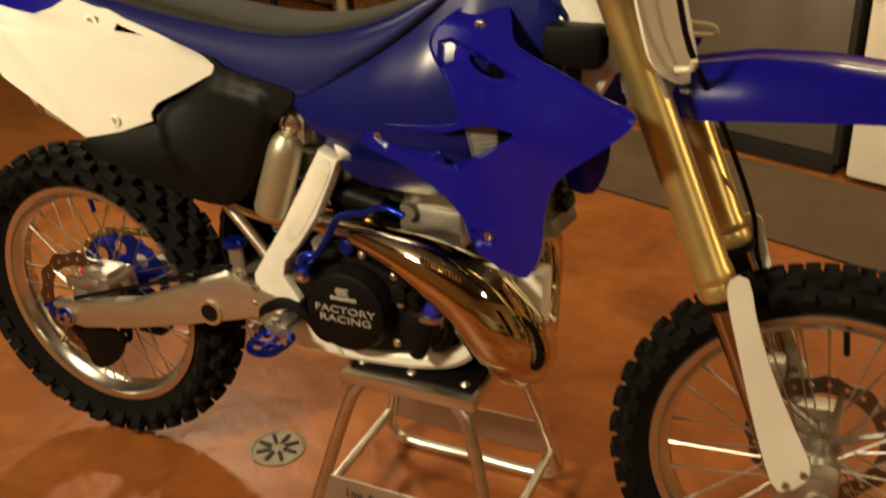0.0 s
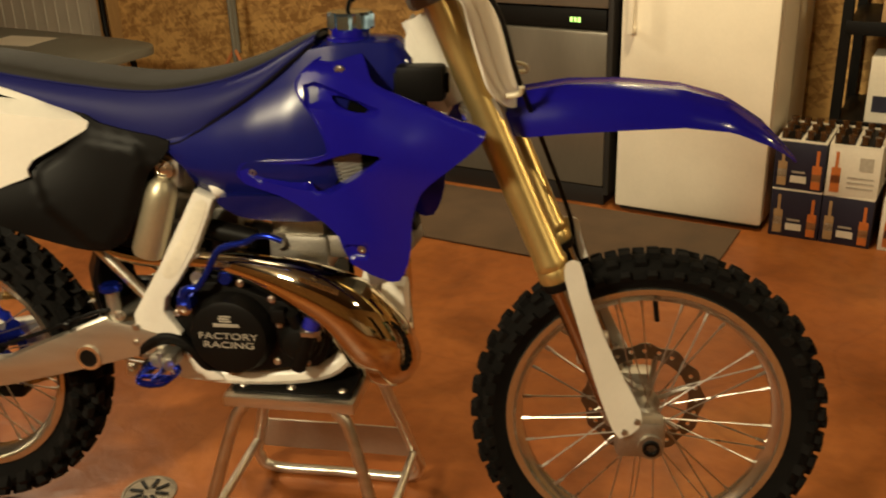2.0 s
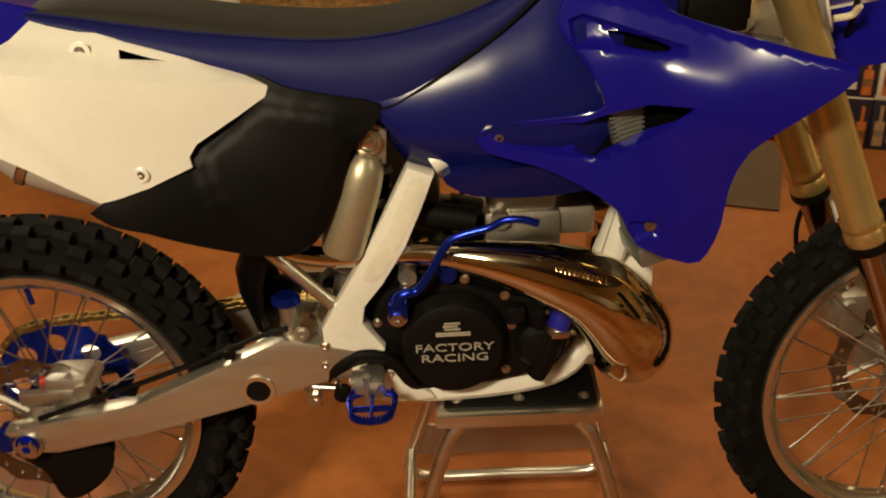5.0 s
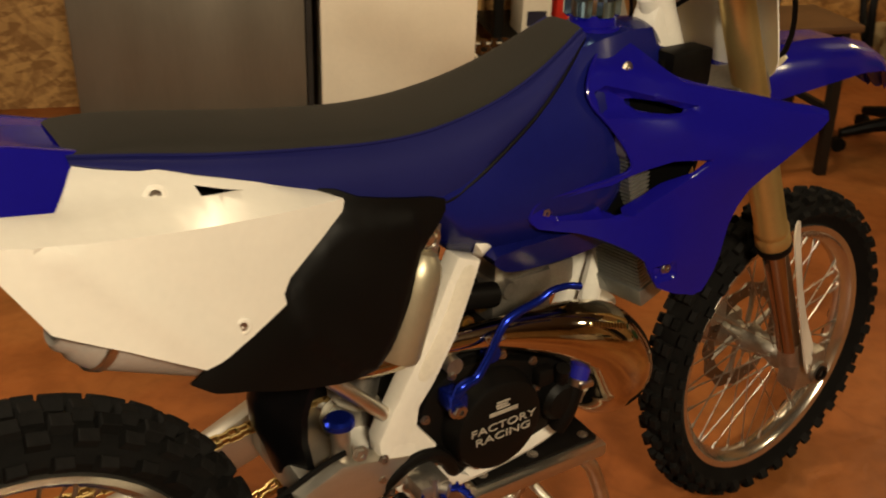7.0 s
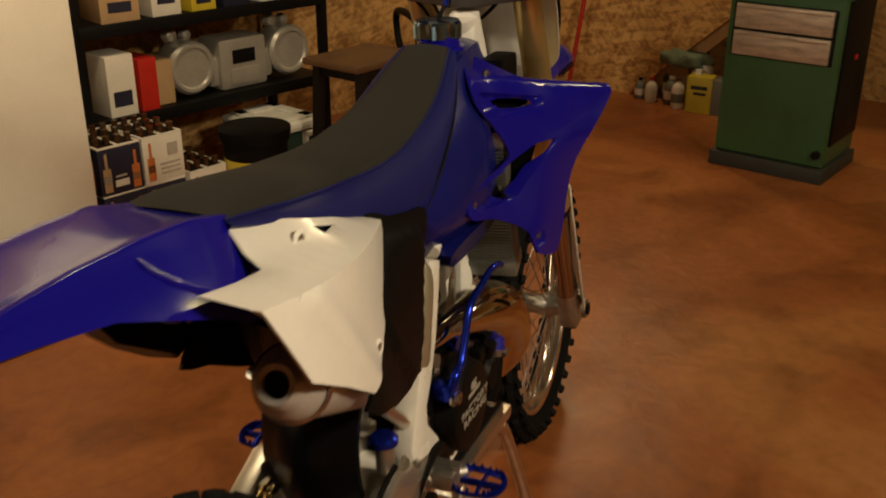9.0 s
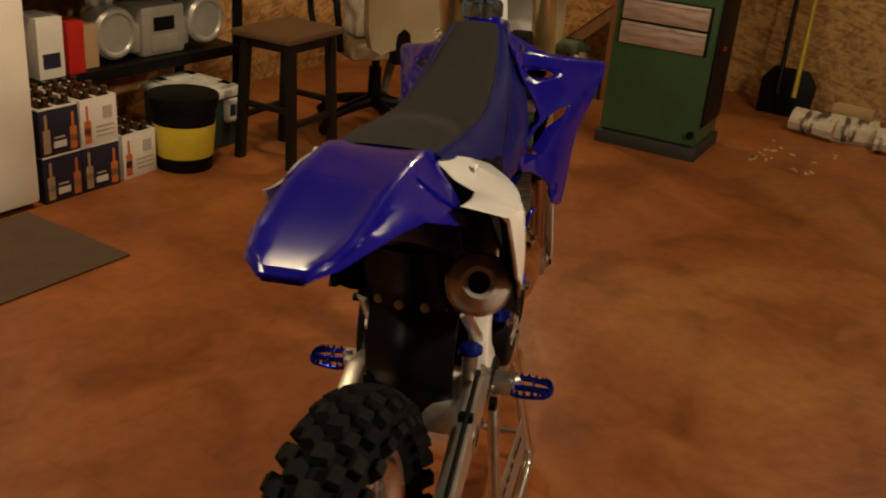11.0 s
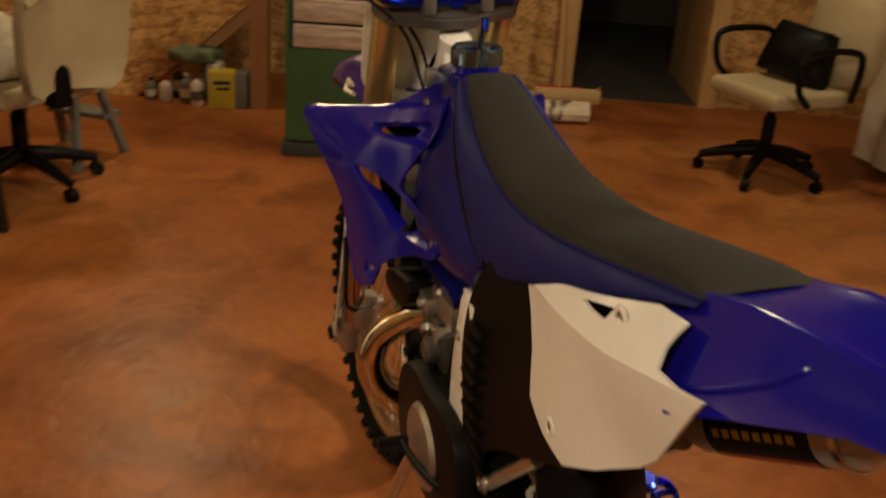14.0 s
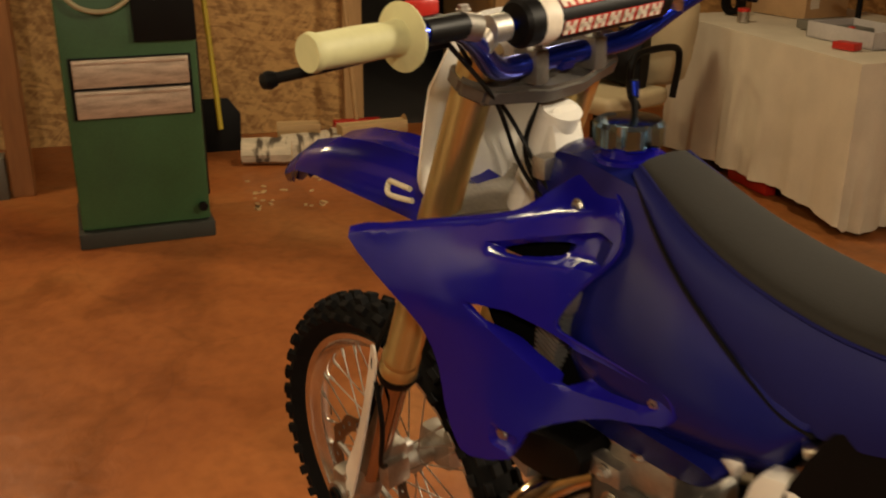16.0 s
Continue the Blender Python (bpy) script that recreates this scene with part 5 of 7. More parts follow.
part("chain_guide", box(0.05, 0.12, 0.045, 0.09, 0.25, 0.30, 0.008), BLACK_PLASTIC, bike, "black chain guide")
part("chain_slider", box(0.40, 0.56, 0.052, 0.08, 0.535, 0.555, 0.005), BLACK_PLASTIC, bike, "black chain slider")

# frame
PILLAR = [(0.655, 0.804), (0.693, 0.789), (0.674, 0.743), (0.646, 0.681), (0.608, 0.623), (0.580, 0.590), (0.575, 0.563), (0.606, 0.520), (0.603, 0.500), (0.534, 0.482), (0.514, 0.513), (0.511, 0.556), (0.531, 0.588), (0.572, 0.653), (0.616, 0.732)]
LEFT_PILLAR = [(0.60, 0.83), (0.648, 0.832), (0.665, 0.79), (0.682, 0.72), (0.690, 0.65), (0.688, 0.57), (0.675, 0.49), (0.63, 0.465), (0.555, 0.47), (0.55, 0.52), (0.60, 0.57), (0.622, 0.65), (0.615, 0.75)]
INSET = [(0.660, 0.784), (0.680, 0.774), (0.640, 0.690), (0.602, 0.634), (0.580, 0.644), (0.622, 0.712)]


def lean(bm):
    """The right spar leans in towards the tank."""
    for v in bm.verts:
        v.co.y += 0.09 * (v.co.z - 0.5)
    return bm



bm = lean(plate(PILLAR, -0.124, -0.088, 0.006, 1))
frame_main = part("frame", join(bm, plate(LEFT_PILLAR, 0.084, 0.117, 0.006, 2),
    tube([(0.69, -0.078, 0.802), (0.80, -0.062, 0.86), (0.95, -0.045, 0.95), (1.06, -0.02, 1.03)], 0.019, 12),
    tube([(0.69, 0.078, 0.802), (0.80, 0.062, 0.86), (0.95, 0.045, 0.95), (1.06, 0.02, 1.03)], 0.019, 12),
    tube([(0.56, -0.085, 0.46), (0.64, -0.088, 0.420), (0.84, -0.074, 0.422), (0.92, -0.05, 0.462), (0.965, -0.025, 0.60), (1.02, -0.01, 0.78), (1.085, 0, 0.98)], 0.019, 10, flat=0.9),
    tube([(0.56, 0.085, 0.46), (0.66, 0.085, 0.425), (0.84, 0.07, 0.425), (0.92, 0.05, 0.47), (0.965, 0.025, 0.60), (1.02, 0.01, 0.78), (1.085, 0, 0.98)], 0.02, 10, flat=0.9),
    rod((1.070, 0, 1.108), (1.138, 0, 0.955), 0.028, 24),
    plate([(1.052, 1.07), (1.064, 1.112), (1.134, 0.95), (1.09, 0.87), (1.045, 0.95)], -0.026, 0.026, 0.010),
    rod((0.53, -0.1, 0.5), (0.53, 0.1, 0.5), 0.02)), WHITE_PAINT, bike, "white painted frame")
for s in (-1, 1):
    for x, z in ((0.512, 0.497), (0.525, 0.468), (0.556, 0.462), (0.515, 0.53)) if s < 0 else ((0.655, 0.76), (0.665, 0.53), (0.60, 0.485)):
        part("bolt", bolt((x, 0.122 * s if s < 0 else 0.117, z), (0, s, 0), 0.006, 0.006), STEEL, frame_main)
    part("subframe_tube", join(rod((0.62, 0.08 * s, 0.86), (0.17, 0.052 * s, 1.0), 0.011), rod((0.545, 0.1 * s, 0.575), (0.42, 0.085 * s, 0.70), 0.011), bolt((0.545, 0.108 * s, 0.578), (0, s, 0), 0.012, 0.008)), ALU, bike, "bare aluminium subframe tube")
part("inset", lean(plate(INSET, -0.1255, -0.122, 0.001, 3)), mat("cream_inset", (0.74, 0.69, 0.58), 0.35), frame_main, "cream inset strip of the frame spar")
part("downtube_tank", join(box(0.985, 1.035, -0.028, 0.028, 0.50, 0.60, 0.012)), WHITE_PAINT, frame_main)
part("shock_bolt", join(lathe([(0.019, 0), (0.019, 0.012), (0.013, 0.014), (0.011, 0.012), (0.006, 0.014)], 24, along((0.603, -0.088, 0.845), (0.603, -0.1, 0.845)))), ALU_RIM, bike, "bright shock reservoir bolt")
part("shock_clevis", join(plate([(0.58, 0.817), (0.625, 0.807), (0.63, 0.857), (0.605, 0.877), (0.583, 0.862)], -0.09, -0.06, 0.004)), CAST, bike)
a, b = Vector((0.600, -0.095, 0.825)), Vector((0.551, -0.101, 0.675))
part("shock_reservoir", lathe([(0.004, -0.004), (0.018, 0.0), (0.027, 0.012), (0.031, 0.03), (0.032, 0.05), (0.032, 0.148), (0.029, 0.156), (0.02, 0.158)], 28, along(a, b)), mat("satin_champagne_alloy", (0.46, 0.41, 0.29), 0.42, 0.75, vary=0.1, bump=0.04), bike, "satin alloy shock reservoir")
part("shock_spring", join(*[tube([(0.60 + 0.04 * math.cos(t * 0.6) - 0.012 * t / 9, 0.04 * math.sin(t * 0.6), 0.82 - 0.0052 * t) for t in range(60)], 0.006, 8, 1)]), mat("spring_paint", (0.55, 0.5, 0.4), 0.4), bike, "shock spring")
part("shock_body", rod((0.60, 0, 0.84), (0.53, 0, 0.48), 0.025), CAST, bike)

# seat: sides of blue vinyl, top of grey gripper
SX = [0.165, 0.175, 0.22, 0.31, 0.43, 0.55, 0.63, 0.71, 0.79, 0.85, 0.895]
S_TOP = [1.050, 1.056, 1.056, 1.043, 1.020, 1.007, 1.008, 1.021, 1.045, 1.072, 1.087]
S_MID = [1.044, 1.042, 1.034, 1.015, 0.996, 0.984, 0.986, 1.000, 1.023, 1.056, 1.080]
S_WID = [0.068, 0.069, 0.069, 0.070, 0.073, 0.075, 0.073, 0.067, 0.059, 0.050, 0.040]
S_LOW = [1.036, 1.032, 1.017, 0.982, 0.942, 0.900, 0.888, 0.936, 0.985, 1.035, 1.07]
S_LOWW = [0.070, 0.074, 0.079, 0.088, 0.097, 0.102, 0.101, 0.098, 0.086, 0.07, 0.046]


def skew(x):
    """The tail of the bike stands a little to its right."""
    return -0.066 * max(0.0, 0.45 - x)


def skewed(bm):
    for v in bm.verts:
        v.co.y += skew(v.co.x)
    return bm


def seat_at(i):
    x = SX[0] + (SX[-1] - SX[0]) * i / 40
    return [x, *[float(np.interp(x, SX, t)) for t in (S_TOP, S_MID, S_WID, S_LOW, S_LOWW)]]


rows = [seat_at(i) for i in range(41)]
for k in (1, 2, 3, 4, 5):
    col = np.array([r[k] for r in rows])
    for _ in range(3):
        col[1:-1] = (col[:-2] + 2 * col[1:-1] + col[2:]) / 4
    for r, v in zip(rows, col):
        r[k] = float(v)
seat = part("seat", skewed(loft([[(x, w * 0.9 * math.cos(math.pi * j / 10), m + (t - m) * math.sin(math.pi * j / 10) ** 0.85 - 0.004) for j in range(11)] + [(x, -lw * 0.9, lo + 0.004), (x, lw * 0.9, lo + 0.004)] for x, t, m, w, lo, lw in rows])), BLACK_PLASTIC, bike, "seat with grey gripper top and blue sides")
top = loft([[(x, w * math.cos(math.pi * j / 16), m + (t - m) * math.sin(math.pi * j / 16) ** 0.85) for j in range(17)] for x, t, m, w, lo, lw in rows], closed=False)
part("seat_top", skewed(top), GRIP_VINYL, seat, "charcoal grey gripper cover", 60)
for s in (-1, 1):
    side = loft([[(x, s * (w + (lw - w) * q ** 0.55 + 0.008 * math.sin(math.pi * q)), m + (lo - m) * q) for q in (0, 0.15, 0.35, 0.6, 0.85, 1.0)] + [(x, s * lw * 0.9, lo - 0.004)] for x, t, m, w, lo, lw in rows], closed=False)
    part("seat_side", skewed(side), BLUE_VINYL, seat, "blue vinyl seat side", 60)
    part("piping", skewed(tube([(x, s * (w + 0.001), m + 0.0015) for x, t, m, w, lo, lw in rows[::4]], 0.0022, 6)), BLUE_VINYL, seat)
    # a thin black tube stands in for shade where seat meets tank
    part("seat_seam", tube([(x, s * (lw + 0.0015), lo) for x, t, m, w, lo, lw in rows if x > 0.60][::2], 0.003, 6), BLACK_PLASTIC, seat, "black tube drawn as the shaded gap between seat and tank")

# tank
TX = [0.61, 0.65, 0.71, 0.78, 0.86, 0.93, 0.99, 1.04, 1.065]
T_TOP = [0.945, 0.965, 0.995, 1.03, 1.060, 1.072, 1.076, 1.072, 1.045]
T_BOT = [0.872, 0.805, 0.785, 0.77, 0.755, 0.76, 0.80, 0.90, 0.98]
T_WID = [0.104, 0.111, 0.118, 0.122, 0.122, 0.110, 0.078, 0.058, 0.05]
T_TW = [0.08, 0.078, 0.074, 0.066, 0.064, 0.064, 0.052, 0.045, 0.035]
sec = []
for i in range(33):
    x = TX[0] + (TX[-1] - TX[0]) * i / 32
    t, bt, w, tw = [float(np.interp(x, TX, c)) for c in (T_TOP, T_BOT, T_WID, T_TW)]
    h = t - bt
    half = [(0.0, bt), (w * 0.62, bt), (w * 0.78, bt + 0.02), (w * 0.985, bt + h * 0.27), (w, bt + h * 0.32), (w * 0.99, bt + h * 0.42), (w * 0.93, bt + h * 0.62), (w * 0.36 + tw * 0.6, bt + h * 0.82), (tw * 0.95, t - 0.02), (tw * 0.85, t - 0.006), (tw * 0.45, t), (0.0, t + 0.002)]
    sec.append([(x, -y, z) for y, z in half] + [(x, y, z) for y, z in half[-2:0:-1]])
part("fuel_tank", loft(sec), BLUE_TANK, bike, "blue plastic fuel tank", 50)
LOWER = [(0.715, 0.80), (0.735, 0.76), (0.80, 0.748), (0.88, 0.75), (0.93, 0.765), (0.90, 0.80)]
for s in (-1, 1):
    b = sheet(LOWER, lambda x, z: 0.116 - 0.45 * (0.80 - z), 0.03, step=0.02)
    part("tank_lobe", b if s > 0 else flip(b), BLUE_TANK, bike)
part("tank_neck", lathe([(0.045, 0), (0.043, 0.012), (0.036, 0.014), (0.034, 0.03)], 32, along((0.95, 0, 1.062), (0.95, 0, 1.12))), BLUE, bike)
cap = []
for h, r in ((0.0, 0.038), (0.004, 0.0425), (0.027, 0.0425), (0.032, 0.038), (0.033, 0.028)):
    cap.append([((r - (0.007 if i % 6 in (0, 5) and h < 0.03 else 0)) * math.cos(2 * math.pi * i / 36), (r - (0.007 if i % 6 in (0, 5) and h < 0.03 else 0)) * math.sin(2 * math.pi * i / 36), h) for i in range(36)])
fuel_cap = part("fuel_cap", moved(loft(cap), Matrix.Translation((0.95, 0.003, 1.086))), CAP_BLUE, bike, "light blue anodised fuel cap")
part("vent_hose", join(tube([(0.945, 0, 1.110), (0.95, -0.005, 1.130), (0.960, -0.012, 1.145)], 0.004, 8), rod((0.958, -0.012, 1.138), (0.964, -0.014, 1.160), 0.0065)), BLACK_PLASTIC, fuel_cap)
part("vent_valve", rod((0.958, -0.012, 1.140), (0.962, -0.014, 1.158), 0.006), BLUE_ANO, fuel_cap, "blue vent valve")

# radiator shrouds
SHROUD = [(0.900, 1.042), (0.935, 1.055), (0.965, 1.060), (0.985, 1.049), (1.006, 1.022), (1.022, 1.011), (1.06, 1.000), (1.11, 0.988), (1.178, 0.971), (1.222, 0.960), (1.203, 0.930), (1.152, 0.886), (1.108, 0.845), (1.088, 0.79), (1.083, 0.735), (1.068, 0.688), (1.044, 0.672), (0.972, 0.700), (0.948, 0.748), (0.900, 0.781), (0.838, 0.810), (0.770, 0.830), (0.756, 0.850), (0.775, 0.869), (0.838, 0.873), (0.905, 0.880), (0.932, 0.897), (0.908, 0.945), (0.873, 0.988), (0.872, 1.015)]
SLOT = [(0.885, 0.838), (0.90, 0.855), (0.945, 0.880), (0.985, 0.896), (1.036, 0.898), (0.985, 0.862), (0.935, 0.829), (0.906, 0.823)]
VENT = [(0.935, 0.987), (0.969, 0.984), (1.012, 0.972), (0.988, 0.967), (0.947, 0.972)]
shape = bulge([(0.944, 1.028, 0.090), (0.868, 1.03, 0.080), (0.868, 0.985, 0.100), (0.905, 0.945, 0.116), (0.913, 0.885, 0.127), (0.781, 0.848, 0.124), (0.84, 0.815, 0.132), (0.987, 0.728, 0.173), (1.06, 0.675, 0.183), (0.965, 0.70, 0.170), (1.22, 0.957, 0.240), (1.08, 0.92, 0.200), (1.0, 0.95, 0.162), (1.06, 0.993, 0.156), (1.14, 0.972, 0.200), (1.12, 0.82, 0.204), (0.95, 0.80, 0.155)])
RIDGE = [(0.885, 1.034), (0.96, 1.021), (1.06, 0.994), (1.214, 0.955)]
SLOT_DISH = [(0.766, 0.855), (0.80, 0.866), (0.90, 0.869), (0.95, 0.889), (0.985, 0.902), (1.046, 0.903), (0.985, 0.855), (0.933, 0.820), (0.87, 0.824), (0.80, 0.836)]
VENT_DISH = [(0.882, 1.004), (0.903, 1.010), (0.977, 0.990), (1.058, 0.970), (0.98, 0.964), (0.886, 0.966)]
BOLT_DISH = [(0.956, 0.735), (1.004, 0.739), (1.008, 0.709), (0.968, 0.709)]


def shroud_height(x, z):
    """A wing with a ridge along its top and dished openings."""
    y = shape(x, z)
    y -= 1.1 * max(0, z - float(np.interp(x, [q[0] for q in RIDGE], [q[1] for q in RIDGE])))
    y -= float(np.interp(x, [0.78, 0.90], [0.006, 0.022])) * soft_step(-edge_gap(x, z, SLOT_DISH) / 0.008)
    y -= 0.008 * soft_step(-edge_gap(x, z, BOLT_DISH) / 0.006)
    return y - 0.013 * soft_step(-edge_gap(x, z, VENT_DISH) / 0.009)


for s in (-1, 1):
    b = sheet(SHROUD, shroud_height, 0.004, [SLOT, VENT], 0.007, 2, [RIDGE, SLOT_DISH + SLOT_DISH[:1], VENT_DISH + VENT_DISH[:1], BOLT_DISH + BOLT_DISH[:1]])
    sh = part("radiator_shroud", b if s > 0 else flip(b), BLUE, bike, "glossy blue radiator shroud", 42)
    for x, z in ((0.948, 1.028), (0.785, 0.850), (0.992, 0.727)):
        y = shroud_height(x, z)
        part("bolt", bolt((x, s * (y - 0.002), z), (0, s, 0), 0.007, 0.006), STEEL, sh)
    edge = [(0.762, 0.838), (0.757, 0.850), (0.775, 0.8685), (0.838, 0.873), (0.905, 0.880), (0.931, 0.897), (0.908, 0.945), (0.874, 0.988), (0.873, 1.015), (0.900, 1.0415), (0.935, 1.054)]
    part("rolled_edge", tube([(x, s * (shroud_height(x, z) - 0.0005), z) for x, z in edge], 0.0026, 8, 4), BLUE, sh)
    # added black sheets behind the openings, drawn in place of their inner shade
    for dark_outline, mt, gap in (([(0.84, 0.825), (0.865, 0.862), (0.915, 0.874), (0.945, 0.893), (0.975, 0.903), (0.975, 0.80), (0.91, 0.79)], OPENING_SHADE, 0.045), ([(0.975, 0.80), (0.975, 0.905), (1.035, 0.912), (1.05, 0.88), (1.03, 0.82)], OPENING_SHADE, 0.050), ([(0.91, 0.965), (0.925, 1.0), (0.98, 0.998), (1.03, 0.985), (1.05, 0.96), (0.98, 0.95)], OPENING_SHADE, 0.045)):
        b = sheet(dark_outline, lambda x, z: shape(x, z) - gap, 0.003, [], 0.02, 1)
        part("air_duct", b if s > 0 else flip(b), mt, sh, "black sheet that gives the opening its shade")
    place = Matrix.Translation((0.948, 0.035, 0.785)) @ Matrix.Rotation(radians(-14), 4, "Y") @ Matrix.Rotation(radians(-8), 4, "Z")
    core = moved(join(box(0.004, 0.046, 0.001, 0.085, -0.13, 0.13, 0), box(-0.006, 0.056, -0.004, 0.09, 0.122, 0.155, 0.006), box(-0.006, 0.056, -0.004, 0.09, -0.155, -0.122, 0.006)), place)
    rad = part("radiator", core if s > 0 else flip(core), RAD, bike, "ribbed aluminium radiator")
    for i in range(36):
        at = place @ Matrix.Translation((0, 0, -0.12 + 0.0068 * i))
        at = at if s > 0 else Matrix.Diagonal((1, -1, 1, 1)) @ at
        if i == 0:
            fin = part("fin", box(-0.002, 0.05, 0.0, 0.087, 0, 0.0035, 0), RAD, rad, "", 0)
            fin.matrix_basis = at
        else:
            share("fin", fin, at, rad)
    for i in range(9):
        at = Matrix.Translation((1.034 - 0.0022 * i, 0.078 * s, 0.695 + 0.024 * i)) @ Matrix.Rotation(radians(35), 4, "Y")
        if i == 0:
            lou = part("louvre", box(-0.002, 0.002, -0.03, 0.03, -0.008, 0.012, 0), BLACK_PLASTIC, rad, "black radiator louvre", 0)
            lou.matrix_basis = at
        else:
            share("louvre", lou, at, rad)

# side number panels, black side covers
PANEL = [(0.016, 1.020), (0.07, 1.010), (0.122, 1.001), (0.138, 1.008), (0.163, 1.031), (0.25, 1.004), (0.36, 0.967), (0.478, 0.924), (0.42, 0.892), (0.366, 0.864), (0.355, 0.848), (0.357, 0.834), (0.30, 0.815), (0.24, 0.805), (0.16, 0.86), (0.089, 0.904), (0.036, 0.998)]
NOTCH = [(0.275, 0.988), (0.315, 0.974), (0.335, 0.968), (0.278, 0.978)]


PANEL_BACK = [(0.042, 0.994), (0.46, 0.918), (0.415, 0.892), (0.362, 0.862), (0.352, 0.848), (0.352, 0.836), (0.30, 0.819), (0.242, 0.810), (0.162, 0.864), (0.093, 0.906)]
PANEL_RUN = np.polyfit([0.0, 0.036, 0.12, 0.2, 0.28, 0.36, 0.48], [0.198, 0.203, 0.200, 0.190, 0.172, 0.144, 0.098], 3)


def panel_height(x, z):
    """Below its crease the panel stands upright, above it the panel folds in towards the seat."""
    fold = 1.006 - 0.185 * (x - 0.036)
    out = float(np.polyval(PANEL_RUN, x))
    under = fold - z
    dish = 0.006 * math.exp(-(((x - 0.22) * 1.2 + (z - 0.86)) / 0.03) ** 2)
    if under > 0:
        return out + 0.085 * under + dish
    steep = float(np.interp(x, [0.12, 0.28], [5.0, 2.6]))
    return max(0.05, out - steep * min(-under, 0.016) - 1.6 * max(0, -under - 0.016))


COVER = [(0.483, 0.925), (0.553, 0.908), (0.613, 0.892), (0.598, 0.86), (0.568, 0.83), (0.548, 0.77), (0.522, 0.72), (0.498, 0.694), (0.465, 0.686), (0.42, 0.695), (0.355, 0.722), (0.292, 0.755), (0.222, 0.79), (0.308, 0.84), (0.368, 0.9), (0.428, 0.945)]
cshape = bulge([(0.475, 0.925, 0.103), (0.605, 0.892, 0.10), (0.355, 0.85, 0.135), (0.215, 0.778, 0.190), (0.368, 0.665, 0.162), (0.24, 0.79, 0.193), (0.30, 0.735, 0.186), (0.33, 0.78, 0.17), (0.5, 0.70, 0.128), (0.45, 0.80, 0.128), (0.42, 0.945, 0.09)])


RAISED = [(0.365, 0.84), (0.45, 0.905), (0.555, 0.885), (0.568, 0.85), (0.52, 0.73), (0.485, 0.69), (0.45, 0.70), (0.385, 0.775)]


def cover_height(x, z):
    return cshape(x, z) + 0.009 * soft_step(0.5 - edge_gap(x, z, RAISED) / 0.014)


# the left panel lies flatter, as no silencer stands behind it
LEFT_PANEL = [(0.048, 0.998), (0.085, 0.990), (0.122, 0.988), (0.130, 1.004), (0.134, 1.024), (0.19, 1.016), (0.26, 0.992), (0.36, 0.960), (0.463, 0.924), (0.432, 0.892), (0.406, 0.855), (0.396, 0.815), (0.392, 0.797), (0.34, 0.780), (0.282, 0.774), (0.222, 0.808), (0.155, 0.856), (0.122, 0.888)]
LEFT_NOTCH = [(0.305, 0.971), (0.268, 0.983), (0.236, 0.992), (0.238, 0.979), (0.27, 0.974)]
LEFT_RIDGE = [(0.048, 0.997), (0.21, 0.962), (0.38, 0.935), (0.463, 0.924)]
left_shape = bulge([(0.048, 0.997, 0.110), (0.19, 0.96, 0.120), (0.29, 0.95, 0.117), (0.44, 0.93, 0.096), (0.392, 0.80, 0.110), (0.275, 0.78, 0.114), (0.153, 0.854, 0.094), (0.29, 0.87, 0.116)])
LEFT_COVER = [(0.448, 0.925), (0.553, 0.905), (0.578, 0.887), (0.603, 0.83), (0.613, 0.78), (0.613, 0.73), (0.606, 0.68), (0.596, 0.61), (0.570, 0.53), (0.545, 0.54), (0.53, 0.62), (0.47, 0.665), (0.40, 0.70), (0.33, 0.74), (0.27, 0.765), (0.30, 0.80), (0.36, 0.87), (0.40, 0.92)]
left_cover = bulge([(0.455, 0.925, 0.083), (0.60, 0.885, 0.112), (0.53, 0.65, 0.112), (0.61, 0.74, 0.121), (0.60, 0.62, 0.121), (0.27, 0.765, 0.100), (0.40, 0.80, 0.102), (0.50, 0.80, 0.103)])


def left_height(x, z):
    """Flat below its ridge, folding in towards the seat above it."""
    ridge = float(np.interp(x, [q[0] for q in LEFT_RIDGE], [q[1] for q in LEFT_RIDGE]))
    return left_shape(x, z) - 0.75 * max(0, z - ridge) - 0.6 * max(0, z - ridge - 0.03)


def right_height(x, z):
    return panel_height(x, z) + 0.004


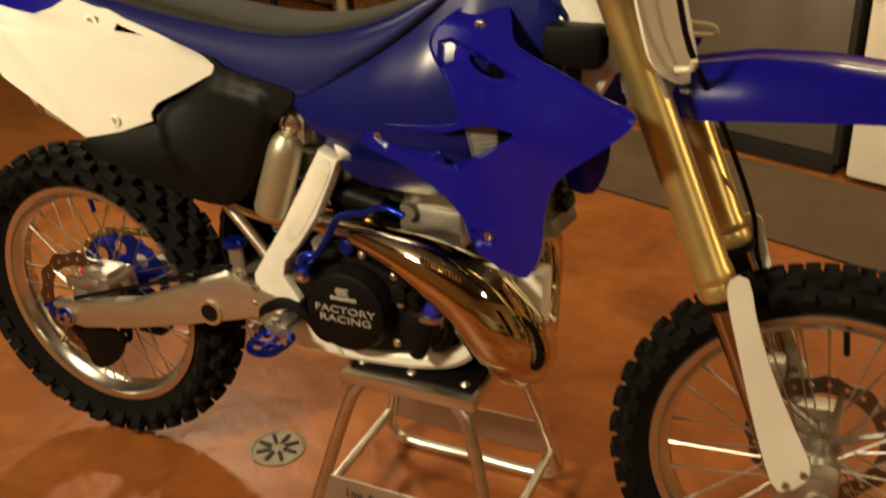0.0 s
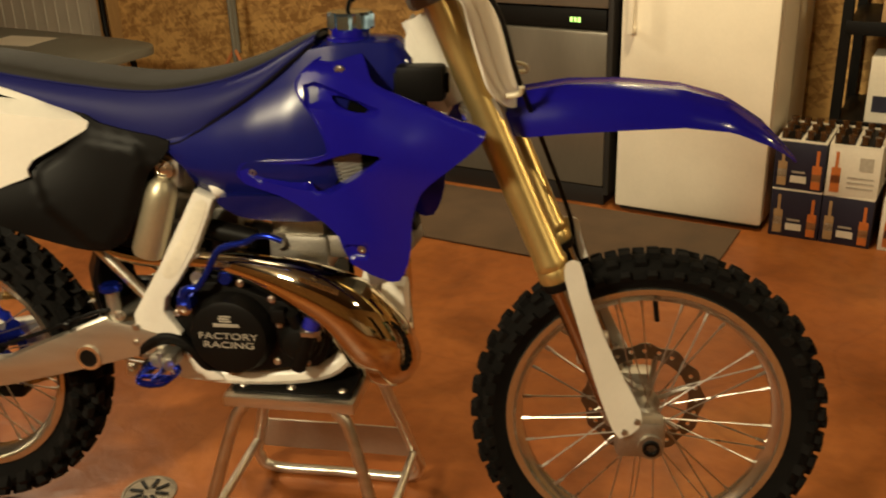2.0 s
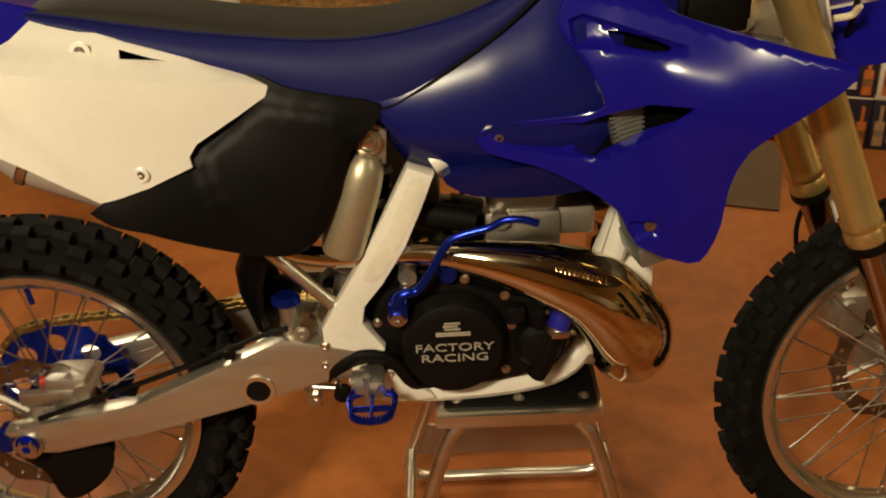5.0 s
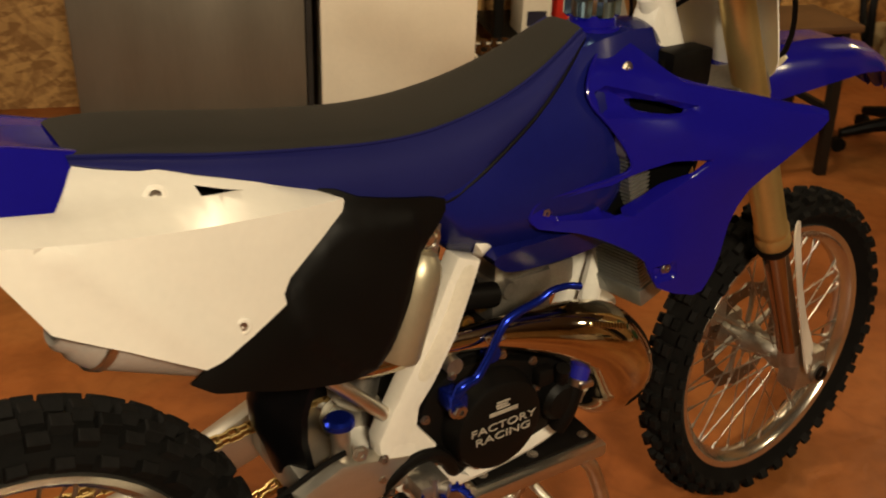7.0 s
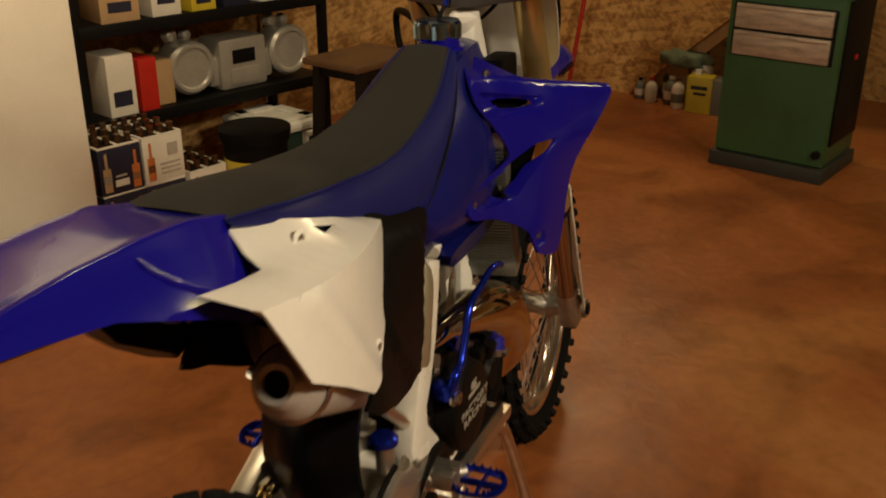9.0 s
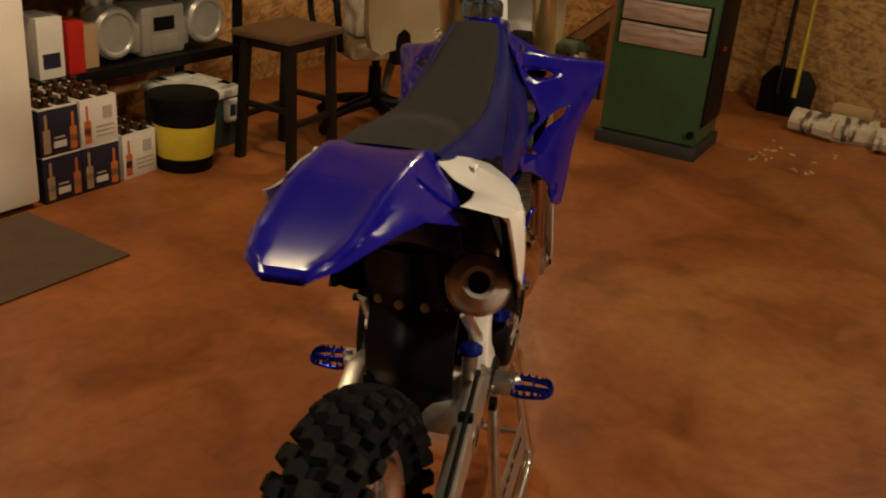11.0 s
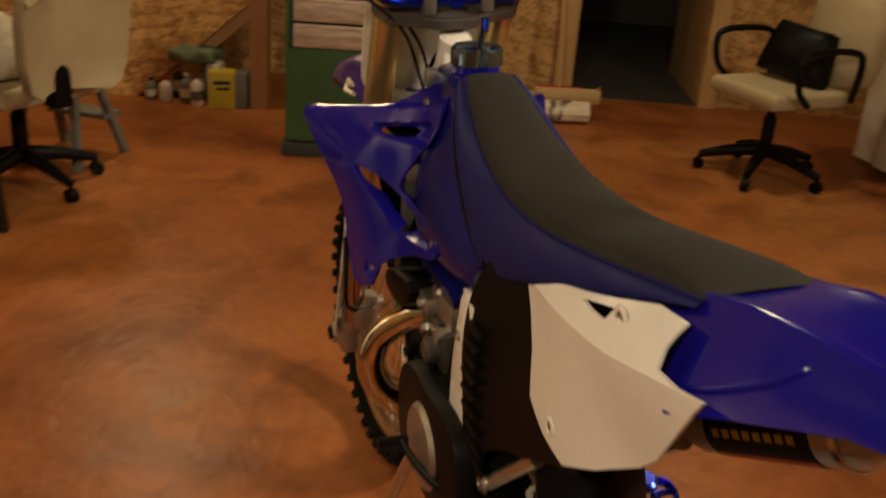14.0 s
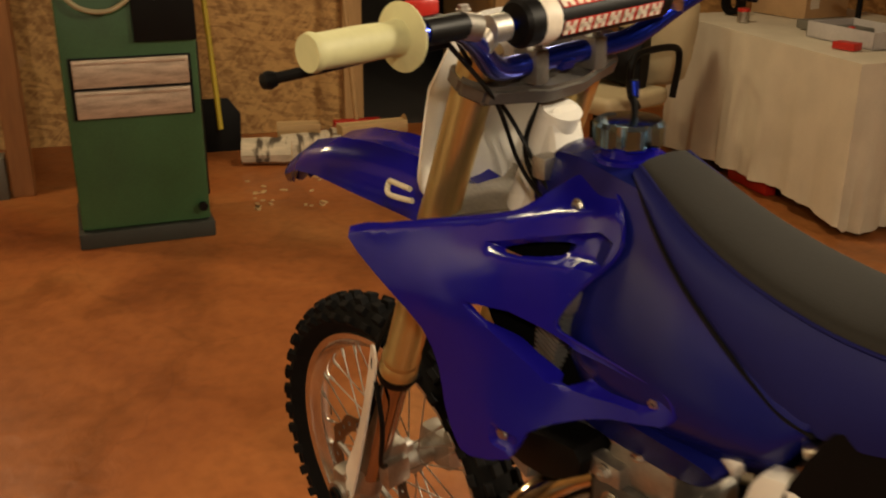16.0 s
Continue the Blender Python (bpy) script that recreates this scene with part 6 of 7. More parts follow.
for s, outline, back, height, notch, folds, bosses in (
        (-1, PANEL, PANEL_BACK, right_height, NOTCH, [[(0.02, 1.00896), (0.478, 0.92423)], [(0.02, 1.02496), (0.40, 0.95466)]], ((0.293, 0.834, 0.0055), (0.228, 0.990, 0.0065))),
        (1, LEFT_PANEL, [(0.078, 0.984), (0.20, 0.955), (0.44, 0.918), (0.40, 0.855), (0.386, 0.803), (0.282, 0.780), (0.16, 0.860)], left_height, LEFT_NOTCH, [LEFT_RIDGE], ((0.318, 0.803, 0.0055), (0.216, 0.992, 0.0065)))):
    b = sheet(outline, height, 0.004, [notch], 0.010, 1, folds)
    pan = part("side_number_panel", b if s > 0 else flip(b), WHITE_PLASTIC, bike, "plain white side number panel", 30)
    # added black sheet: the shade inside the white panel as colour
    b = sheet(back, lambda x, z: height(x, z) - 0.0055, 0.002, [], 0.02, 1)
    part("panel_backing", b if s > 0 else flip(b), BLACK_SATIN, pan, "black sheet that shades the panel's inner face")
    for x, z, r in bosses:
        y = height(x, z)
        part("bolt_boss", lathe([(r * 2.1, 0), (r * 2.1, 0.0015), (r * 1.6, 0.003), (r * 1.1, 0.0025), (r * 1.1, 0)], 24, along((x, s * (y - 0.001), z), (x, s * (y + 1), z)), True), WHITE_PLASTIC, pan)
        part("bolt", bolt((x, s * (y - 0.002), z), (0, s, 0), r, 0.003), STEEL, pan)
part("side_cover", flip(sheet(COVER, lambda x, z: cover_height(x, z) + 0.008, 0.005, [], 0.010, 2, [RAISED + RAISED[:1]])), BLACK_PLASTIC, bike, "matt black airbox side cover", 40)
part("side_cover", sheet(LEFT_COVER, left_cover, 0.005, [], 0.012, 2), BLACK_PLASTIC, bike, "matt black airbox side cover", 40)
part("airbox", join(plate([(0.25, 0.972), (0.315, 0.90), (0.362, 0.80), (0.398, 0.715), (0.42, 0.685), (0.555, 0.69), (0.56, 0.965)], -0.085, 0.080, 0.012), box(0.22, 0.33, -0.06, 0.05, 0.90, 0.975, 0.02)), BLACK_PLASTIC, bike, "black airbox")
flap = loft([[(x + 0.025 * (abs(y) / 0.075) ** 2 - bl * max(0, 1 - (y / 0.045) ** 2), y, z) for y in np.linspace(-0.078, 0.078, 13)] + [(x + 0.010 + 0.025 * (abs(y) / 0.075) ** 2 - bl * max(0, 1 - (y / 0.045) ** 2), y, z) for y in np.linspace(0.078, -0.078, 13)] for x, z, bl in ((0.352, 0.80, 0.0), (0.388, 0.715, 0.0), (0.400, 0.690, 0.0), (0.398, 0.665, 0.004), (0.385, 0.635, 0.014), (0.374, 0.60, 0.018), (0.372, 0.56, 0.014), (0.380, 0.51, 0.004), (0.392, 0.45, 0.0))])
part("mud_flap", flap, BLACK_GLOSS, bike, "black plastic rear shock mud flap", 50)
for y in (-0.065, -0.025, 0.02, 0.06):
    part("inner_bolt", bolt((0.398 + 0.025 * (abs(y) / 0.075) ** 2, y, 0.683), (-1, 0, 0.3), 0.006, 0.005), STEEL, bike)

# silencer and pipe
m0, m1 = Vector((0.105, -0.168, 0.890)), Vector((0.385, -0.118, 0.742))
sil = part("silencer", lathe([(0.0145, 0.03), (0.0150, -0.004), (0.021, -0.006), (0.026, -0.001), (0.028, 0.010), (0.034, 0.016), (0.041, 0.035), (0.042, 0.04), (0.042, 0.27), (0.038, 0.285), (0.022, 0.35), (0.019, 0.36)], 32, along(m0, m1)), mat("satin_silencer_alloy", (0.46, 0.43, 0.39), 0.40, 0.4, vary=0.14, fine=140), bike, "satin aluminium silencer")
part("outlet", lathe([(0.0148, 0.002), (0.0146, 0.05), (0.001, 0.05)], 24, along(m0, m1)), BLACK_SATIN, sil, "black inside of the outlet")
part("end_ring", lathe([(0.0425, 0.036), (0.0445, 0.038), (0.0445, 0.048), (0.0425, 0.05)], 32, along(m0, m1), True), STEEL, sil)
arc = [math.radians(a) for a in range(150, 256, 7)]
part("maker_label", moved(loft([[(r * math.cos(a), y, r * math.sin(a)) for r in (0.0424, 0.0429) for a in (arc if r < 0.0426 else arc[::-1])] for y in (0.075, 0.24)]), along(m0, m1)), BLACK_SATIN, sil, "dark maker's label")
part("label_print", join(*[moved(loft([[(r * math.cos(a), y, r * math.sin(a)) for r in (0.0428, 0.0433) for a in (arc[4:7] if r < 0.043 else arc[6:3:-1])] for y in (0.095 + 0.017 * k, 0.106 + 0.017 * k)]), along(m0, m1)) for k in range(8)]), YELLOW, sil, "yellow print as plain bars")
part("label_stripe", moved(loft([[(r * math.cos(a), y, r * math.sin(a)) for r in (0.0428, 0.0432) for a in (arc[11:13] if r < 0.043 else arc[12:10:-1])] for y in (0.08, 0.235)]), along(m0, m1)), RED, sil, "red stripe")
PIPE = [(0.375, -0.119, 0.747), (0.40, -0.117, 0.725), (0.46, -0.112, 0.682), (0.54, -0.112, 0.662), (0.64, -0.118, 0.665), (0.72, -0.132, 0.666), (0.80, -0.142, 0.653), (0.87, -0.142, 0.63), (0.94, -0.132, 0.588), (0.990, -0.114, 0.518), (1.006, -0.066, 0.456), (0.998, 0.01, 0.440), (0.998, 0.060, 0.448), (0.992, 0.113, 0.485), (0.992, 0.135, 0.540), (0.990, 0.118, 0.598), (0.965, 0.065, 0.642), (0.92, 0.02, 0.668), (0.88, 0.0, 0.675)]
PIPE_R = [0.02, 0.019, 0.016, 0.016, 0.017, 0.022, 0.034, 0.049, 0.063, 0.071, 0.066, 0.050, 0.037, 0.029, 0.0265, 0.0255, 0.025, 0.025, 0.025]
pipe = part("expansion_chamber", tube(PIPE, PIPE_R, 28, 7), CHROME, bike, "polished nickel two-stroke expansion pipe", 60)
part("weld_seam", tube([(0.87 + 0.0, -0.142 - 0.0462, 0.632), (0.935, -0.13 - 0.054, 0.598), (0.985, -0.105 - 0.058, 0.545), (1.01, -0.12, 0.50)], 0.0016, 6), STEEL, pipe)
part("pipe_spring", join(*[tube([(0.70 + 0.01 * k + 0.0, -0.155 + 0.006 * math.sin(t), 0.673 + 0.006 * math.cos(t)) for k, t in ((j / 10, j * 1.05) for j in range(30))], 0.001, 5, 1)]), STEEL, pipe)
part("pipe_mount", join(box(0.625, 0.665, -0.135, -0.10, 0.655, 0.685, 0.006), rod((0.655, -0.14, 0.635), (0.655, -0.1, 0.635), 0.014)), CAST, bike)
part("pipe_bracket", join(rod((0.92, -0.05, 0.455), (0.98, -0.1, 0.455), 0.012), box(0.90, 0.95, -0.10, -0.05, 0.44, 0.458, 0.005)), CAST, bike)
for i in range(12):
    at = Matrix.Translation((0.875 + 0.0062 * i, -0.183, 0.662 - 0.0022 * i)) @ Matrix.Rotation(radians(-22), 4, "X")
    if i == 0:
        stamp = part("pipe_stamp", box(-0.002, 0.002, -0.003, 0.003, -0.005, 0.005, 0.001, 1), CHROME, pipe, "embossed maker's mark")
        stamp.matrix_basis = at
    else:
        share("pipe_stamp", stamp, at, pipe)

# engine
CASE = [(0.575, 0.56), (0.60, 0.62), (0.66, 0.635), (0.74, 0.63), (0.82, 0.63), (0.88, 0.60), (0.905, 0.54), (0.895, 0.47), (0.85, 0.435), (0.68, 0.43), (0.60, 0.455), (0.57, 0.50)]
engine = part("engine", join(plate(CASE, -0.115, 0.11, 0.014, 3)), BLACK_SATIN, bike, "black two-stroke engine with aluminium cylinder")
part("crankcase_cover", join(plate([(0.595, 0.55), (0.62, 0.61), (0.70, 0.63), (0.79, 0.60), (0.86, 0.585), (0.895, 0.54), (0.88, 0.475), (0.82, 0.45), (0.72, 0.435), (0.63, 0.45), (0.595, 0.50)], -0.138, -0.112, 0.008, 3)), BLACK_SATIN, engine)
CC = Vector((0.718, -0.135, 0.527))
cover = part("clutch_cover", lathe([(0.084, 0.0), (0.084, 0.012), (0.080, 0.018), (0.078, 0.030), (0.075, 0.037), (0.068, 0.040), (0.03, 0.0415), (0.001, 0.0415)], 56, along(CC, CC + Vector((0, -1, 0)))), BLACK_SATIN, engine, "black clutch cover with white lettering")
face = Matrix.Translation((0.720, -0.1772, 0.526)) @ Matrix.Rotation(radians(90), 4, "X")
lettering("FACTORY", 0.0132, GREY_INK, cover, face @ Matrix.Translation((0, 0.007, 0)), stretch=1.45)
lettering("RACING", 0.0132, GREY_INK, cover, face @ Matrix.Translation((0, -0.0115, 0)), stretch=1.5)
part("logo_mark", moved(join(box(0.681, 0.733, -0.178, -0.1764, 0.547, 0.554, 0.0006, 1), box(0.694, 0.718, -0.178, -0.1764, 0.557, 0.5605, 0.0004, 1), box(0.692, 0.714, -0.178, -0.1764, 0.562, 0.5655, 0.0004, 1), box(0.694, 0.718, -0.178, -0.1764, 0.567, 0.5705, 0.0004, 1)), Matrix.Translation((0.012, 0, 0.006))), GREY_INK, cover, "pale maker's mark as plain bars")
for x, z in ((0.605, 0.56), (0.65, 0.622), (0.74, 0.628), (0.80, 0.597), (0.81, 0.545), (0.80, 0.465), (0.70, 0.438), (0.62, 0.468), (0.865, 0.565), (0.885, 0.52), (0.86, 0.465)):
    part("bolt", bolt((x, -0.137, z), (0, -1, 0), 0.0055, 0.007), STEEL, engine)
part("water_pump", join(lathe([(0.036, 0), (0.036, 0.02), (0.028, 0.03), (0.012, 0.034), (0.001, 0.034)], 28, along((0.85, -0.135, 0.515), (0.85, -0.2, 0.515))), rod((0.85, -0.15, 0.55), (0.845, -0.16, 0.58), 0.012), box(0.80, 0.83, -0.158, -0.135, 0.555, 0.585, 0.006)), BLACK_SATIN, engine, "black water pump")
part("oil_cap", lathe([(0.015, 0), (0.015, 0.012), (0.012, 0.016), (0.001, 0.016)], 20, along((0.715, -0.137, 0.642), (0.715, -0.2, 0.642))), BLUE_ANO, engine, "blue oil filler cap")
part("coolant_hose", tube([(0.912, -0.100, 0.625), (0.905, -0.128, 0.610), (0.892, -0.150, 0.585), (0.876, -0.158, 0.540)], 0.017, 14), BLUE_HOSE, bike, "blue silicone coolant hose")
part("hose_clamp", join(lathe([(0.0205, 0), (0.0205, 0.012), (0.019, 0.012), (0.019, 0)], 24, along((0.880, -0.157, 0.552), (0.872, -0.158, 0.52)), True), box(0.866, 0.892, -0.182, -0.174, 0.542, 0.552, 0.002)), STEEL, bike)
part("lower_hose", tube([(0.880, -0.156, 0.555), (0.872, -0.158, 0.53), (0.858, -0.158, 0.49), (0.846, -0.152, 0.462)], 0.0155, 14), BLACK_PLASTIC, bike, "black lower coolant hose")
cyl = [box(0.775, 0.895, -0.062, 0.062, 0.62 + 0.0, 0.70, 0.012), box(0.78, 0.89, -0.058, 0.058, 0.695, 0.752, 0.016), rod((0.83, -0.03, 0.74), (0.83, -0.03, 0.765), 0.012), box(0.86, 0.95, -0.05, 0.05, 0.65, 0.70, 0.012), rod((0.80, -0.075, 0.69), (0.80, 0.075, 0.69), 0.014), rod((0.88, -0.07, 0.74), (0.91, -0.07, 0.76), 0.016)]
part("cylinder", join(*cyl), CAST, engine, "cast aluminium cylinder and head")
for x, y in ((0.79, 0.05), (0.79, -0.05), (0.88, 0.05), (0.88, -0.05), (0.835, 0.06), (0.835, -0.06)):
    part("bolt", bolt((x, y, 0.75), (0, 0, 1), 0.007, 0.008), STEEL, engine)
part("spark_plug_cap", join(rod((0.835, 0, 0.75), (0.83, 0, 0.80), 0.013), tube([(0.83, 0, 0.795), (0.84, 0.03, 0.815), (0.88, 0.05, 0.83)], 0.0045, 8)), BLACK_PLASTIC, engine)
part("carburettor", join(rod((0.60, -0.0, 0.70), (0.775, 0, 0.665), 0.03), box(0.645, 0.71, -0.035, 0.035, 0.63, 0.745, 0.012), rod((0.675, -0.05, 0.69), (0.675, 0.05, 0.69), 0.018)), mat("dull_zinc", (0.25, 0.23, 0.2), 0.5, 0.8, vary=0.2), engine, "dull metal carburettor")
part("intake_boot", join(rod((0.545, 0, 0.725), (0.62, 0, 0.70), 0.04), rod((0.72, 0, 0.675), (0.78, 0, 0.66), 0.034), rod((0.66, -0.085, 0.72), (0.76, -0.085, 0.70), 0.02)), BLACK_PLASTIC, engine)
for p in ((0.70, -0.075, 0.70), (0.735, -0.08, 0.69), (0.72, -0.07, 0.655), (0.68, -0.09, 0.665)):
    part("fitting", join(bolt(p, (0, -1, 0), 0.009, 0.014)), mat("brass", (0.5, 0.34, 0.14), 0.3, 1.0) if "brass" not in bpy.data.materials else bpy.data.materials["brass"], engine)
part("ignition_cover", lathe([(0.075, 0), (0.074, 0.02), (0.066, 0.03), (0.001, 0.032)], 40, along((0.74, 0.088, 0.525), (0.74, 0.2, 0.525))), CAST, engine, "cast ignition cover")
part("left_case", plate([(0.60, 0.55), (0.63, 0.60), (0.70, 0.625), (0.80, 0.628), (0.87, 0.60), (0.90, 0.54), (0.885, 0.475), (0.84, 0.445), (0.68, 0.44), (0.61, 0.465)], 0.076, 0.091, 0.006, 2), CASE_GREY, engine, "grey cast left crankcase")
part("cylinder_side", join(box(0.775, 0.905, 0.03, 0.068, 0.615, 0.70, 0.012), box(0.79, 0.89, 0.03, 0.056, 0.695, 0.748, 0.012)), CASE_GREY, engine, "cast cylinder wall")
part("power_valve_cover", lathe([(0.022, 0), (0.022, 0.02), (0.016, 0.026), (0.001, 0.026)], 20, along((0.81, 0.066, 0.66), (0.81, 1, 0.66))), CASE_GREY, engine)
part("plug", bolt((0.866, 0.066, 0.672), (0, 1, 0), 0.012, 0.014), STEEL, engine)
part("sprocket_cover", join(plate([(0.53, 0.50), (0.56, 0.55), (0.62, 0.55), (0.64, 0.49), (0.60, 0.44), (0.55, 0.45)], 0.074, 0.090, 0.005, 3)), BLACK_PLASTIC, engine)
kick = part("kick_starter", join(tube([(0.638, -0.150, 0.594), (0.638, -0.168, 0.606), (0.642, -0.174, 0.622), (0.655, -0.175, 0.629), (0.670, -0.174, 0.632), (0.691, -0.173, 0.661), (0.714, -0.172, 0.702), (0.735, -0.172, 0.716), (0.775, -0.174, 0.727), (0.797, -0.177, 0.739), (0.822, -0.180, 0.741), (0.846, -0.181, 0.734)], [0.009, 0.010, 0.009, 0.0075, 0.007, 0.0065, 0.0065, 0.0065, 0.006, 0.0055, 0.0055, 0.006], 12, 4), box(0.624, 0.654, -0.178, -0.14, 0.584, 0.612, 0.006)), BLUE_ANO, bike, "blue anodised folded kick start lever")
part("kick_pivot", bolt((0.638, -0.172, 0.588), (0, -1, 0), 0.011, 0.012), STEEL, bike)
pedal = part("brake_pedal", join(tube([(0.526, -0.148, 0.468), (0.540, -0.150, 0.490), (0.572, -0.150, 0.508), (0.605, -0.150, 0.508), (0.632, -0.150, 0.488), (0.648, -0.146, 0.458), (0.662, -0.135, 0.440), (0.690, -0.120, 0.432)], [0.011, 0.015, 0.017, 0.016, 0.014, 0.012, 0.009, 0.008], 12, 4, flat=0.8)), BLACK_SATIN, bike, "black rear brake pedal")
part("pedal_pivot", join(lathe([(0.014, 0), (0.014, 0.012), (0.008, 0.014)], 20, along((0.545, -0.162, 0.455), (0.545, -0.3, 0.455)))), BLACK_PLASTIC, pedal)
part("master_cylinder", join(rod((0.472, -0.132, 0.49), (0.470, -0.132, 0.600), 0.014), box(0.45, 0.495, -0.15, -0.12, 0.505, 0.535, 0.005), rod((0.475, -0.135, 0.47), (0.49, -0.14, 0.44), 0.006), bolt((0.49, -0.15, 0.555), (0, -1, 0), 0.009, 0.008), bolt((0.482, -0.15, 0.52), (0, -1, 0), 0.007, 0.008)), CAST, bike, "grey rear brake master cylinder")
part("reservoir_cap", lathe([(0.022, 0), (0.022, 0.008), (0.017, 0.012), (0.001, 0.012)], 24, along((0.469, -0.132, 0.601), (0.469, -0.132, 0.7))), BLUE_ANO, bike, "blue reservoir cap")
part("pedal_clevis", join(rod((0.49, -0.145, 0.455), (0.535, -0.15, 0.452), 0.006), bolt((0.50, -0.15, 0.44), (0, -1, 0), 0.009, 0.01), box(0.485, 0.51, -0.15, -0.135, 0.42, 0.45, 0.003)), STEEL, bike)
for s in (-1, 1):
    loop = [(0.547, 0.165, 0.474), (0.547, 0.215, 0.474), (0.557, 0.231, 0.474), (0.577, 0.236, 0.474), (0.597, 0.231, 0.474), (0.606, 0.215, 0.474), (0.606, 0.165, 0.474)]
    bm = join(tube(loop, 0.0038, 8, 4, closed=True, flat=1.5), box(0.549, 0.604, 0.199, 0.203, 0.469, 0.479, 0.001), box(0.574, 0.579, 0.165, 0.234, 0.467, 0.479, 0.001))
    for i in range(26):
        p = smooth_line(loop, 4, True)[i]
        bm = join(bm, lathe([(0.0035, 0), (0.001, 0.006)], 5, Matrix.Translation(p + Vector((0, 0, 0.006))) @ Matrix.Rotation(radians(90), 4, "X")))
    peg = part("footpeg", moved(bm if s > 0 else flip(bm), Matrix.Translation((0.008, 0, -0.008))), BLUE_ANO, bike, "blue anodised toothed footpeg")
    bm = join(rod((0.557, 0.12, 0.474), (0.597, 0.17, 0.474), 0.011), box(0.552, 0.602, 0.11, 0.165, 0.460, 0.488, 0.006), rod((0.577, 0.16, 0.452), (0.577, 0.16, 0.497), 0.007))
    part("peg_mount", bm if s > 0 else flip(bm), CAST, peg)
    bm = plate([(0.54, 0.47), (0.60, 0.475), (0.65, 0.44), (0.68, 0.415), (0.60, 0.412), (0.56, 0.43)], 0.088, 0.11, 0.006, 2)
    part("peg_bracket", bm if s > 0 else flip(bm), WHITE_PAINT, frame_main)
part("shift_lever", join(tube([(0.62, 0.125, 0.50), (0.66, 0.15, 0.505), (0.72, 0.165, 0.51), (0.76, 0.17, 0.515)], 0.007, 8), rod((0.765, 0.16, 0.515), (0.765, 0.21, 0.515), 0.009)), BLACK_SATIN, bike, "black gear lever")

# rear fender
FX = [-0.286, -0.280, -0.258, -0.205, -0.13, -0.06, 0.03, 0.10, 0.17]
F_TOP = [1.052, 1.058, 1.061, 1.065, 1.068, 1.069, 1.064, 1.056, 1.036]
F_FLAT = [0.022, 0.026, 0.041, 0.051, 0.055, 0.058, 0.062, 0.064, 0.062]
F_SIDE = [0.024, 0.029, 0.046, 0.062, 0.077, 0.092, 0.120, 0.134, 0.112]
F_DROP = [0.006, 0.010, 0.012, 0.018, 0.030, 0.043, 0.074, 0.100, 0.092]


def fender_sec(x, t, fl, sd, dr, inner):
    """A flat top between two creases, flanks falling to the sides."""
    k = 0.004 if inner else 0.0
    dip = min(0.004, fl * 0.06)
    pts = [(x, sd - k, t - dr + k * 0.2), (x, sd * 0.5 + fl * 0.5 - k, t - dr * 0.46 - k), (x, fl + (sd - fl) * 0.22 - k, t - 0.005 - (dr - 0.005) * 0.2 - k), (x, fl + 0.003 - k, t - 0.0045 - k), (x, fl - k, t - 0.001 - k), (x, fl - 0.004 - k, t - k), (x, fl * 0.8 - k, t - 0.0015 - k), (x, fl * 0.5, t - dip - k), (x, 0, t - dip - k)]
    return pts + [(a, -b, c) for a, b, c in pts[-2::-1]]


def fender_side(x, q):
    t, fl, sd, dr = [float(np.interp(x, FX, c)) for c in (F_TOP, F_FLAT, F_SIDE, F_DROP)]
    return float(np.interp(q, [0, 0.46, 1], [fl, sd * 0.5 + fl * 0.5, sd])), t - 0.004 - (dr - 0.004) * q


sects = []
for x in sorted(set(FX) | {-0.235, -0.17, -0.095, -0.03, 0.0, 0.065, 0.135}):
    v = [float(np.interp(x, FX, c)) for c in (F_TOP, F_FLAT, F_SIDE, F_DROP)]
    sects.append(fender_sec(x, *v, False) + fender_sec(x, *v, True)[::-1])
part("rear_fender", skewed(loft(sects)), BLUE, bike, "glossy blue rear fender", 28)
for s in (-1, 1):
    line = [(x, fender_side(x, q)) for x, q in ((0.005, 0.12), (0.008, 0.3), (0.022, 0.5), (0.05, 0.66), (0.085, 0.74), (0.125, 0.76))]
    part("fender_crease", skewed(tube([(x, s * (y + 0.0012), z) for x, (y, z) in line], [0.001, 0.0035, 0.0045, 0.0045, 0.0035, 0.001], 10, 5)), BLUE, bike)
    b = sheet([(0.02, 0.992), (0.10, 0.995), (0.18, 1.02), (0.22, 0.98), (0.18, 0.93), (0.12, 0.955), (0.06, 0.975)], bulge([(0.02, 0.99, 0.105), (0.18, 1.02, 0.06), (0.22, 0.98, 0.08), (0.12, 0.96, 0.10), (0.07, 0.985, 0.106)]), 0.004, [], 0.02, 3)
    part("fender_skirt", skewed(b if s > 0 else flip(b)), BLUE, bike)
part("under_tray", skewed(join(box(0.06, 0.24, -0.066, 0.066, 0.955, 1.0, 0.015), box(0.14, 0.26, -0.036, 0.036, 0.97, 1.02, 0.01))), BLUE, bike)
arch = [(0.10, 1.0), (0.17, 0.965), (0.235, 0.925), (0.295, 0.865), (0.318, 0.835)]
part("inner_fender", skewed(loft([[(x + 0.02 * (y / 0.09) ** 2, y, z - 0.03 * (y / 0.09) ** 2) for y in np.linspace(-0.088, 0.088, 11)] + [(x + 0.006 + 0.02 * (y / 0.09) ** 2, y, z + 0.004 - 0.03 * (y / 0.09) ** 2) for y in np.linspace(0.088, -0.088, 11)] for x, z in arch])), BLUE, bike, "blue inner fender over the wheel", 50)

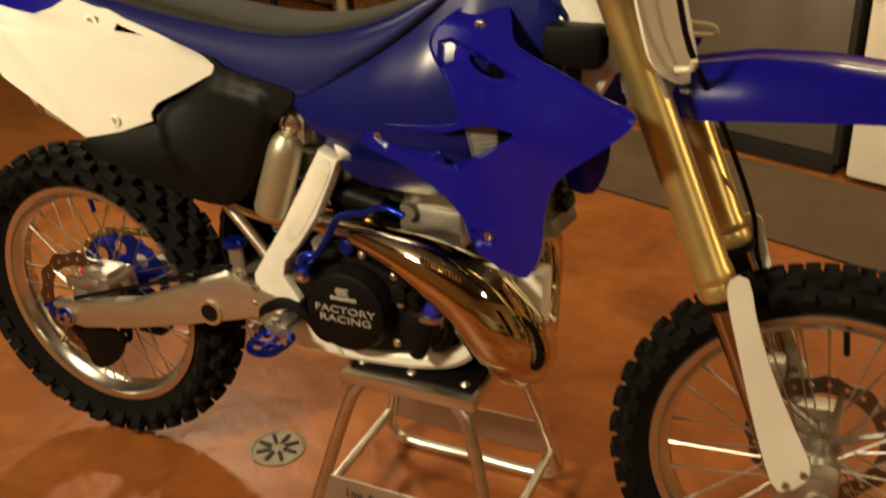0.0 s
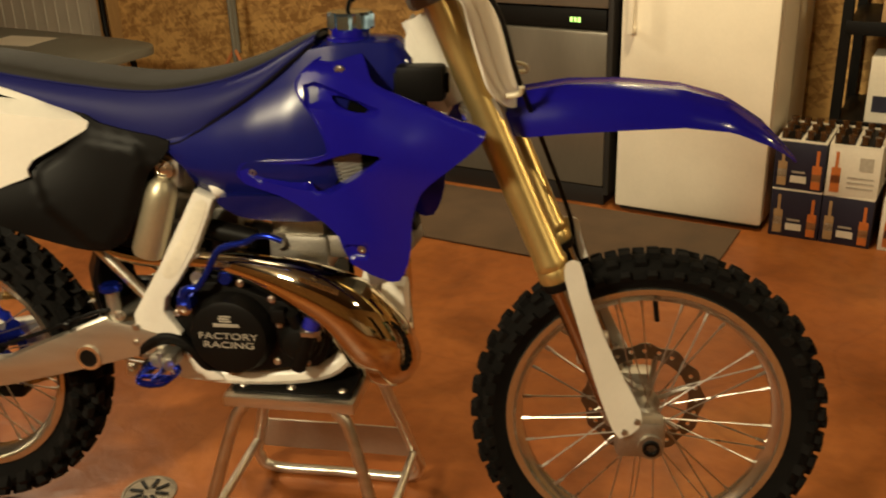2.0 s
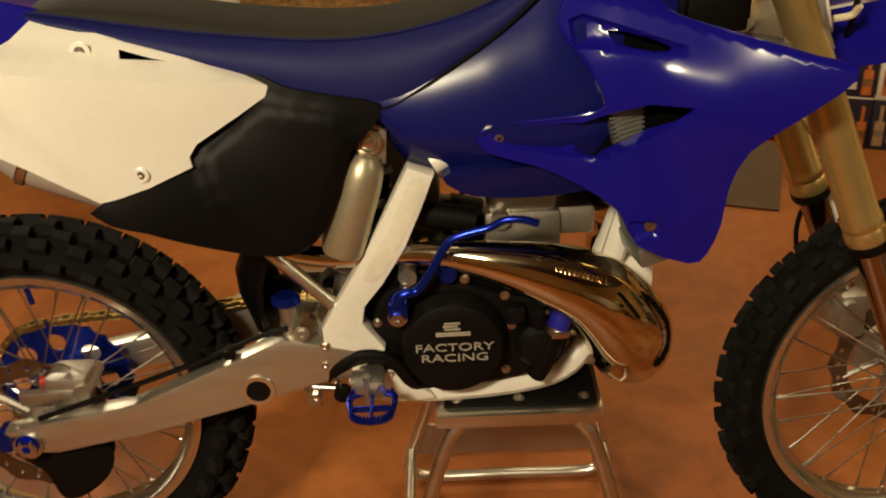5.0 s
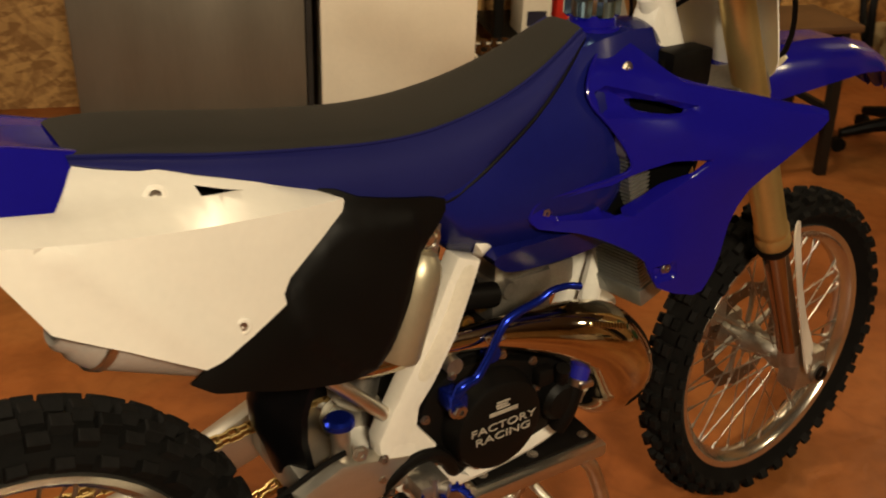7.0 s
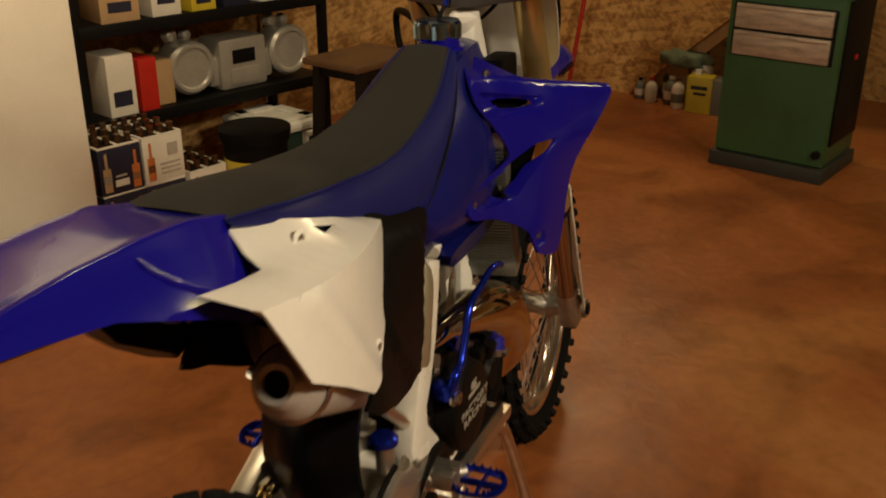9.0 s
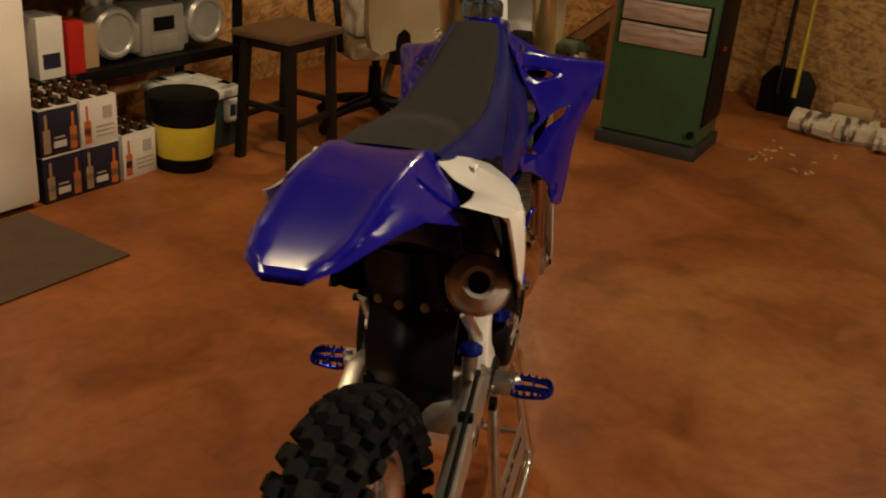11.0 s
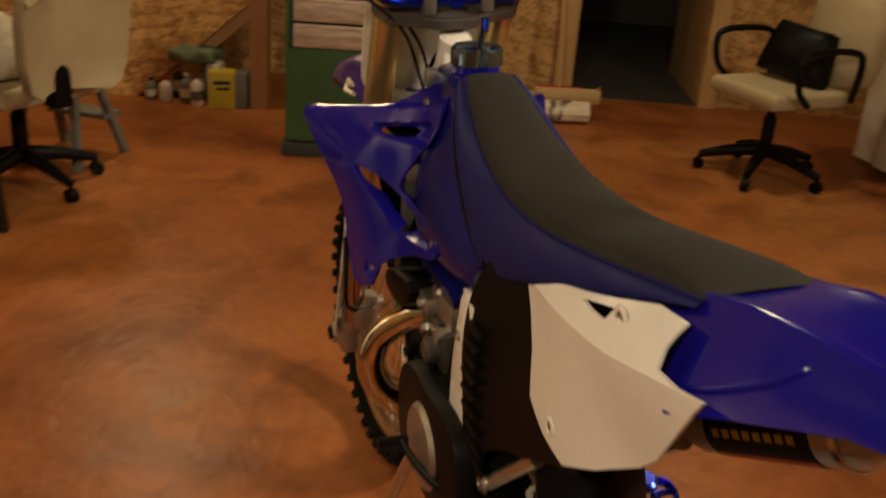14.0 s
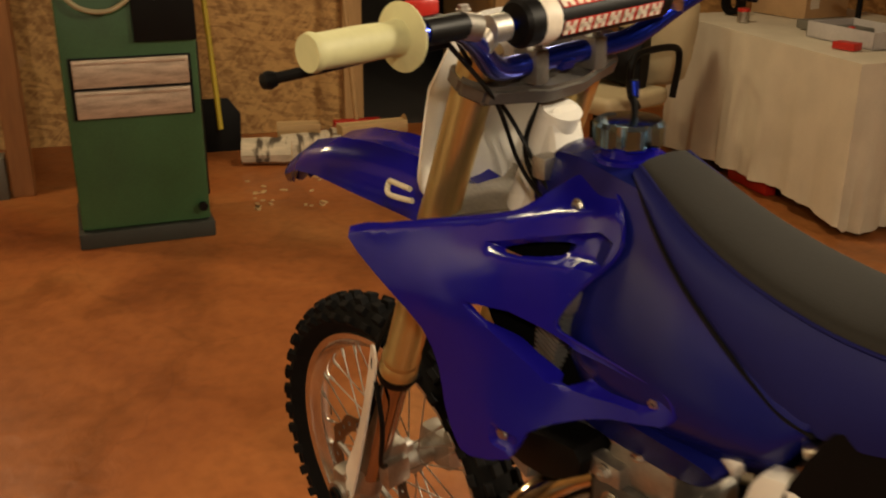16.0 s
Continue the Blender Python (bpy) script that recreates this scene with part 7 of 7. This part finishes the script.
# fork, clamps, bars
SLOPE = Vector((0.418, 0, -1)).normalized()
for s in (-1, 1):
    top = Vector((1.106, 0.103 * s, 1.184))
    ring = top + SLOPE * 0.56
    leg = part("fork_tube", lathe([(0.020, -0.004), (0.027, 0), (0.0272, 0.24), (0.0285, 0.25), (0.0285, 0.53), (0.031, 0.535), (0.031, 0.545), (0.029, 0.55), (0.031, 0.555), (0.032, 0.57), (0.030, 0.576)], 32, along(top, ring)), GOLD, bike, "gold anodised upper fork tube")
    part("wiper_seal", lathe([(0.0325, 0.574), (0.033, 0.582), (0.030, 0.59), (0.025, 0.592)], 28, along(top, ring)), BLACK_PLASTIC, leg)
    part("fork_cap", join(lathe([(0.026, -0.012), (0.024, -0.018), (0.016, -0.018), (0.014, -0.012), (0.006, -0.012)], 24, along(top, ring)), lathe([(0.0275, -0.012), (0.0275, 0.002)], 24, along(top, ring))), GOLD, leg, "gold fork cap")
    low = top + SLOPE * 0.845
    part("fork_slider", rod(top + SLOPE * 0.58, low, 0.0235, 24), SLIDER, leg, "chromed lower fork leg")
    part("axle_lug", join(box(1.44, 1.533, 0.103 * s - 0.025, 0.103 * s + 0.025, 0.301, 0.378, 0.016), rod((1.506, 0.07 * s, 0.330), (1.506, 0.135 * s, 0.330), 0.024, 24), rod((1.445, 0.103 * s, 0.37), (1.432, 0.103 * s, 0.42), 0.026)), CAST, leg, "cast axle lug")
    part("axle_end", lathe([(0.016, 0), (0.016, 0.006), (0.010, 0.006), (0.009, -0.02)], 20, along((1.506, 0.135 * s, 0.330), (1.506, s, 0.330))), BLACK_SATIN, leg)
    GUARD = [(1.325, 0.712), (1.350, 0.712), (1.366, 0.655), (1.396, 0.57), (1.437, 0.48), (1.470, 0.415), (1.466, 0.385), (1.43, 0.372), (1.405, 0.42), (1.375, 0.51), (1.345, 0.61), (1.325, 0.68)]
    gsh = bulge([(1.335, 0.71, 0.132), (1.375, 0.655, 0.121), (1.41, 0.57, 0.115), (1.45, 0.48, 0.113), (1.48, 0.41, 0.118), (1.325, 0.68, 0.138), (1.345, 0.60, 0.143), (1.375, 0.51, 0.145), (1.405, 0.42, 0.147), (1.43, 0.372, 0.144)])
    b = moved(sheet(GUARD, gsh, 0.004, [], 0.014, 2), Matrix.Translation((0.016, 0, -0.018)))
    gd = part("fork_guard", b if s > 0 else flip(b), WHITE_PLASTIC, bike, "white plastic fork guard", 50)
    for q in ((1.462, 0.398), (1.438, 0.382)):
        part("bolt", bolt((q[0] + 0.016, s * (gsh(*q) - 0.001), q[1] - 0.018), (0, s, 0), 0.005, 0.005), STEEL, gd)
def clamp(at, half, wide, thick, mt, label):
    out = [(0.035, half + 0.04), (0.0, half + 0.048), (-0.035, half + 0.03), (-0.05, half - 0.03), (-0.06, 0.03)]
    pts = out + [(a, -b) for a, b in out[::-1]] + [(0.035, -half - 0.04), (0.04, -half + 0.03), (0.022, -0.03), (0.022, 0.03), (0.04, half - 0.03)]
    bm = bmesh.new()
    f = bm.faces.new([bm.verts.new((x * wide, y, 0)) for x, y in pts])
    g = bmesh.ops.extrude_face_region(bm, geom=[f])
    bmesh.ops.translate(bm, verts=[v for v in g["geom"] if isinstance(v, bmesh.types.BMVert)], vec=(0, 0, thick))
    bmesh.ops.bevel(bm, geom=bm.edges[:], offset=0.005, segments=2, affect="EDGES")
    return part(label, moved(bm, Matrix.Translation(at) @ Matrix.Rotation(radians(-24), 4, "Y")), mt, bike)
tagged(clamp((1.116, 0, 1.142), 0.088, 0.95, 0.026, DARK_CAST, "upper_triple_clamp"), "grey cast upper triple clamp")
tagged(clamp((1.206, 0, 0.938), 0.080, 0.85, 0.04, CAST, "lower_triple_clamp"), "grey cast lower triple clamp")
part("stem_nut", lathe([(0.02, 0), (0.02, 0.012), (0.012, 0.016), (0.008, 0.012)], 6, along((1.075, 0, 1.166), (1.060, 0, 1.204))), BLUE_ANO, bike, "blue stem nut")
BAR = [(0.957, 0.416, 1.266), (0.969, 0.315, 1.261), (0.985, 0.245, 1.255), (1.02, 0.185, 1.226), (1.055, 0.125, 1.184), (1.068, 0.07, 1.176), (1.070, 0, 1.176)]
BAR = BAR + [(a, -b, c) for a, b, c in BAR[-2::-1]]
part("handlebar", tube(BAR, [0.011] * 3 + [0.0125] + [0.014] * 5 + [0.0125] + [0.011] * 3, 16, 6), BLUE_ANO, bike, "blue anodised handlebar")
for s in (-1, 1):
    part("bar_clamp", join(box(1.049, 1.091, 0.052 * s - 0.012, 0.052 * s + 0.012, 1.150, 1.194, 0.007), bolt((1.057, 0.052 * s, 1.194), (0, 0, 1), 0.005, 0.005), bolt((1.083, 0.052 * s, 1.194), (0, 0, 1), 0.005, 0.005)), DARK_CAST, bike, "cast bar clamp")
    grip = part("grip", join(lathe([(0.014, 0.107), (0.033, 0.105), (0.034, 0.102), (0.028, 0.100), (0.018, 0.097), (0.0165, 0.088), (0.0175, 0.05), (0.0165, 0.0), (0.0185, -0.006), (0.017, -0.012), (0.004, -0.012)], 28, along((0.957, 0.424 * s, 1.266), (0.9695, 0.31 * s, 1.261)))), GRIP, bike, "pale green rubber grip")
    part("cross_bar_clamp", join(rod((1.028, 0.172 * s, 1.215), (1.022, 0.150 * s, 1.238), 0.012), lathe([(0.016, -0.012), (0.016, 0.012)], 18, along((1.022, 0.152 * s, 1.238), (1.022, 0, 1.238)))), CAST, bike)
part("cross_bar", rod((1.022, -0.15, 1.238), (1.022, 0.15, 1.238), 0.007), BLUE_ANO, bike)
pad = part("bar_pad", lathe([(0.008, -0.125), (0.024, -0.125), (0.028, -0.12), (0.028, 0.12), (0.024, 0.125), (0.008, 0.125)], 28, Matrix.Translation((1.022, 0, 1.238))), BLACK_PLASTIC, bike, "black foam bar pad with a white band and print")
part("pad_band", lathe([(0.0284, 0.075), (0.0287, 0.078), (0.0287, 0.098), (0.0284, 0.100)], 28, Matrix.Translation((1.022, 0, 1.238)), True), INK, pad, "white band")
marks = []
for ang in (215, 150):
    for i in range(7):
        y = 0.062 - 0.025 * i
        b = join(box(-0.0082, 0.0082, -0.0095, -0.0025, 0.0283, 0.0292, 0), box(-0.0082, 0.0082, 0.0025, 0.0095, 0.0283, 0.0292, 0), box(-0.0026, 0.0026, -0.0095, 0.0095, 0.0283, 0.0292, 0))
        marks.append(moved(b, Matrix.Translation((1.022, y, 1.238)) @ Matrix.Rotation(radians(ang - 270 + 10), 4, "Y")))
part("pad_print", join(*marks), INK, pad, "white maker's print as plain bars")
part("pad_outline", join(*[moved(box(-0.0092, 0.0092, -0.100, 0.072, 0.0278, 0.0284, 0), Matrix.Translation((1.022, 0, 1.238)) @ Matrix.Rotation(radians(a - 260), 4, "Y")) for a in (215, 150)]), RED, pad, "red edging behind the print")
part("clutch_lever", join(tube([(1.0, 0.265, 1.228), (1.02, 0.28, 1.221), (1.03, 0.31, 1.216), (1.043, 0.35, 1.211), (1.056, 0.385, 1.207)], [0.009, 0.008, 0.0065, 0.006, 0.006], 10), lathe([(0.001, -0.01), (0.008, -0.007), (0.010, 0), (0.008, 0.007), (0.001, 0.01)], 16, Matrix.Translation((1.058, 0.39, 1.206)))), BLACK_SATIN, bike, "black clutch lever with ball end")
part("clutch_perch", join(box(0.965, 1.01, 0.225, 0.275, 1.223, 1.258, 0.007), rod((0.962, 0.215, 1.245), (0.952, 0.275, 1.248), 0.0145), rod((1.0, 0.24, 1.233), (1.03, 0.20, 1.233), 0.007)), BLACK_SATIN, bike, "black clutch perch")
part("clutch_adjuster", join(box(0.975, 0.998, 0.232, 0.262, 1.258, 1.273, 0.003)), RED, bike, "red hot start lever")
part("clutch_bracket", join(rod((0.958, 0.195, 1.240), (0.963, 0.215, 1.245), 0.0145), bolt((0.97, 0.205, 1.258), (0, 0, 1), 0.006, 0.006)), CAST, bike)
part("throttle_housing", join(rod((0.955, -0.285, 1.248), (0.96, -0.235, 1.245), 0.027), box(0.955, 1.0, -0.27, -0.245, 1.208, 1.248, 0.008)), BLACK_SATIN, bike, "black throttle housing")
part("front_master_cylinder", join(rod((0.975, -0.20, 1.248), (1.0, -0.25, 1.248), 0.014), box(0.965, 1.005, -0.215, -0.165, 1.245, 1.275, 0.007), rod((0.96, -0.175, 1.235), (0.963, -0.195, 1.240), 0.018), bolt((0.985, -0.18, 1.275), (0, 0, 1), 0.006, 0.004), bolt((0.985, -0.20, 1.275), (0, 0, 1), 0.006, 0.004)), CAST, bike, "cast front brake master cylinder")
part("brake_lever", tube([(1.0, -0.25, 1.233), (1.025, -0.30, 1.221), (1.043, -0.35, 1.211), (1.055, -0.39, 1.206)], [0.009, 0.007, 0.006, 0.008], 10), BLACK_SATIN, bike, "black brake lever")
# hoses and cables round the steering head
for pts, r in (([(0.99, -0.18, 1.255), (1.08, -0.17, 1.26), (1.215, -0.13, 1.16), (1.262, -0.11, 1.02), (1.30, 0.04, 0.86), (1.345, 0.125, 0.70), (1.36, 0.13, 0.62), (1.40, 0.12, 0.50)], 0.0045), ([(1.01, 0.21, 1.25), (1.08, 0.15, 1.20), (1.10, 0.06, 1.10), (1.04, 0.05, 1.02), (0.93, 0.06, 0.93)], 0.003), ([(0.975, -0.255, 1.225), (1.07, -0.20, 1.235), (1.135, -0.10, 1.19), (1.135, -0.03, 1.11), (1.10, 0.035, 1.05), (1.02, 0.05, 0.98)], 0.0038), ([(0.98, 0.25, 1.24), (1.08, 0.10, 1.13), (1.08, 0.06, 1.04), (1.0, 0.06, 0.98)], 0.003)):
    part("cable", tube(pts, r, 8, 6), BLACK_PLASTIC, bike)
ign = part("ignition_box", join(box(1.045, 1.130, -0.082, -0.036, 0.972, 1.034, 0.008), box(1.038, 1.137, -0.065, -0.055, 0.985, 1.02, 0.003)), BLACK_PLASTIC, bike, "black ignition unit by the steering head")
part("connector", rod((1.085, -0.058, 0.975), (1.085, -0.054, 0.94), 0.012), BLACK_SATIN, ign)
part("cable_clamp", box(1.035, 1.06, 0.03, 0.06, 1.03, 1.06, 0.005), CAST, bike)

# front number plate, fender
NP = [(-0.10, 1.222), (0.09, 1.222), (0.118, 1.205), (0.130, 1.14), (0.130, 1.03), (0.122, 0.998), (0.10, 0.972), (0.06, 0.958), (-0.06, 0.958), (-0.11, 0.972), (-0.138, 0.998), (-0.146, 1.03), (-0.146, 1.14), (-0.13, 1.205)]


def plate_x(y, z):
    return 1.185 + (1.222 - z) * 0.27 - 1.7 * y * y - 0.6 * max(0, z - 1.14) * min(1, (y / 0.15) ** 2)


b = sheet(NP, lambda y, z: plate_x(y, z), 0.004, [], 0.016, 3)
for v in b.verts:
    v.co = Vector((v.co.y, v.co.x, v.co.z))
plate_ob = part("front_number_plate", b, WHITE_PLASTIC, bike, "white front number plate", 50)
CREAM = mat("cream_plastic", (0.62, 0.55, 0.38), 0.4)
part("plate_hose_guide", tube([(1.235, -0.10, 0.985), (1.258, -0.105, 0.99), (1.262, -0.115, 1.004)], 0.005, 8), CREAM, plate_ob, "cream plastic hose guide")
part("plate_hose_guide", tube([(1.205, 0.145, 0.985), (1.245, 0.150, 0.984), (1.262, 0.145, 0.986), (1.262, 0.140, 0.998), (1.245, 0.145, 1.002), (1.205, 0.148, 1.003)], 0.004, 8, 3, True), CREAM, plate_ob, "cream plastic hose guide")
FFX = [1.155, 1.20, 1.26, 1.34, 1.44, 1.54, 1.62, 1.69, 1.742]
FF_TOP = [0.955, 0.970, 0.980, 0.992, 0.992, 0.982, 0.960, 0.915, 0.858]
FF_W = [0.055, 0.062, 0.068, 0.078, 0.086, 0.088, 0.082, 0.066, 0.03]
FF_DROP = [0.02, 0.05, 0.075, 0.078, 0.07, 0.055, 0.042, 0.026, 0.004]
sects = []
for i in range(33):
    x = FFX[0] + (FFX[-1] - FFX[0]) * i / 32
    t, w, d = [float(np.interp(x, FFX, c)) for c in (FF_TOP, FF_W, FF_DROP)]
    def ff(k):
        p = [(x, w - k, t - d), (x, w * 0.97 - k, t - d * 0.75 - k), (x, w * 0.82 - k, t - d * 0.32 - k), (x, w * 0.6, t - 0.006 - k), (x, w * 0.42, t + 0.001 - k), (x, w * 0.2, t - 0.004 - k), (x, 0, t - 0.005 - k)]
        return p + [(a, -b_, c) for a, b_, c in p[-2::-1]]
    sects.append(ff(0.0) + ff(0.0035)[::-1])
part("front_fender", loft(sects), BLUE, bike, "glossy blue front fender", 35)
fc = part("front_caliper", join(box(1.385, 1.435, 0.05, 0.095, 0.385, 0.47, 0.012), box(1.37, 1.40, 0.06, 0.11, 0.40, 0.45, 0.008), rod((1.40, 0.04, 0.45), (1.40, 0.11, 0.45), 0.013)), CAST, bike, "grey front brake caliper")
part("caliper_bracket", box(1.39, 1.42, 0.094, 0.102, 0.405, 0.425, 0.002), RED, fc, "red pin plug")
part("brake_hose_lower", tube([(1.345, 0.135, 0.64), (1.33, 0.14, 0.56), (1.35, 0.135, 0.48), (1.385, 0.10, 0.44)], 0.0045, 8), BLACK_PLASTIC, bike)

# the engine and what is bolted to its flank sit close to the frame
for ob in bpy.data.objects:
    if ob.parent == bike and ob.name.startswith(("engine", "kick_", "expansion_chamber", "pipe_", "brake_pedal", "master_cylinder", "reservoir_cap", "pedal_clevis", "coolant_hose", "hose_clamp", "lower_hose")):
        ob.matrix_basis = Matrix.Translation((-0.009, 0.034, -0.004)) @ ob.matrix_basis

# the tail, its panels and the silencer sit a little higher and further ahead
TAIL = ("side_number_panel", "side_cover", "airbox", "mud_flap", "inner_bolt", "silencer", "rear_fender", "fender_crease", "fender_skirt", "under_tray", "inner_fender")
for ob in bpy.data.objects:
    if ob.parent == bike and ob.name.startswith(TAIL):
        ob.matrix_basis = Matrix.Translation((0.012, 0.006 if ob.name.startswith("silencer") else 0.0, 0.004 if ob.name.startswith("silencer") else 0.010)) @ ob.matrix_basis

# the bars are turned a little to the left, with all that hangs on the fork
STEERED = ("front_wheel", "fork_tube", "fork_guard", "upper_triple_clamp", "lower_triple_clamp", "stem_nut", "handlebar", "bar_clamp", "grip", "cross_bar", "bar_pad", "clutch_", "throttle_housing", "front_", "brake_lever", "brake_hose_lower")
pivot = Matrix.Translation((1.10, 0, 1.0))
STEER = pivot @ Matrix.Rotation(radians(3.2), 4, -SLOPE) @ pivot.inverted()
for ob in list(bpy.data.objects):
    if ob.parent == bike and ob.name.startswith(STEERED):
        if ob.name.startswith(("clutch_", "throttle_housing", "front_master", "brake_lever")):
            ob.matrix_basis = Matrix.Translation((0.023, -0.018 if ob.name.startswith(("throttle", "front_master", "brake_lever")) else 0.018, 0.012)) @ ob.matrix_basis
        ob.matrix_basis = STEER @ ob.matrix_basis

# the engine's left: hoses and a shield under the tank
for pts, r in (([(0.90, 0.085, 0.70), (0.895, 0.10, 0.60), (0.90, 0.095, 0.50), (0.895, 0.085, 0.44)], 0.006), ([(0.80, 0.095, 0.70), (0.79, 0.115, 0.62), (0.80, 0.12, 0.54), (0.815, 0.11, 0.47)], 0.006), ([(0.74, 0.09, 0.72), (0.73, 0.105, 0.60), (0.70, 0.10, 0.50)], 0.004)):
    part("breather_hose", tube(pts, r, 8, 6), BLACK_PLASTIC, bike)
part("cable_tie", lathe([(0.024, 0), (0.024, 0.004), (0.0225, 0.004), (0.0225, 0)], 20, along((0.944, 0.043, 0.535), (0.96, 0.035, 0.58)), True), BLACK_PLASTIC, frame_main)
part("radiator_shield", plate([(0.90, 0.735), (0.985, 0.72), (1.04, 0.695), (1.03, 0.665), (0.95, 0.665), (0.89, 0.70)], 0.07, 0.13, 0.008, 2), BLACK_PLASTIC, bike, "black shield under the radiator")
part("head_stay", join(box(0.85, 0.90, 0.05, 0.075, 0.70, 0.73, 0.006), bolt((0.875, 0.075, 0.715), (0, 1, 0), 0.009, 0.008)), CAST, engine)
for i in range(9):
    at = Matrix.Translation((0.598 - 0.0012 * (i - 5) ** 2, 0.1215 - 0.0002 * (i - 5) ** 2, 0.60 + 0.026 * i))
    if i == 0:
        rib = part("cover_rib", box(-0.035, 0.018, -0.006, 0.005, -0.0045, 0.0045, 0.002, 1), BLACK_PLASTIC, bike)
        rib.matrix_basis = at
    else:
        share("cover_rib", rib, at, bike)
